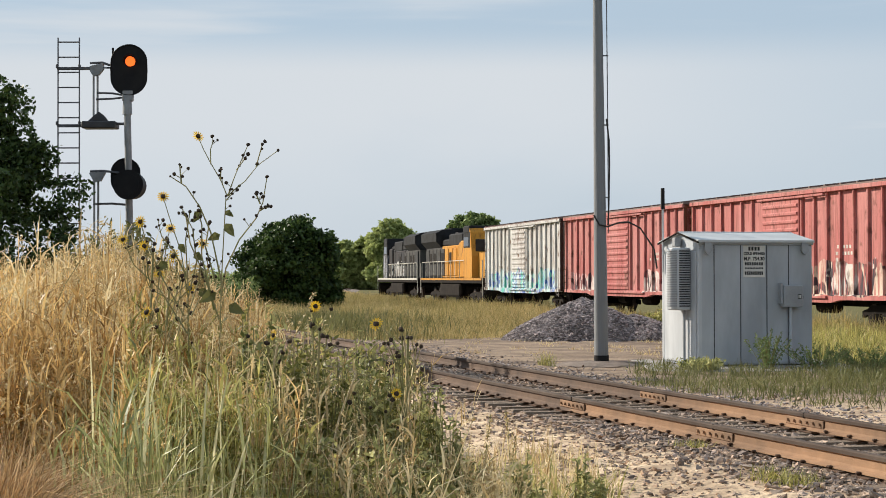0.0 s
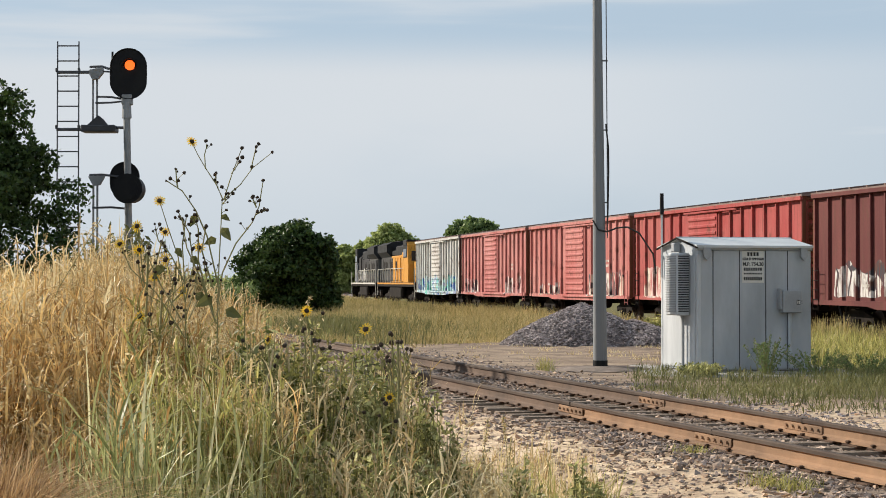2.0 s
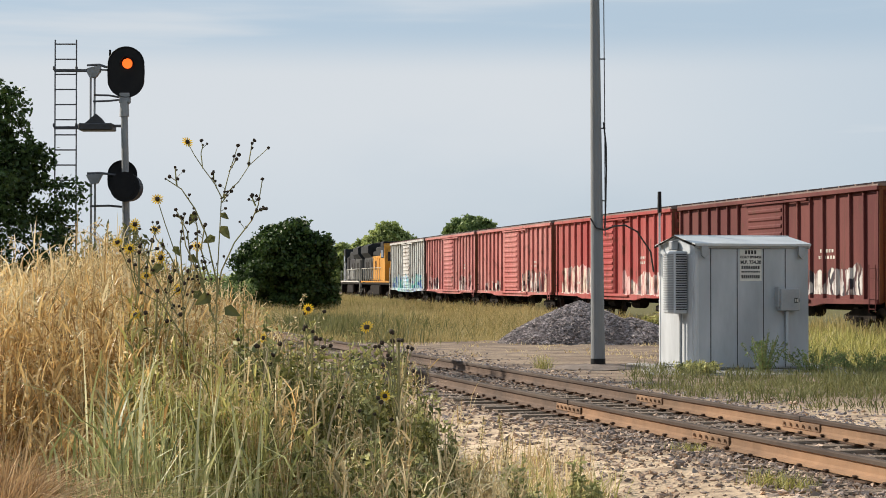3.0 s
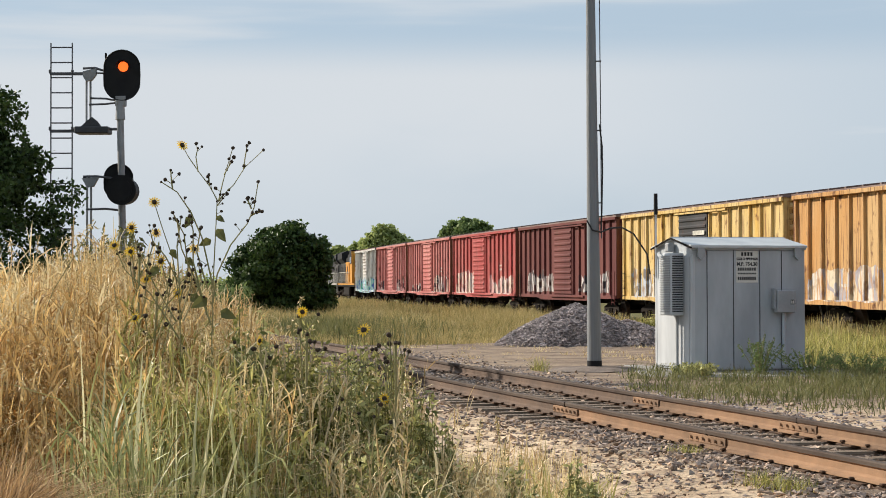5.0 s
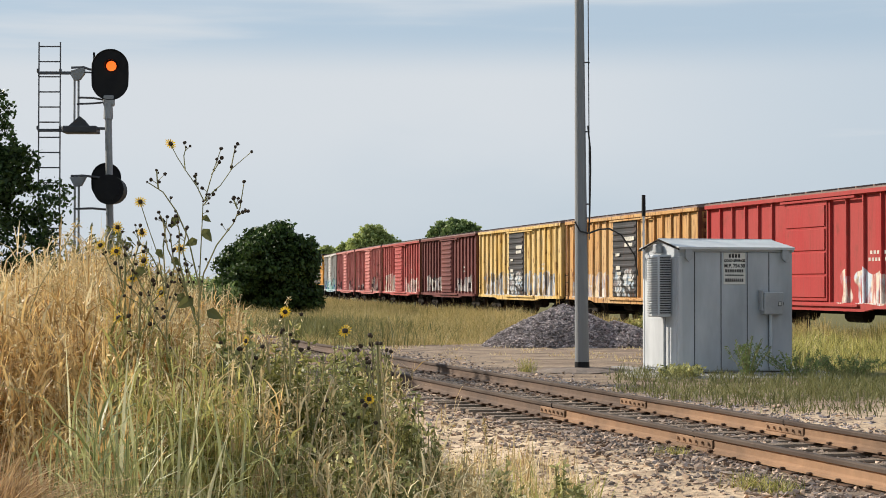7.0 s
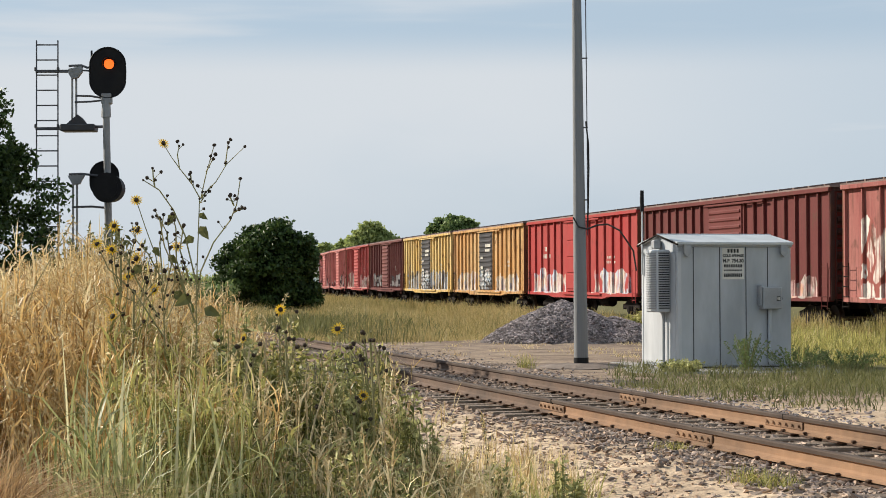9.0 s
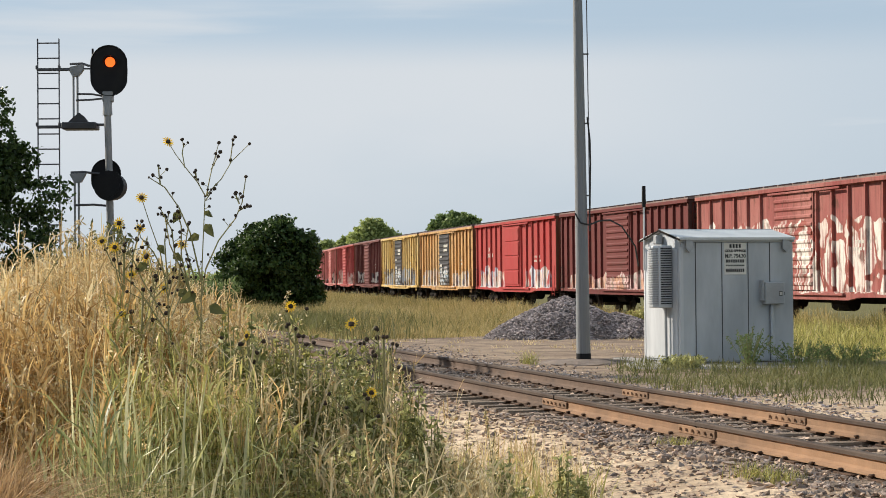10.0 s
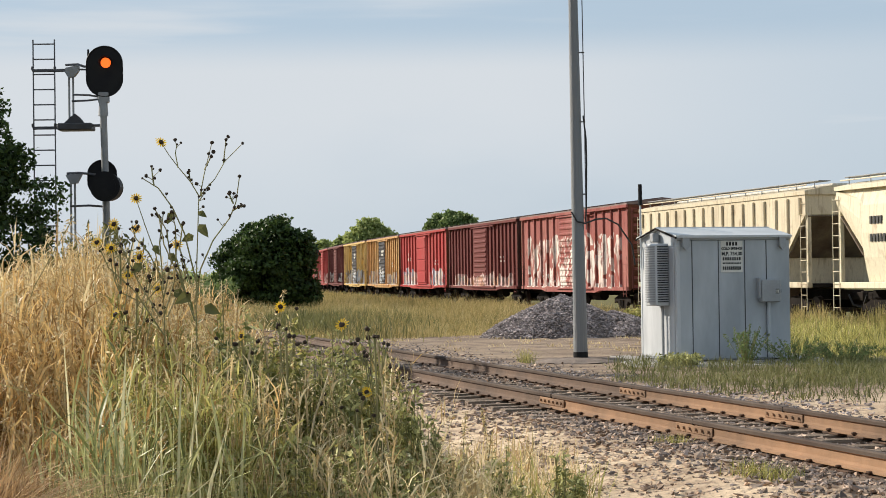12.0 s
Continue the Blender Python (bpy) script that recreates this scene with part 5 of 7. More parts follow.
def build_train():
    silver = car_paint("silver_car_paint", (0.60, 0.60, 0.58), (0.47, 0.45, 0.43), ((0.10, 0.48, 0.40), (0.45, 0.62, 0.62), (0.06, 0.14, 0.42)), [(-7.8, 7.8, 0.7, 2.2)], (0.14, 0.08, 0.055), 0.85, 1.0)
    reds = {
        "b": car_paint("faded_red_paint", (0.40, 0.12, 0.115), (0.52, 0.24, 0.22), (WHITE, PINK, INK), [(3.2, 7.8, 1.0, 2.0), (-7.8, -3.0, 1.0, 2.1)], grime=0.55, seed=4.0),
        "c": car_paint("dull_red_paint", (0.41, 0.115, 0.105), (0.53, 0.23, 0.21), (WHITE, (0.62, 0.52, 0.42), INK), [(-7.8, -1.5, 1.0, 2.35), (2.5, 7.0, 1.0, 1.8)], grime=0.5, seed=9.0),
        "d": car_paint("red_paint", (0.35, 0.058, 0.056), (0.40, 0.11, 0.10), (WHITE, (0.66, 0.58, 0.48), PINK), [(1.6, 7.8, 1.0, 2.55), (-7.8, -1.6, 1.0, 2.2)], grime=0.45, seed=13.0),
        "e": car_paint("maroon_paint", (0.105, 0.028, 0.028), (0.16, 0.05, 0.045), (WHITE, (0.62, 0.6, 0.58), INK), [(1.7, 7.4, 1.15, 2.35), (-7.5, -1.9, 1.15, 2.2)], grime=0.4, seed=17.0),
        "h": car_paint("bright_red_paint", (0.37, 0.036, 0.036), (0.36, 0.06, 0.055), (WHITE, (0.5, 0.58, 0.65), (0.66, 0.6, 0.5)), [(1.7, 7.7, 1.0, 2.3), (-7.7, -1.7, 1.0, 2.3)], grime=0.25, seed=21.0),
        "i": car_paint("dark_red_paint", (0.115, 0.023, 0.022), (0.15, 0.038, 0.035), ((0.55, 0.32, 0.22), PINK, (0.45, 0.40, 0.36)), [(-7.6, 7.6, 1.0, 1.9)], grime=0.4, seed=25.0),
        "j": car_paint("tagged_red_paint", (0.25, 0.06, 0.055), (0.36, 0.14, 0.12), ((0.66, 0.56, 0.50), (0.70, 0.66, 0.60), (0.30, 0.09, 0.07)), [(-7.7, 7.7, 1.0, 3.5)], grime=0.5, seed=30.0),
    }
    yellow = car_paint("yellow_car_paint", (0.60, 0.38, 0.10), (0.62, 0.48, 0.24), (WHITE, (0.40, 0.46, 0.55), (0.12, 0.12, 0.14)), [(-7.7, 7.7, 1.0, 2.4)], (0.16, 0.07, 0.03), 0.75, 35.0)
    orange = car_paint("orange_car_paint", (0.50, 0.255, 0.085), (0.55, 0.36, 0.17), (WHITE, (0.62, 0.55, 0.42), (0.35, 0.36, 0.42)), [(-7.7, -1.5, 1.0, 2.1), (2.0, 7.7, 1.0, 2.3)], (0.13, 0.055, 0.03), 0.9, 39.0)
    cream = car_paint("cream_car_paint", (0.66, 0.59, 0.44), (0.60, 0.52, 0.38), rust=(0.25, 0.17, 0.10), grime=0.45, seed=43.0)
    pale = car_paint("pale_cream_paint", (0.74, 0.68, 0.52), (0.70, 0.63, 0.47), rust=(0.36, 0.22, 0.11), grime=0.3, seed=47.0)
    rust_end = car_paint("rust_brown_end", (0.13, 0.05, 0.03), (0.18, 0.07, 0.04), grime=0.5, seed=51.0)
    # near-black car ends: shade on the side away from the sun, as paint
    shaded_end = car_paint("shaded_end_paint", (0.05, 0.03, 0.028), (0.08, 0.04, 0.035), grime=0.5, seed=55.0)
    loco_black = car_paint("loco_black_paint", (0.02, 0.02, 0.022), (0.035, 0.035, 0.04), (WHITE, (0.6, 0.6, 0.6), (0.02, 0.02, 0.02)), [(-6, 6, 1.7, 3.0)], grime=0.3, seed=60.0)
    loco_white = car_paint("loco_cab_paint", (0.46, 0.48, 0.52), (0.34, 0.36, 0.40), ((0.02, 0.02, 0.02), (0.02, 0.02, 0.03), (0.03, 0.03, 0.03)), [(3.0, 8.6, 1.2, 4.9)], rust=(0.02, 0.02, 0.02), grime=0.5, seed=63.0)
    loco_grey = car_paint("loco_grey_paint", (0.04, 0.04, 0.043), (0.075, 0.073, 0.07), rust=(0.03, 0.025, 0.02), grime=0.7, seed=69.0)
    loco_yellow = car_paint("loco_yellow_paint", (0.58, 0.25, 0.03), (0.54, 0.27, 0.05), grime=0.5, seed=66.0)
    cars = [
        boxcar("silver boxcar with rust streaks and teal graffiti", silver, silver, shaded_end, posts=8),
        boxcar("faded red boxcar with ribbed sides and a pressed door", reds["b"], reds["b"], rust_end, posts=8),
        boxcar("sun-faded red boxcar with pale graffiti low on its side", reds["c"], reds["c"], rust_end, posts=8),
        boxcar("red boxcar with white graffiti near the door", reds["d"], reds["d"], rust_end, posts=8, door_x=0.6),
        boxcar("dark maroon boxcar with white sprayed letters", reds["e"], reds["e"], rust_end, posts=8),
        boxcar("yellow boxcar with a dark grey door and graffiti", yellow, M["door_dark"], yellow, posts=8, marks=True),
        boxcar("weathered orange boxcar with a black door", orange, M["door_dark"], rust_end, posts=8, marks=True),
        boxcar("bright red boxcar with a plug door and white graffiti", reds["h"], reds["h"], rust_end, posts=7, plug=True),
        boxcar("dark red boxcar with rusty graffiti along the sill", reds["i"], reds["i"], shaded_end, posts=9),
        boxcar("red boxcar covered with large pale graffiti", reds["j"], reds["j"], rust_end, posts=7),
        hopper("cream ribbed covered hopper with roof walkway", cream, True),
        hopper("pale cream smooth-sided covered hopper", pale, False),
    ]
    for i, c in enumerate(cars):
        RIDING.append((c, i * CAR_STEP + CAR_STEP / 2, 5.9))
    trailing = locomotive("orange-yellow diesel locomotive with dark grey rear hood and roof", loco_yellow, loco_yellow, loco_yellow, loco_grey)
    leading = locomotive("black diesel locomotive with white and grey cab markings", loco_black, loco_white, M["white_bar"], loco_grey, 23.4)
    RIDING.append((trailing, -11.3, -7.0))
    RIDING.append((leading, -35.2, 7.0))


build_train()


def ride(mid, half):
    """The pose of a vehicle whose middle is at that place along the track, its trucks half apart on the curve."""
    ax, ay, _ = far_point(mid - half)
    bx, by, _ = far_point(mid + half)
    return pose((ax + bx) / 2, (ay + by) / 2, FAR_TOP + 0.003, 0, 0, math.degrees(math.atan2(ay - by, ax - bx)))


# ---------------------------------------------------------------- plants
def blades(name, label, x, y, z, height, width, mat, lean=0.35, seed=1, curl=1.0, category="grass", kind="stuff", wind=0.0, parent=None, group_dir=None):
    """Grass: every blade is a tapered ribbon that bends over as it rises."""
    rng = np.random.default_rng(seed)
    n = len(x)
    az = rng.uniform(0, 2 * np.pi, n) if group_dir is None else group_dir + rng.normal(0, 0.9, n)
    bend = np.abs(rng.normal(0, lean, n)) + 0.03
    dx, dy = np.cos(az) * bend + wind, np.sin(az) * bend
    face = rng.uniform(0, 2 * np.pi, n)
    wx, wy = np.cos(face) * width / 2, np.sin(face) * width / 2
    levels = [(0.0, 0.85), (0.38, 1.0), (0.74, 0.7)]
    v = np.zeros((n, 7, 3))
    for i, (t, w) in enumerate(levels + [(1.0, 0.0)]):
        off = height * (0.35 * t + 0.65 * curl * t ** 2.4)
        cx, cy = x + dx * off, y + dy * off
        cz = z - 0.02 + height * (t - 0.28 * np.minimum(bend, 1.2) * t ** 3 * curl)
        if i < 3:
            v[:, 2 * i] = np.stack([cx - wx * w, cy - wy * w, cz], 1)
            v[:, 2 * i + 1] = np.stack([cx + wx * w, cy + wy * w, cz], 1)
        else:
            v[:, 6] = np.stack([cx, cy, cz], 1)
    f = np.array([(0, 1, 3), (0, 3, 2), (2, 3, 5), (2, 5, 4), (4, 5, 6)])
    faces = (f[None] + (np.arange(n) * 7)[:, None, None]).reshape(-1, 3)
    ob = mesh_np(name, v.reshape(-1, 3), faces, mat, parent)
    if label:
        tagged(ob, label, category, kind=kind)
    return ob


def leaves(name, pts, size, mat, parent=None, seed=2, long=1.6):
    """Small pointed leaves at given places, turned every way."""
    rng = np.random.default_rng(seed)
    n = len(pts)
    a = rng.normal(size=(n, 3))
    a /= np.linalg.norm(a, axis=1, keepdims=True)
    b = np.cross(a, rng.normal(size=(n, 3)))
    b /= np.linalg.norm(b, axis=1, keepdims=True)
    c = np.cross(a, b)
    s = (np.asarray(size) * rng.uniform(0.6, 1.3, n))[:, None] if np.ndim(size) else size * rng.uniform(0.6, 1.3, n)[:, None]
    v = np.stack([pts - a * s * long / 2, pts + b * s / 2 + c * s * 0.12, pts + a * s * long / 2, pts - b * s / 2 + c * s * 0.12], 1)
    f = np.arange(n * 4).reshape(n, 4)
    f = np.concatenate([f[:, [0, 1, 2]], f[:, [0, 2, 3]]])
    return mesh_np(name, v.reshape(-1, 3), f, mat, parent)


def crown_points(blobs, per, rng, shell=0.55):
    """Leaf places: clumps all over each blob, denser towards its outside, so that gaps stay between the clumps."""
    out = []
    for cx, cy, cz, rx, ry, rz in blobs:
        k = max(6, int(per * rx * rz))
        d = rng.normal(size=(k, 3))
        d /= np.linalg.norm(d, axis=1, keepdims=True)
        r = shell + (1 - shell) * rng.random(k) ** 0.6
        c = d * r[:, None] * np.array([rx, ry, rz]) + np.array([cx, cy, cz])
        m = 34
        sp = 0.16 * (rx + rz) / 2
        out.append((c[:, None] + rng.normal(0, 1, (k, m, 3)) * np.array([sp, sp, sp * 0.7])).reshape(-1, 3))
    return np.concatenate(out)


def tree(name, label, category, x, y, z, blobs, per, leaf, mat, trunk_r, trunk_h, seed, limbs=6):
    t = thing(name, label, category, pose(x, y, z))
    rng = np.random.default_rng(seed)
    bm = B()
    rod(bm, (0, 0, -0.2), (0.05, 0, trunk_h * 0.5), trunk_r, trunk_r * 0.8, 10)
    rod(bm, (0.05, 0, trunk_h * 0.48), (0.0, 0.05, trunk_h), trunk_r * 0.8, trunk_r * 0.5, 10)
    for i in range(limbs):
        b = blobs[i % len(blobs)]
        p0 = Vector((0.02, 0.02, trunk_h * (0.35 + 0.6 * i / limbs)))
        mid = (p0 + Vector(b[:3])) / 2 + Vector((0, 0, 0.1 * trunk_h))
        rod(bm, p0, mid, trunk_r * 0.38, trunk_r * 0.25, 6)
        rod(bm, mid, Vector(b[:3]), trunk_r * 0.25, trunk_r * 0.08, 6)
    part("trunk", bm, M["bark"], t)
    pts = crown_points(blobs, per, rng)
    pts = pts[pts[:, 2] > 0.15]
    leaves("crown", pts, leaf, mat, t, seed)
    return t


def ring_blobs(rng, n, rx, ry, z0, z1, r, taper=0.6):
    """Blobs spread over a rounded crown."""
    out = []
    for _ in range(n):
        u = rng.random()
        zz = z0 + (z1 - z0) * u
        k = math.sqrt(max(0.05, 1 - abs(2 * u - 0.75) ** 2 * taper))
        a = rng.uniform(0, 2 * math.pi)
        q = math.sqrt(rng.random())
        s = r * rng.uniform(0.7, 1.25)
        out.append((rx * k * q * math.cos(a), ry * k * q * math.sin(a), zz, s, s, s * 0.85))
    return out


def build_trees():
    rng = np.random.default_rng(11)
    # dark tree beside the signal
    bl = ring_blobs(rng, 46, 1.75, 1.6, 0.9, 4.2, 0.66)
    bl += [(0.95, -0.3, 3.0, 0.40, 0.4, 0.5), (0.35, 0, 4.55, 0.34, 0.3, 0.45), (0.70, 0, 4.65, 0.14, 0.14, 0.45), (0.0, 0, 4.8, 0.3, 0.3, 0.5), (-0.5, 0, 4.8, 0.4, 0.4, 0.5), (1.1, 0, 3.7, 0.35, 0.3, 0.4), (1.35, -0.2, 2.2, 0.4, 0.4, 0.4), (1.5, 0, 1.6, 0.42, 0.4, 0.4), (1.3, -0.3, 1.0, 0.5, 0.5, 0.5), (-0.9, -0.5, 0.7, 0.8, 0.6, 0.7), (0.0, -0.6, 0.5, 0.9, 0.6, 0.7), (0.9, -0.4, 0.5, 0.8, 0.6, 0.6), (0.5, -0.8, 1.3, 0.7, 0.5, 0.7), (-0.5, -0.8, 1.5, 0.8, 0.5, 0.8), (1.2, -0.5, 1.6, 0.6, 0.5, 0.6), (0.6, -0.5, 0.9, 0.6, 0.5, 0.5), (0.85, 0, 4.1, 0.42, 0.4, 0.5), (0.65, 0, 4.7, 0.36, 0.35, 0.5), (0.30, 0, 5.0, 0.32, 0.3, 0.4)]
    tree("tree", "dark green leafy tree beside the signal mast", "tree", -8.8, 34.0, ground_z(-8.8, 34.0) + 0.1, bl, 80, 0.062, M["dark_leaf"], 0.14, 2.6, 21, 10)
    # unseen tree outside the view, added to cast shade on the near track
    bl = ring_blobs(rng, 48, 1.9, 2.4, 1.4, 7.4, 0.9)
    tree("tree", "unseen dark green tree on the bank, added to shade the track", "tree", -12.6, 38.5, ground_z(-12.6, 38.5), bl, 30, 0.10, M["dark_leaf"], 0.16, 3.2, 22, 10)
    # round dark bush in the field
    bl = ring_blobs(rng, 54, 2.5, 2.5, 0.8, 4.75, 1.02)
    bl += [(-2.6, 0, 0.8, 1.0, 1, 0.9), (2.2, 0, 0.8, 1.0, 1, 0.8), (2.5, -0.4, 1.5, 0.7, 0.7, 0.6), (-3.0, 0.2, 1.6, 0.8, 0.8, 0.7), (2.1, -0.8, 0.6, 1.0, 1.0, 0.7), (-1.6, -1.0, 0.6, 1.1, 1.0, 0.7), (0.3, -1.4, 0.6, 1.1, 1.0, 0.7)]
    tree("bush", "round dark green bush in the dry field", "bush", -9.95, 110.0, -0.3, bl, 34, 0.17, M["dark_leaf"], 0.2, 3.0, 23, 12)
    # paler trees beyond the train
    bl = ring_blobs(rng, 44, 4.2, 3.6, 1.6, 10.6, 1.9)
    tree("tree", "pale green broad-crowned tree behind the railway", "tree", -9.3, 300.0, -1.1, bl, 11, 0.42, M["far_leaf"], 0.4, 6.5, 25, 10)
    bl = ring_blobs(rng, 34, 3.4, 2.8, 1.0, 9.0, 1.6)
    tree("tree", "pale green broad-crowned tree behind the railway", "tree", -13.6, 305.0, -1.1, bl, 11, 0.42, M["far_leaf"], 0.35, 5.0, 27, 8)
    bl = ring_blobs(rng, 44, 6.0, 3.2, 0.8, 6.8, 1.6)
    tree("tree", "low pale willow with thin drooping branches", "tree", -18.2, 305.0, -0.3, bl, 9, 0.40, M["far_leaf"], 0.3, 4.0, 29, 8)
    bl = ring_blobs(rng, 28, 3.6, 3.2, 6.0, 12.3, 1.8)
    tree("tree", "dark green round-topped tree behind the railway", "tree", 3.0, 310.0, -1.1, bl, 11, 0.42, M["mid_leaf"], 0.4, 8.0, 31, 10)
    # far woods low on the horizon
    pts = []
    for x in np.arange(-330, 200, 4.0):
        k = 160
        c = np.array([x + rng.uniform(-3, 3), 820 + rng.uniform(-40, 40), 0])
        h = rng.uniform(3.0, 6.5)
        pts.append(c + rng.normal(0, 1, (k, 3)) * np.array([3.2, 3, h * 0.33]) + np.array([0, 0, h * 0.5]))
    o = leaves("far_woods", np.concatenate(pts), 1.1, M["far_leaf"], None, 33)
    tagged(o, "low line of pale distant trees", "woods", kind="stuff")


build_trees()


def build_grass():
    rng = np.random.default_rng(40)

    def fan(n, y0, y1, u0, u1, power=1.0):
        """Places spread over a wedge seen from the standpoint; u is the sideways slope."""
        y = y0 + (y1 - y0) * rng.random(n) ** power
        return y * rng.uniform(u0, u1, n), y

    def clumped(x, y, k, s):
        """Gather blades into tufts."""
        cx, cy = x[::k], y[::k]
        i = np.repeat(np.arange(len(cx)), k)[: len(x)]
        return cx[i] + rng.normal(0, s, len(i)), cy[i] + rng.normal(0, s, len(i))

    def put(name, label, x, y, h0, h1, w, mat, squeeze=False, field=False, **k):
        hh = rng.uniform(h0, h1, len(x))
        if field:
            hh = hh * (0.35 + 0.65 * smooth01((y - 57 - 4 * np.sin(0.8 * x)) / 12)) * (0.6 + 0.5 * np.clip(np.sin(0.55 * x + 0.21 * y) * np.sin(0.17 * y - 0.4 * x) + 0.5, 0, 1))
        if squeeze:
            hh = hh * (0.32 + 0.68 * smooth01((y - 36) / 8))
        hh = hh * (0.72 + 0.5 * np.clip(0.5 + 0.5 * np.sin(x * 2.1 + 0.7 * y) * np.cos(y * 1.3 - x), 0, 1))
        return blades(name, label, x, y, ground_z(x, y), hh, w * rng.uniform(0.6, 1.4, len(x)), mat, seed=int(rng.integers(1e6)), **k)

    def tufts(name, label, n, y0, y1, u0, u1, k, spread, h0, h1, w, mat, gap=-2.2, lean=0.4, curl=1.0):
        """Grass in separate tufts, each with its own height and lean, so that dark gaps stay between them."""
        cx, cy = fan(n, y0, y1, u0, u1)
        keep = near_distance(cx, cy) < gap
        cx, cy = cx[keep], cy[keep]
        m = len(cx)
        hf, dr = rng.uniform(0.62, 1.15, m), rng.uniform(0, 2 * np.pi, m)
        i = np.repeat(np.arange(m), k)
        x, y = cx[i] + rng.normal(0, spread, m * k), cy[i] + rng.normal(0, spread, m * k)
        hh = rng.uniform(h0, h1, m * k) * hf[i]
        return blades(name, label, x, y, ground_z(x, y), hh, w * rng.uniform(0.5, 1.5, m * k), mat, lean=lean, seed=int(rng.integers(1e6)), curl=curl, group_dir=dr[i])

    def stalks(name, label, x, y, h0, h1, w, mat, leaf_mat, per, seeds=0.4, lean=0.13, leaf=(0.10, 0.34), low=0.25, gap=-2.2):
        """Stiff stalks; short leaves bend off them at every height and loose seed heads top some of them."""
        keep = near_distance(x, y) < gap
        x, y = x[keep], y[keep]
        n = len(x)
        patch = np.clip(0.5 + 0.5 * np.sin(x * 3.1 + 0.9 * y) * np.cos(y * 2.3 - 1.7 * x), 0, 1)
        h = rng.uniform(h0, h1, n) * (0.78 + 0.32 * patch) * (0.84 + 0.16 * smooth01((x / y + 0.232) / 0.05))
        z = ground_z(x, y)
        az, bend = rng.uniform(0, 2 * np.pi, n), np.abs(rng.normal(0, lean, n))
        dx, dy = np.cos(az) * bend, np.sin(az) * bend
        face = rng.uniform(0, 2 * np.pi, n)
        ww = w * rng.uniform(0.6, 1.4, n)
        v = np.zeros((n, 6, 3))
        for i, t in enumerate((0.0, 0.55, 1.0)):
            c = np.stack([x + dx * h * t ** 1.6, y + dy * h * t ** 1.6, z + h * t * (1 - 0.06 * bend)], 1)
            off = np.stack([np.cos(face), np.sin(face), 0 * face], 1) * (ww * (1 - 0.5 * t) / 2)[:, None]
            v[:, 2 * i], v[:, 2 * i + 1] = c - off, c + off
        f = np.array([(0, 1, 3), (0, 3, 2), (2, 3, 5), (2, 5, 4)])
        tagged(mesh_np(name, v.reshape(-1, 3), (f[None] + (np.arange(n) * 6)[:, None, None]).reshape(-1, 3), mat), label, "grass", kind="stuff")
        i = np.repeat(np.arange(n), per)
        t = rng.uniform(low, 0.97, n * per)
        blades(name + "_leaves", label + ", its leaves", x[i] + dx[i] * h[i] * t ** 1.6, y[i] + dy[i] * h[i] * t ** 1.6, z[i] + h[i] * t + 0.02, rng.uniform(*leaf, n * per), w * rng.uniform(0.8, 2.0, n * per), leaf_mat, lean=0.95, curl=1.5, seed=int(rng.integers(1e6)))
        top = rng.random(n) < seeds
        k = 16
        i = np.repeat(np.arange(n)[top], k)
        if len(i):
            t = 1.0 - 0.16 * rng.random(len(i))
            q = np.stack([x[i] + dx[i] * h[i] * t ** 1.6, y[i] + dy[i] * h[i] * t ** 1.6, z[i] + h[i] * t], 1) + rng.normal(0, 0.009, (len(i), 3))
            tagged(leaves(name + "_seeds", q, 0.010, M["pale_grass"], None, 61, 3.0), "pale seed heads on the stalks", "grass", kind="stuff")

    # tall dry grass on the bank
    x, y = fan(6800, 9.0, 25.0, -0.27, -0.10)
    x, y = clumped(x, y, 7, 0.10)
    stalks("dry_grass", "tall golden dry grass on the bank", x, y, 0.6, 1.2, 0.0085, M["dry_grass"], M["dry_grass"], 9, 0.35, 0.13, (0.06, 0.24))
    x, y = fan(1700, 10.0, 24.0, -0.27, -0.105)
    stalks("upright_straw", "pale upright straws above the dry grass", x, y, 0.8, 1.28, 0.0075, M["pale_grass"], M["pale_grass"], 4, 0.75, 0.10, (0.08, 0.28), 0.4)
    x, y = rng.normal(-2.75, 0.26, 300), rng.normal(15.0, 1.0, 300)
    stalks("rank_straw", "taller dry growth along the top of the bank", x, y, 1.05, 1.5, 0.009, M["dry_grass"], M["pale_grass"], 8, 0.8, 0.10)
    tufts("bent_straw", "pale broken straws lying across the dry grass", 650, 9.0, 20.0, -0.27, -0.10, 6, 0.12, 0.35, 1.1, 0.013, M["pale_grass"], lean=0.9, curl=1.3)
    tufts("bank_tufts", "dry grass tufts on the bank", 600, 9.0, 20.0, -0.27, -0.105, 12, 0.07, 0.30, 1.05, 0.010, M["dry_grass"], lean=0.28, curl=0.8)
    x, y = fan(1100, 8.8, 17.0, -0.18, -0.09)
    stalks("green_undergrowth", "green grass among the dry grass", x, y, 0.45, 0.95, 0.009, M["green_grass"], M["green_grass"], 7, 0.0, 0.16, (0.05, 0.18))
    x, y = fan(620, 8.1, 9.8, -0.27, -0.16)
    stalks("near_straw", "golden dry grass at the foot of the bank", x, y, 0.45, 0.95, 0.008, M["pale_grass"], M["dry_grass"], 8, 0.3, 0.2, (0.06, 0.24), 0.35)
    # greener edge of the bank towards the track
    x, y = fan(1700, 8.4, 13.5, -0.18, -0.095)
    stalks("mixed_grass", "mixed green and straw-coloured grass", x, y, 0.55, 1.22, 0.008, M["green_grass"], M["green_grass"], 8, 0.15, 0.14, (0.05, 0.18), 0.3, -1.9)
    x, y = fan(620, 8.6, 14.0, -0.16, -0.01)
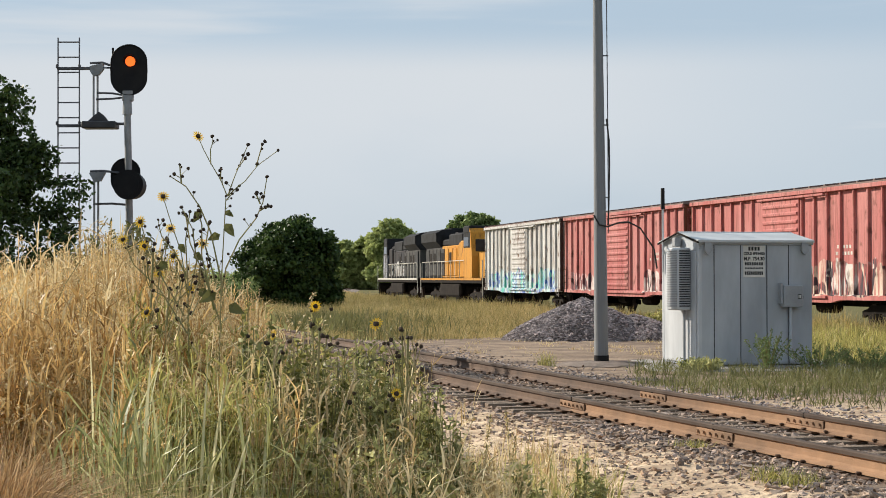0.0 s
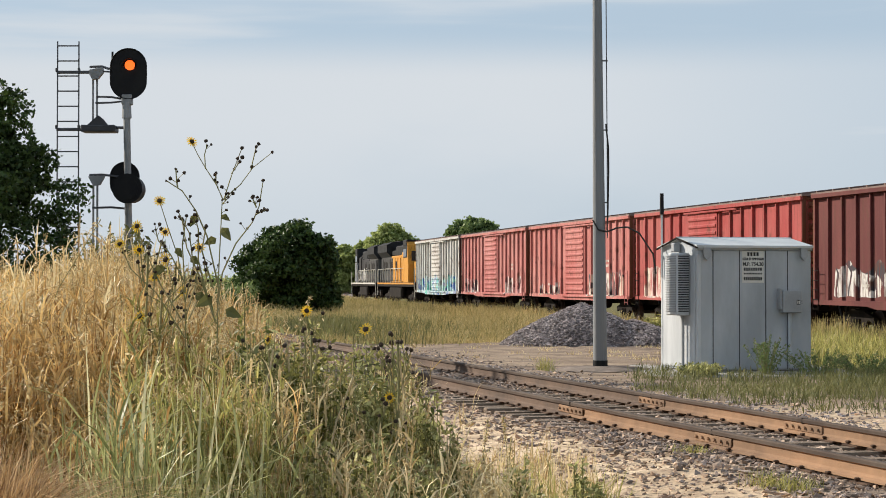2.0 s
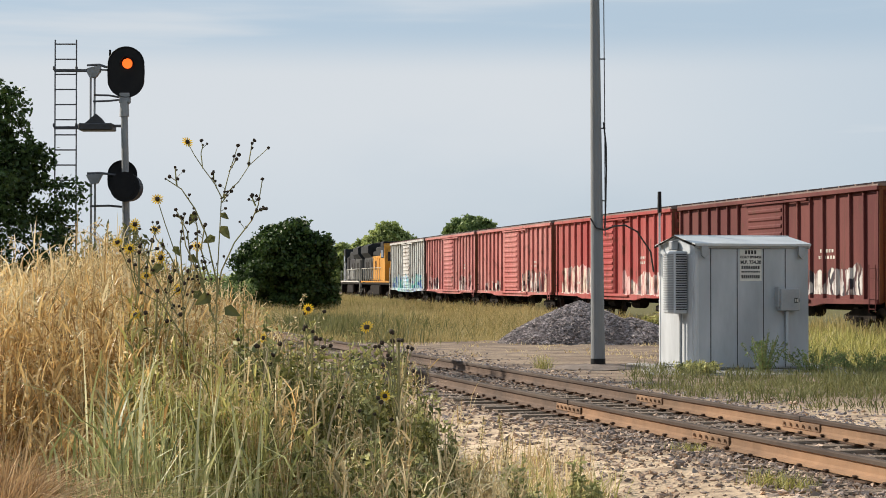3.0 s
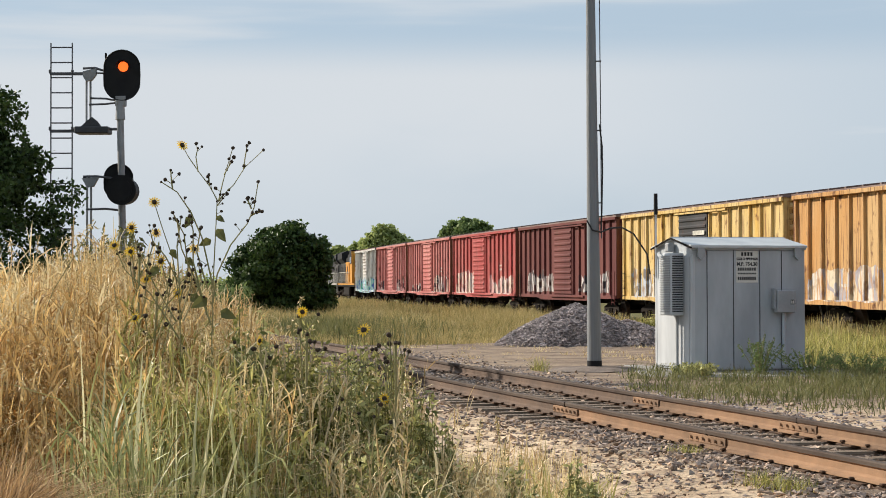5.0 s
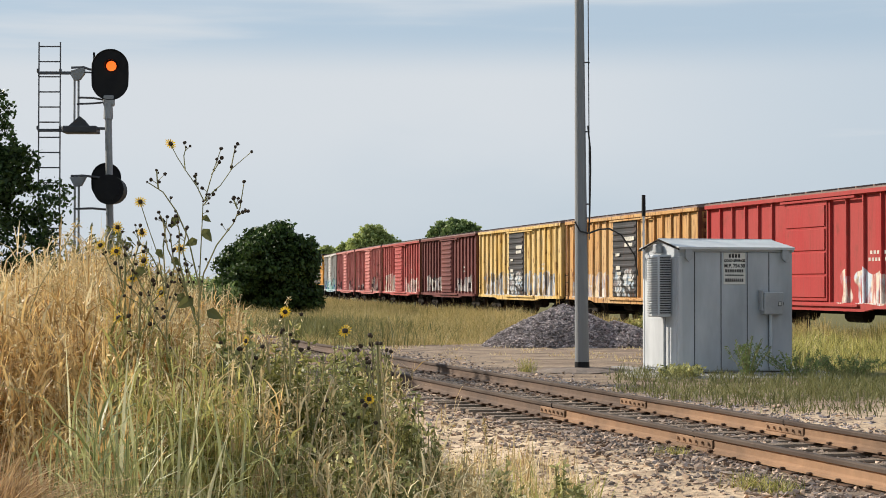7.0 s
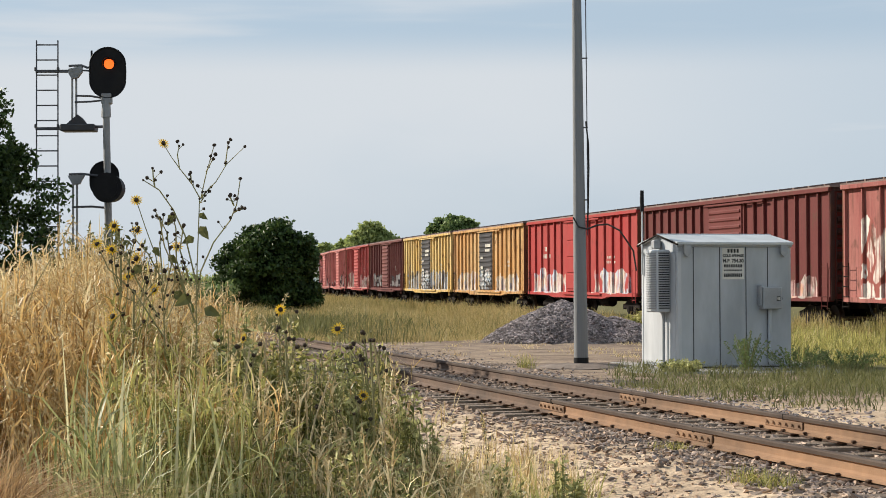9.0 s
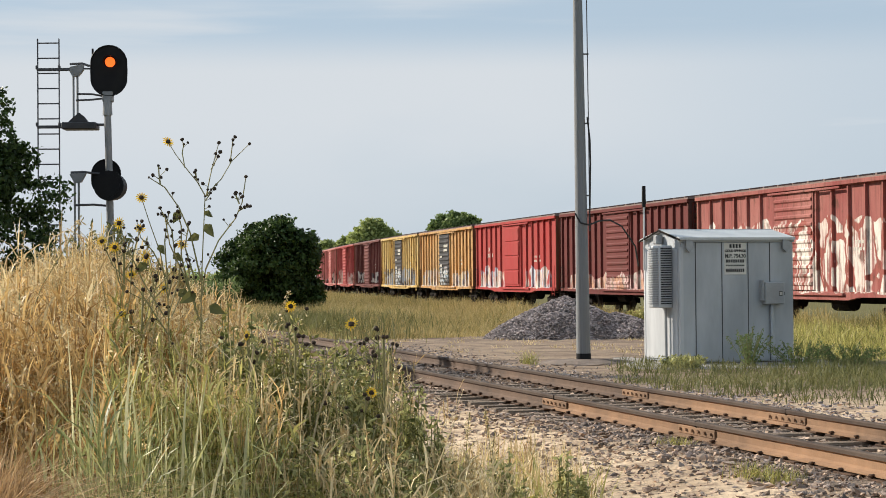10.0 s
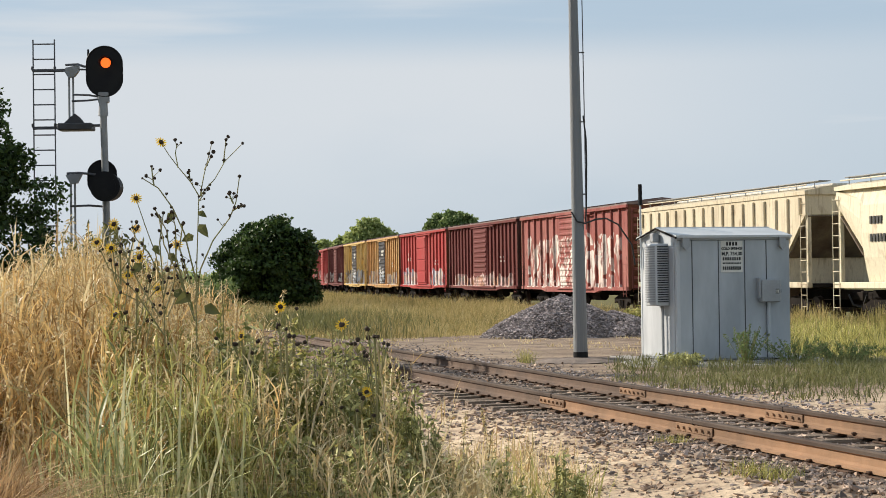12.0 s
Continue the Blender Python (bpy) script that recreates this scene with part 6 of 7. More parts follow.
    stalks("straw_grass", "straw-coloured grass at the edge of the bank", x, y, 0.5, 1.3, 0.0075, M["pale_grass"], M["pale_grass"], 6, 0.5, 0.16, (0.06, 0.22), 0.3, -1.9)
    x, y = fan(900, 9.0, 11.5, -0.075, 0.03)
    stalks("pale_tufts", "pale straw tufts among the weeds", x, y, 0.35, 0.85, 0.007, M["pale_grass"], M["pale_grass"], 5, 0.3, 0.2, (0.06, 0.2), 0.3, -1.9)
    tufts("low_grass", "short green grass on sandy ground", 130, 10.5, 15.0, -0.07, 0.06, 18, 0.07, 0.12, 0.5, 0.009, M["green_grass"], -1.9, 0.5)
    tufts("straw_tufts", "short straw-coloured tufts on sandy ground", 150, 10.6, 17.0, -0.08, 0.085, 16, 0.06, 0.10, 0.45, 0.008, M["pale_grass"], -1.8, 0.5)
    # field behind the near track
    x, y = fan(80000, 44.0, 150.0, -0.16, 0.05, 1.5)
    ok = (near_distance(x, y) > 3.0) & (far_distance(x, y) > 2.6)
    road = (y < 57 + 1.5 * np.sin(x)) & (x > -3.6 + 0.1 * y - 5.0)
    ok &= ~road
    x, y = x[ok], y[ok]
    put("field_grass", "rough green and golden field grass", x, y, 0.35, 1.05, 0.015, M["field_grass"], lean=0.65, field=True)
    x, y = fan(16000, 46.0, 120.0, -0.10, 0.05, 1.3)
    ok = (near_distance(x, y) > 4.0) & (far_distance(x, y) > 2.6) & ~((y < 58 + 1.5 * np.sin(x)) & (x > -4.6 + 0.1 * y - 5.0))
    put("golden_field_grass", "golden dry grass in the field", x[ok], y[ok], 0.4, 1.0, 0.013, M["golden_field"], lean=0.6, field=True)
    # green patch coloured darker to include the bush's shadow on the field
    x, y = rng.normal(-4.6, 1.7, 9000), rng.normal(66.0, 7.0, 9000)
    ok = (near_distance(x, y) > 3.4) & (y > 50) & (y < 92)
    put("rank_grass", "dull green rank grass near the bush, its shade in the colour", x[ok], y[ok], 0.5, 0.95, 0.022, M["rank_leaf"], lean=0.5)
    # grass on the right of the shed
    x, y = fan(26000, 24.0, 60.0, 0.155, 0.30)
    ok = (near_distance(x, y) > 2.6) & (far_distance(x, y) > 2.5)
    ok &= ~((x > 4.2) & (x < 7.3) & (y > 34.8) & (y < 39.0))
    x, y = x[ok], y[ok]
    # grass nearer than the shed takes a darker colour to deepen the shed's shadow
    near = y < 36.6
    vx, vy = clumped(x[near][::3], y[near][::3], 26, 0.22)
    put("verge_grass", "low green grass between track and shed, darkened for the shed's shadow", vx, vy, 0.3, 0.9, 0.013, M["rank_leaf"], lean=0.8, squeeze=True)
    x, y = x[~near], y[~near]
    put("roadside_grass", "yellow-green grass beside the shed", x, y, 0.28, 0.68, 0.016, M["green_grass"], lean=0.5, squeeze=True)
    put("roadside_straw", "pale grass stalks beside the shed", x[::14] + 0.05, y[::14], 0.35, 0.7, 0.012, M["pale_grass"], lean=0.4, squeeze=True)
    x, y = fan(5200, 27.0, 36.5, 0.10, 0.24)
    x, y = clumped(x, y, 14, 0.16)
    ok = (near_distance(x, y) > 2.4) & ~((x > 4.2) & (y > 34.9))
    put("low_verge_grass", "low grey-green grass in front of the shed, darkened for its shadow", x[ok], y[ok], 0.08, 0.26, 0.012, M["rank_leaf"], lean=0.7)
    # taller growth along the far track
    k = 26000
    ss = rng.uniform(-130, 60, k)
    p = np.array([far_point(v) for v in ss])
    off = -(2.0 + np.abs(rng.normal(0, 1.1, k)))
    x, y = p[:, 0] - off * np.sin(p[:, 2]), p[:, 1] + off * np.cos(p[:, 2])
    ok = ~((np.abs(x - 4.2) < 3.6) & (np.abs(y - 55.5) < 2.4))
    put("trackside_grass", "tall rough grass along the far track", x[ok], y[ok], 0.55, 0.95, 0.020, M["field_grass"], lean=0.35)
    # dry tufts on the dirt road
    x, y = fan(1100, 38.0, 56.0, -0.03, 0.12)
    x, y = clumped(x, y, 24, 0.16)
    ok = near_distance(x, y) > 3.2
    put("road_tufts", "sparse dry tufts on the dirt road", x[ok], y[ok], 0.05, 0.16, 0.012, M["pale_grass"], lean=0.8)


build_grass()


def tuft(name, label, x, y, n, spread, h0, h1, w, mat, seed, lean=0.5, curl=1.0):
    rng = np.random.default_rng(seed)
    t = thing(name, label, "grass", pose(x, y, ground_z(x, y)))
    px, py = rng.normal(0, spread, n), rng.normal(0, spread, n)
    blades("clump", "", px, py, np.zeros(n), rng.uniform(h0, h1, n), w * rng.uniform(0.6, 1.3, n), mat, lean=lean, seed=seed, curl=curl, parent=t)
    return t


SWAY = []      # plant, its place, tilt in degrees, phase


def build_tufts():
    for i, (x, y, n, sp, h0, h1) in enumerate(((-1.28, 7.4, 110, 0.10, 0.65, 1.18), (-1.08, 7.6, 80, 0.09, 0.6, 1.05), (-1.46, 7.9, 60, 0.10, 0.6, 1.0), (-0.88, 8.2, 60, 0.10, 0.5, 0.95))):
        t = tuft("grass_tuft", "blue-green tuft of long broad grass", x, y, n, sp, h0, h1, 0.012, M["blue_grass"], 70 + i, 0.22, 0.7)
        rng = np.random.default_rng(170 + i)
        k = 7
        blades("broad_blade", "", rng.normal(0, sp, k), rng.normal(0, sp, k), np.zeros(k), rng.uniform(0.95, 1.36, k), np.full(k, 0.020), M["pale_blade"], lean=0.25, seed=i, curl=0.9, parent=t)
        k = 60
        q = rng.uniform(0.4, 0.9, k)
        blades("short_leaves", "", rng.normal(0, sp * 1.6, k), rng.normal(0, sp * 1.6, k), q, rng.uniform(0.1, 0.35, k), rng.uniform(0.006, 0.016, k), M["blue_grass"], lean=0.8, seed=i, curl=1.4, parent=t)
        SWAY.append((t, 0.6, 0.7 * i))
    for i, (x, y) in enumerate(((-1.44, 5.75), (-1.55, 6.05))):
        t = tuft("straw_tuft", "matted orange-brown clump of dry straw", x, y, 300, 0.07, 0.7, 1.12, 0.006, M["matted_straw"], 90 + i, 0.25, 1.0)
        rng = np.random.default_rng(190 + i)
        k = 2200
        a, q = rng.uniform(0, 2 * np.pi, k), 0.16 * np.sqrt(rng.random(k))
        blades("drooping_straw", "", q * np.cos(a), q * np.sin(a), 0.86 + rng.uniform(-0.15, 0.12, k) - ground_z(x, y) - 1.2 * q * q, rng.uniform(0.18, 0.38, k), rng.uniform(0.002, 0.005, k), M["matted_straw"], lean=1.3, seed=190 + i, curl=1.7, parent=t)
    # green tufts in the ballast
    for i, (x, y, h) in enumerate(((2.25, 17.7, 0.16), (2.55, 15.0, 0.22), (2.72, 14.7, 0.18), (1.02, 13.6, 0.5), (1.75, 36.0, 0.4))):
        tuft("weed_tuft", "small green tuft growing in the stones", x, y, 150, 0.09, h * 0.5, h, 0.006, M["green_grass"], 110 + i, 0.7)
    # single pale seed stalks above the dry grass
    rng = np.random.default_rng(77)
    for i in range(46):
        y = rng.uniform(9.5, 17.0)
        u = rng.uniform(-0.24, -0.075) if i < 38 else rng.uniform(-0.07, 0.03)
        x = u * y
        h = rng.uniform(1.0, 1.5) if i < 38 else rng.uniform(0.7, 1.0)
        if near_distance(x, y) > -1.9:
            continue
        t = thing("seed_stalk", "pale dry grass stalk with a feathery seed head", "grass", pose(x, y, ground_z(x, y)), "seed stalks on the bank")
        lx, ly = rng.normal(0, 0.12), rng.normal(0, 0.1)
        pts = [Vector((lx * k * k * h, ly * k * k * h, h * k)) for k in (0, 0.35, 0.7, 1.0)]
        part("stalk", tube(B(), pts, 0.0028, 4), M["stem"], t)
        m = 46
        k = rng.uniform(0.70, 1.0, m)
        c = np.stack([lx * k * k * h, ly * k * k * h, h * k], 1) + rng.normal(0, 0.011, (m, 3))
        leaves("seed_head", c, 0.011, M["pale_grass"], t, 300 + i, 3.2)
        SWAY.append((t, 1.6, rng.uniform(0, 6)))


build_tufts()


def shrub(name, label, x, y, h, r, n, mat, seed, leaf=0.016, per=48, upright=0.45):
    """A bushy weed: stems that rise side by side, thin shoots off them, and small narrow leaves along all of it."""
    rng = np.random.default_rng(seed)
    t = thing(name, label, "weed", pose(x, y, ground_z(x, y)))
    bm = B()
    pts = []
    for i in range(n):
        a = rng.uniform(0, 2 * math.pi)
        q = r * math.sqrt(rng.random())
        top = Vector((q * math.cos(a), q * math.sin(a), h * rng.uniform(0.68, 1.0) * (1 - 0.2 * (q / r) ** 2)))
        base = Vector((top.x * upright, top.y * upright, 0))
        mid = base.lerp(top, 0.5) + Vector((rng.normal(0, 0.015), rng.normal(0, 0.015), 0.05 * h))
        tube(bm, [base, mid, top], 0.003 if r < 0.5 else 0.006, 3)
        k = rng.uniform(0.12, 1.02, per)
        c = np.outer((1 - k) ** 2, base) + np.outer(2 * k * (1 - k), mid) + np.outer(k * k, top)
        pts.append(c + rng.normal(0, 1, (per, 3)) * (leaf * 1.5 * (1.25 - 0.7 * k))[:, None])
    part("stem", bm, M["stem"], t)
    leaves("foliage", np.concatenate(pts), leaf, mat, t, seed, 2.6)
    return t


def build_weeds():
    # shrubs against the shed
    shrub("weed", "grey-green bushy weed against the shed", 5.80, 34.6, 0.80, 0.50, 30, M["mid_leaf"], 201, 0.022, 40, 0.15)
    shrub("weed", "grey-green bushy weed against the shed", 6.75, 34.5, 0.52, 0.75, 30, M["mid_leaf"], 202, 0.022, 36, 0.3)
    shrub("weed", "low green weed beside the shed", 7.8, 35.2, 0.42, 0.8, 28, M["mid_leaf"], 203, 0.024, 36, 0.3)
    shrub("weed", "low green weed beside the shed", 4.5, 34.2, 0.25, 0.45, 36, M["weed"], 204, 0.03)
    shrub("weed", "green weed at the foot of the stone heap", 6.35, 56.0, 1.0, 0.55, 50, M["green_grass"], 205, 0.06)
    # rank dry bush behind the bank, and low bushes in the field
    shrub("weed", "rank olive-brown bush behind the dry grass", -3.60, 20.0, 1.62, 0.62, 80, M["rank_leaf"], 206, 0.03, 60, 0.5)
    shrub("weed", "rank olive-brown bush behind the dry grass", -3.15, 20.6, 1.35, 0.5, 60, M["golden_field"], 207, 0.03, 60, 0.5)
    shrub("weed", "low dark green bush in the field", -7.6, 60.0, 2.1, 1.3, 90, M["mid_leaf"], 208, 0.07, 70, 0.5)
    shrub("weed", "low dark green bush in the field", -9.6, 64.0, 1.9, 1.5, 90, M["mid_leaf"], 209, 0.07, 70, 0.5)
    # tall leafy weeds along the edge of the bank
    tall = [(-1.24, 10.9, 1.46, 0.22), (-1.10, 10.5, 1.44, 0.20), (-0.95, 10.7, 1.40, 0.20), (-0.79, 10.5, 1.36, 0.20), (-0.63, 10.6, 1.34, 0.20), (-0.47, 10.5, 1.28, 0.17), (-0.31, 10.5, 1.32, 0.13), (-0.17, 10.6, 1.20, 0.11), (-0.06, 10.5, 1.02, 0.10), (-0.87, 11.8, 1.42, 0.24), (-0.66, 12.2, 1.40, 0.24), (-0.45, 12.0, 1.32, 0.20), (-0.24, 12.0, 1.24, 0.14), (-1.20, 12.4, 1.34, 0.26), (-1.0, 13.4, 1.36, 0.28), (-0.62, 13.8, 1.30, 0.26)]
    low = [(-1.02, 9.5, 1.12, 0.20), (-0.80, 9.4, 1.02, 0.20), (-0.58, 9.4, 0.96, 0.20), (-0.38, 9.5, 0.98, 0.18), (-0.20, 9.6, 0.92, 0.14), (-0.04, 9.8, 0.74, 0.14), (0.07, 10.4, 0.80, 0.11), (0.15, 10.9, 0.52, 0.14), (0.24, 10.5, 0.72, 0.06), (0.37, 10.6, 0.92, 0.06), (0.47, 10.8, 0.66, 0.07), (0.57, 10.6, 0.60, 0.07), (0.73, 10.8, 0.86, 0.045), (0.86, 11.4, 0.55, 0.06), (-0.68, 9.0, 0.86, 0.2), (-0.42, 9.0, 0.80, 0.18), (-0.18, 9.1, 0.72, 0.14)]
    for i, (x, y, h, r) in enumerate(tall + low):
        mat = M["weed"] if i % 3 else M["green_grass"]
        h = h * (1.05 + 0.05 * math.sin(2.4 * i)) if i < len(tall) else h
        w = shrub("weed", "tall leafy green weed at the edge of the bank" if i < len(tall) else "leafy green weed at the edge of the bank", x, y, h, r, 30 if r > 0.15 else 18 if r > 0.09 else 7, mat, 210 + i, 0.021 if i % 2 else 0.016, 60)
        SWAY.append((w, 0.5, i * 0.9))

    # bare dry stalks that stand above the weeds
    for i, (x, y, h, lx) in enumerate(((-0.90, 10.5, 1.35, -0.04), (-0.23, 10.3, 1.42, -0.08), (-0.42, 10.0, 0.95, -0.02), (-1.12, 10.2, 1.25, 0.10), (-0.80, 10.0, 1.2, 0.22))):
        t = thing("dry_stalk", "bare pale dry weed stalk", "weed", pose(x, y, ground_z(x, y)), "dry stalks")
        part("stem", tube(B(), [(0, 0, 0), (lx * 0.3, 0, h * 0.45), (lx * 0.7, 0.01, h * 0.8), (lx * 1.1, 0.0, h)], 0.0055, 6), M["straw_stem"], t)
        part("tip", tube(B(), [(lx * 1.1, 0.0, h), (lx * 1.1 - 0.012, 0.0, h + 0.015), (lx * 1.1 - 0.03, 0.0, h + 0.004)], 0.004, 5), M["straw_stem"], t)
        SWAY.append((t, 1.0, 0.8 * i))


build_weeds()


def flower_head(parent, at, toward, size, open_flower, seed):
    """A sunflower head: a dark seed disc, on an open flower with a toothed ring of petals round it."""
    rng = np.random.default_rng(seed)
    q = Vector(toward).to_track_quat("Z", "Y").to_matrix().to_4x4()
    bm = B()
    bmesh.ops.create_uvsphere(bm, u_segments=9, v_segments=6, radius=size * 0.5, matrix=Matrix.Diagonal((1, 1, 0.75, 1)))
    for v in bm.verts:
        v.co *= rng.uniform(0.82, 1.25)
    n = 13
    if open_flower:
        r0, r1 = size * 0.40, size * 1.30
        hub = bm.verts.new((0, 0, -size * 0.05))
        ring = []
        for i in range(n):
            a = 2 * math.pi * i / n
            for da, r, z in ((-0.14, r0 * 1.2, 0.0), (-0.09, r1 * 0.75, 0.10), (0.0, r1 * rng.uniform(0.85, 1.1), 0.12 * rng.uniform(-1, 1.5)), (0.09, r1 * 0.75, 0.10), (0.17, r0 * 1.2, 0.0)):
                ring.append(bm.verts.new((r * math.cos(a + da * 1.6), r * math.sin(a + da * 1.6), z * size)))
        for a0, a1 in zip(ring, ring[1:] + ring[:1]):
            bm.faces.new((hub, a0, a1)).material_index = 1
    head = part("flower_head" if open_flower else "seed_head", bm, [M["seed"], M["petal"]], parent, "open yellow flower with a dark centre" if open_flower else "")
    head.matrix_basis = Matrix.Translation(at) @ q


def sunflower(x, y, h, spread, n, opened, seed, label, leaf_n=14, lean=(0.0, 0.0)):
    rng = np.random.default_rng(seed)
    p = thing("sunflower", label, "sunflower", pose(x, y, ground_z(x, y)), "wild sunflowers")
    bm = B()
    trunk = [Vector((lean[0] * k * k * h, lean[1] * k * h, h * k)) + Vector((rng.normal(0, 0.01), 0, 0)) for k in (0, 0.25, 0.5, 0.75, 0.98)]
    tube(bm, trunk, 0.0065, 6)
    ends = [trunk[-1]]
    for i in range(n):
        k = rng.uniform(0.6, 0.96)
        j = min(3, int(k * 4))
        b0 = trunk[j].lerp(trunk[j + 1], k * 4 - j)
        side = 1 if rng.random() < 0.5 else -1
        reach = spread * rng.uniform(0.35, 1.0) * (1.15 - 0.5 * k)
        rise = (h - b0.z) * rng.uniform(0.45, 1.0) + 0.05
        e = b0 + Vector((side * reach, rng.normal(0, 0.5) * reach, rise))
        m = b0.lerp(e, 0.5) + Vector((side * reach * 0.10, 0, -0.10 * rise))
        tube(bm, [b0, m, e], 0.0036, 5)
        ends.append(e)
        for _ in range(2):
            k2 = rng.uniform(0.45, 0.9)
            c0 = b0.lerp(m, k2 * 2) if k2 < 0.5 else m.lerp(e, k2 * 2 - 1)
            c1 = c0 + Vector((rng.normal(0, 0.07), rng.normal(0, 0.05), rng.uniform(0.05, 0.16)))
            tube(bm, [c0, c1], 0.0026, 4)
            ends.append(c1)
    part("stem", bm, M["stem"], p)
    order = sorted(range(len(ends)), key=lambda i: -ends[i].z)
    openset = set(order[:1] + [order[int(i)] for i in rng.choice(len(order), max(0, opened - 1), replace=False)])
    for i, e in enumerate(ends):
        op = i in openset
        d = Vector((rng.normal(0.0, 0.5), -0.9 + rng.normal(0, 0.4), rng.uniform(0.1, 0.9)))
        flower_head(p, e, d, rng.uniform(0.026, 0.034) if op else rng.uniform(0.020, 0.030), op, seed * 100 + i)
    # heart-shaped leaves hang on the stem
    for i in range(leaf_n):
        k = rng.uniform(0.1, 0.78)
        j = min(3, int(k * 4))
        b0 = trunk[j].lerp(trunk[j + 1], k * 4 - j)
        a = rng.uniform(0, 2 * math.pi)
        ln = rng.uniform(0.05, 0.10)
        d = Vector((math.cos(a), 0.6 * math.sin(a), rng.uniform(-0.7, 0.2))).normalized()
        e = Vector((-d.y, d.x, 0)).normalized()
        b1 = b0 + d * 0.03
        lm = B()
        vs = [b1, b1 + d * ln * 0.25 + e * ln * 0.36, b1 + d * ln * 0.7 + e * ln * 0.24, b1 + d * ln * 1.05 - Vector((0, 0, 0.02)), b1 + d * ln * 0.7 - e * ln * 0.24, b1 + d * ln * 0.25 - e * ln * 0.36]
        c = lm.verts.new(b1 + d * ln * 0.5 + Vector((0, 0, -0.012)))
        ring = [lm.verts.new(v) for v in vs]
        for a0, a1 in zip(ring, ring[1:] + ring[:1]):
            lm.faces.new((c, a0, a1))
        part("leaf", lm, M["weed"], p)
    SWAY.append((p, 1.7, seed * 1.3))
    return p


def plant_branches(parent, origin, arms, thick, rng, opened, extra, part_name):
    """Branches as lists of (sideways, up), with seed heads at their ends and on short side shoots along them."""
    o = Vector((origin[0], 0, origin[1]))
    bm = B()
    ends = []
    for i, arm in enumerate(arms):
        yy = rng.normal(0, 0.05)
        pts = [Vector((u, yy * k / len(arm), v)) - o for k, (u, v) in enumerate(arm)]
        for j, (p, q) in enumerate(zip(pts, pts[1:])):
            r = thick * (1 - 0.55 * j / len(arm))
            rod(bm, p, q, r, r * 0.85, 5)
        ends.append((pts[-1], i in opened))
        for _ in range(extra):
            j = int(rng.integers(1, len(pts)))
            c0 = pts[j - 1].lerp(pts[j], rng.uniform(0.2, 1.0))
            c1 = c0 + Vector((rng.normal(0, 0.022), rng.normal(0, 0.02), rng.uniform(0.01, 0.04)))
            rod(bm, c0, c1, 0.0018, 0.0014, 4)
            ends.append((c1, False))
    stem = part(part_name, bm, M["stem"], parent)
    for k, (e, op) in enumerate(ends):
        d = Vector((rng.normal(0.0, 0.5), -0.9, rng.uniform(0.0, 0.8)))
        flower_head(stem, e, d, 0.028 if op else rng.uniform(0.012, 0.023), op, 9000 + 100 * len(arms) + k)
    stem.matrix_basis = Matrix.Translation(o)
    return stem


def hanging_leaf(parent, u, v, du, dv):
    """A drooping leaf, folded a little along its midrib."""
    b1, d = Vector((u, 0, v)), Vector((du, -0.02, dv))
    e = Vector((-dv, 0.02, du)) * 0.36
    lm = B()
    rib = [lm.verts.new(b1 + d * k + Vector((0, 0.012, 0)) * (k > 0)) for k in (0.0, 0.35, 0.75, 1.15)]
    for sgn in (-1, 1):
        edge = [rib[0], lm.verts.new(b1 + d * 0.28 + e * sgn), lm.verts.new(b1 + d * 0.72 + e * sgn * 0.65), rib[3]]
        lm.faces.new((rib[0], edge[1], rib[1]))
        lm.faces.new((rib[1], edge[1], edge[2], rib[2]))
        lm.faces.new((rib[2], edge[2], rib[3]))
    part("leaf", lm, M["rank_leaf"], parent)


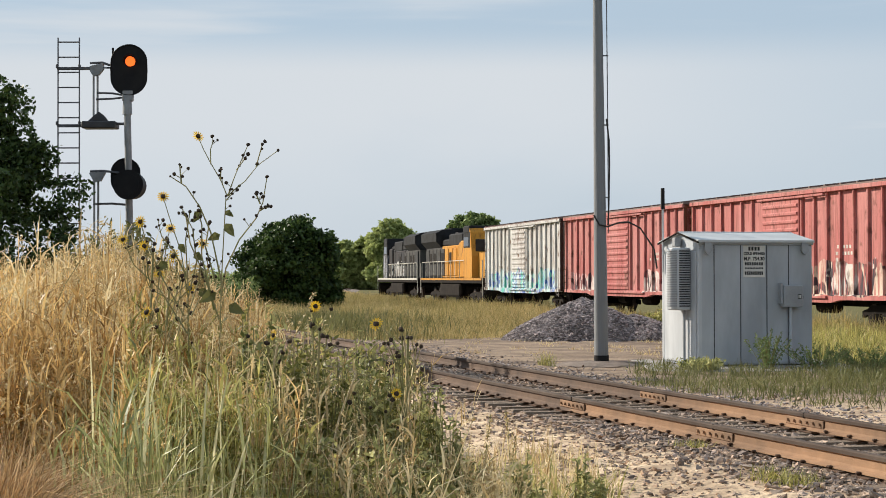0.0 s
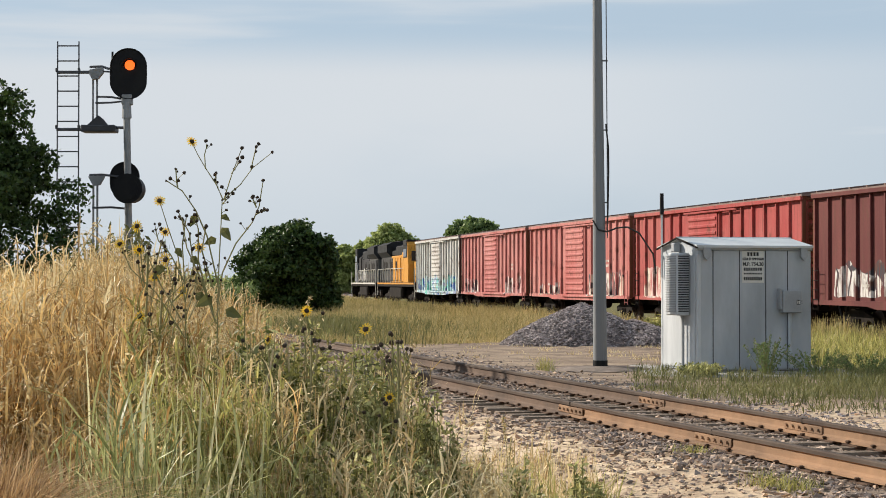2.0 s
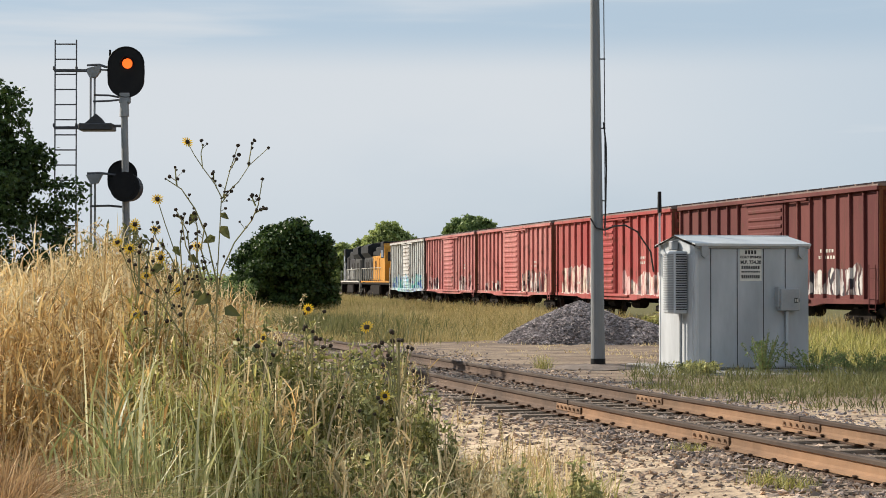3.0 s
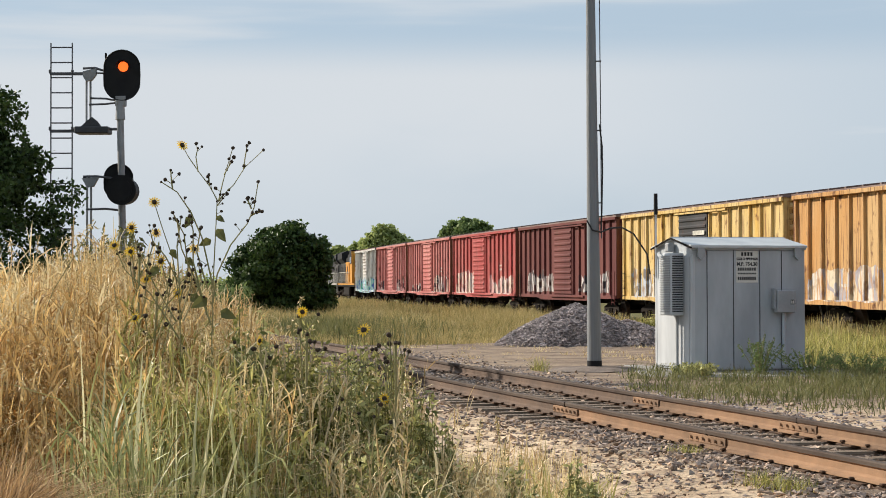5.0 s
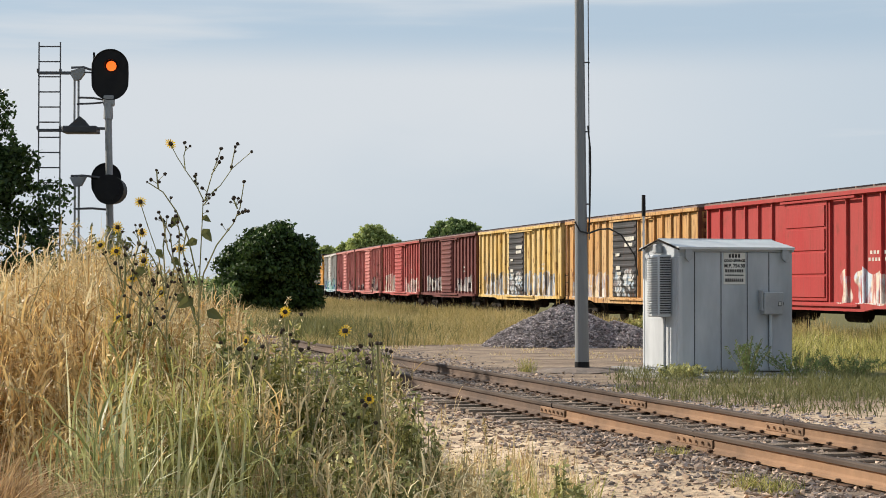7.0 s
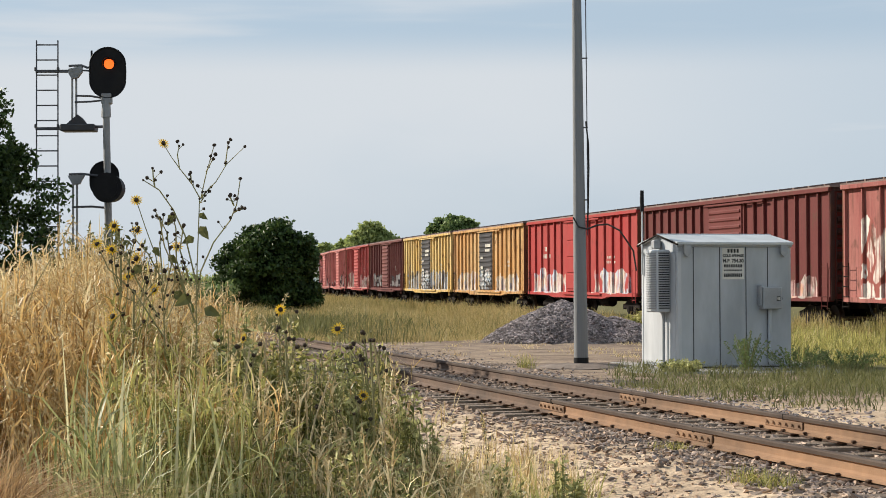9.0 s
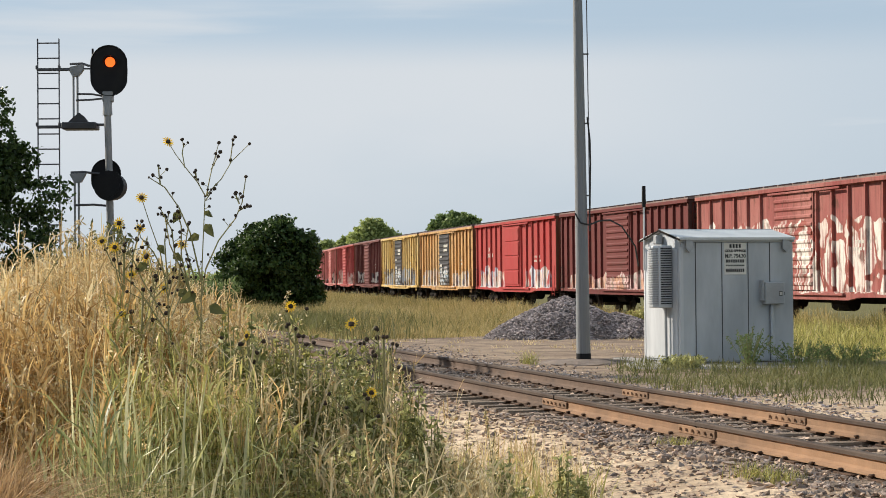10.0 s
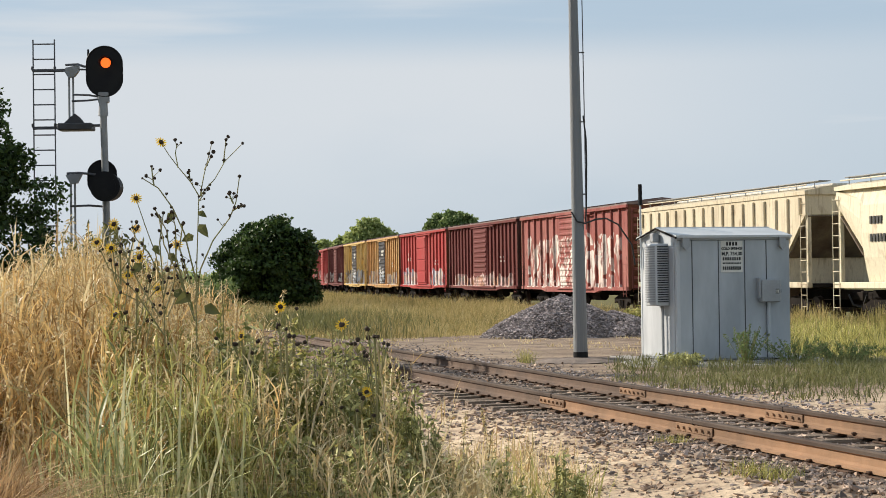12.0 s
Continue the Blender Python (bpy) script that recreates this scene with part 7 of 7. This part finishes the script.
def main_sunflower():
    """The tall plants that stand against the sky: wide arching branches with seed heads, the top loose in the wind."""
    rng = np.random.default_rng(51)
    p = thing("sunflower", "tall branching wild sunflower with many dark seed heads", "sunflower", pose(-1.31, 10.2, 0.50), "wild sunflowers")
    low = [
        [(0.03, -0.45), (0.02, 0.0), (0.0, 0.6), (0.01, 1.15), (0.016, 1.32), (0.028, 1.56), (0.034, 1.68)],
        [(0.012, 1.2), (-0.05, 1.48), (-0.11, 1.62), (-0.185, 1.73), (-0.27, 1.785)],
        [(-0.215, 1.75), (-0.225, 1.80), (-0.233, 1.855)],
        [(0.005, 1.1), (0.03, 1.28), (0.10, 1.44), (0.19, 1.56), (0.225, 1.65), (0.245, 1.795)],
        [(0.215, 1.60), (0.25, 1.62)],
        [(0.22, 1.64), (0.195, 1.695)],
        [(0.0, 1.0), (-0.09, 1.25), (-0.17, 1.42), (-0.20, 1.58)],
        [(-0.05, 1.15), (-0.10, 1.35), (-0.10, 1.52), (-0.12, 1.60)],
        [(-0.02, 1.2), (-0.08, 1.40), (-0.06, 1.53)],
    ]
    plant_branches(p, (0.0, 0.0), low, 0.0052, rng, (), 5, "stem")
    top = [
        [(0.034, 1.68), (-0.02, 1.76), (-0.09, 1.835), (-0.15, 1.905), (-0.20, 1.975)],
        [(-0.09, 1.835), (-0.11, 1.915), (-0.106, 1.965)],
        [(-0.02, 1.76), (-0.03, 1.825)],
        [(0.036, 1.68), (0.049, 1.79), (0.057, 1.85), (0.082, 1.985)],
        [(0.055, 1.83), (0.09, 1.905)],
        [(0.036, 1.68), (0.076, 1.737), (0.114, 1.78), (0.166, 1.88), (0.26, 1.983)],
        [(0.158, 1.87), (0.17, 1.998)],
        [(0.034, 1.66), (0.06, 1.70)],
    ]
    crown = plant_branches(p, (0.034, 1.66), top, 0.0036, rng, (0,), 2, "upper_stem")
    for leaf in ((0.03, 1.53, 0.045, -0.065), (0.0, 1.47, -0.06, -0.03), (0.03, 1.60, 0.04, -0.03), (-0.11, 1.60, -0.03, -0.06), (-0.02, 1.15, -0.08, -0.05), (0.05, 1.08, 0.08, -0.04)):
        hanging_leaf(p, *leaf)
    SWAY.append((p, 0.5, 0.0))
    CROWNS.append(crown)
    # a lower plant beside it
    p = thing("sunflower", "low branching wild sunflower with seed heads and yellow flowers", "sunflower", pose(-1.50, 10.3, 0.52), "wild sunflowers")
    arms = [
        [(0.03, -0.45), (0.02, 0.0), (0.01, 0.6), (0.0, 1.1), (-0.04, 1.35), (-0.10, 1.52), (-0.145, 1.66)],
        [(0.0, 1.1), (0.05, 1.30), (0.03, 1.48), (-0.03, 1.60)],
        [(0.0, 1.2), (-0.08, 1.36), (-0.15, 1.44), (-0.165, 1.50)],
        [(0.0, 1.0), (0.06, 1.2), (0.075, 1.40)],
        [(-0.02, 1.0), (-0.14, 1.2), (-0.24, 1.42), (-0.27, 1.52)],
        [(0.0, 0.9), (-0.16, 1.15), (-0.30, 1.28), (-0.36, 1.42)],
        [(0.0, 1.15), (-0.02, 1.42), (0.0, 1.58)],
        [(0.02, 1.0), (0.12, 1.22), (0.10, 1.32)],
    ]
    plant_branches(p, (0.0, 0.0), arms, 0.0045, rng, (0, 3, 4, 5), 5, "stem")
    for leaf in ((-0.05, 1.40, 0.03, -0.05), (0.03, 1.35, 0.05, -0.04), (-0.12, 1.30, -0.05, -0.05), (0.06, 1.15, 0.06, -0.05)):
        hanging_leaf(p, *leaf)
    SWAY.append((p, 0.5, 1.0))


CROWNS = []     # loose tops of plants


def build_sunflowers():
    main_sunflower()
    sunflower(-1.70, 10.6, 1.38, 0.16, 5, 3, 6, "wild sunflower with small yellow flowers", 8)
    sunflower(-1.84, 11.0, 1.56, 0.14, 4, 3, 7, "wild sunflower with small yellow flowers", 8)
    sunflower(-1.02, 10.3, 1.37, 0.07, 2, 1, 8, "short wild sunflower with an open flower", 10)
    sunflower(-0.80, 10.3, 1.46, 0.07, 3, 1, 9, "short wild sunflower with an open flower", 10)
    sunflower(-0.31, 10.2, 1.46, 0.08, 5, 1, 10, "leafy wild sunflower with one open flower", 22)
    sunflower(-0.42, 10.1, 1.05, 0.12, 3, 1, 11, "low leafy wild sunflower", 20)


build_sunflowers()


# ---------------------------------------------------------------- what moves
GUST = ((0, 1.0), (1.5, 0.4), (2.5, 0.0), (4.0, 0.2), (5.5, 0.2), (6.5, -0.1), (8.0, -0.5), (9.5, -0.9), (10.5, 0.8), (11.2, 0.2), (12.0, -0.55))

SWING = ((0, 11.0), (0.5, 8.5), (1.0, 2.5), (1.5, 6.5), (2.0, 9.0), (2.5, 5.5), (3.0, 5.5), (4.0, 5.0), (5.0, 4.8), (5.5, 6.0), (6.0, 3.0), (6.5, 4.0), (7.0, 7.2), (8.0, 5.5), (9.0, 4.5), (9.5, 0.0), (10.0, 3.3), (10.5, 10.0), (11.0, 6.5), (11.5, 1.0), (12.0, 3.3))


def gust(t):
    """How far the wind bends the plants at a time."""
    return float(np.interp(t, [a for a, b in GUST], [b for a, b in GUST]))


def motions():
    times = [i * 0.5 for i in range(25)]
    for car, mid, half in RIDING:
        walk(car, [(t, ride(mid - SPEED * t, half)) for t in times])
    # wheels roll
    for wheel, x, r in WHEELS:
        turn = math.degrees(SPEED / r / FPS)
        walk(wheel, [(i / FPS, pose(x, 0, r, 0, (i * turn) % 360, 0)) for i in range(361)])
    # plants sway in a light wind
    for plant, tilt, phase in SWAY:
        base = plant.matrix_basis.copy()
        walk(plant, [(t, base @ pose(0, 0, 0, 0.4 * tilt * math.sin(1.7 * t + phase), tilt * (gust(t) + 0.35 * math.sin(2.6 * t + phase)), 0)) for t in times])

    # the tall sunflower's loose top swings with the gusts
    for crown in CROWNS:
        base = crown.matrix_basis.copy()
        walk(crown, [(t, base @ pose(0, 0, 0, 0, swing, 0)) for t, swing in SWING])


motions()
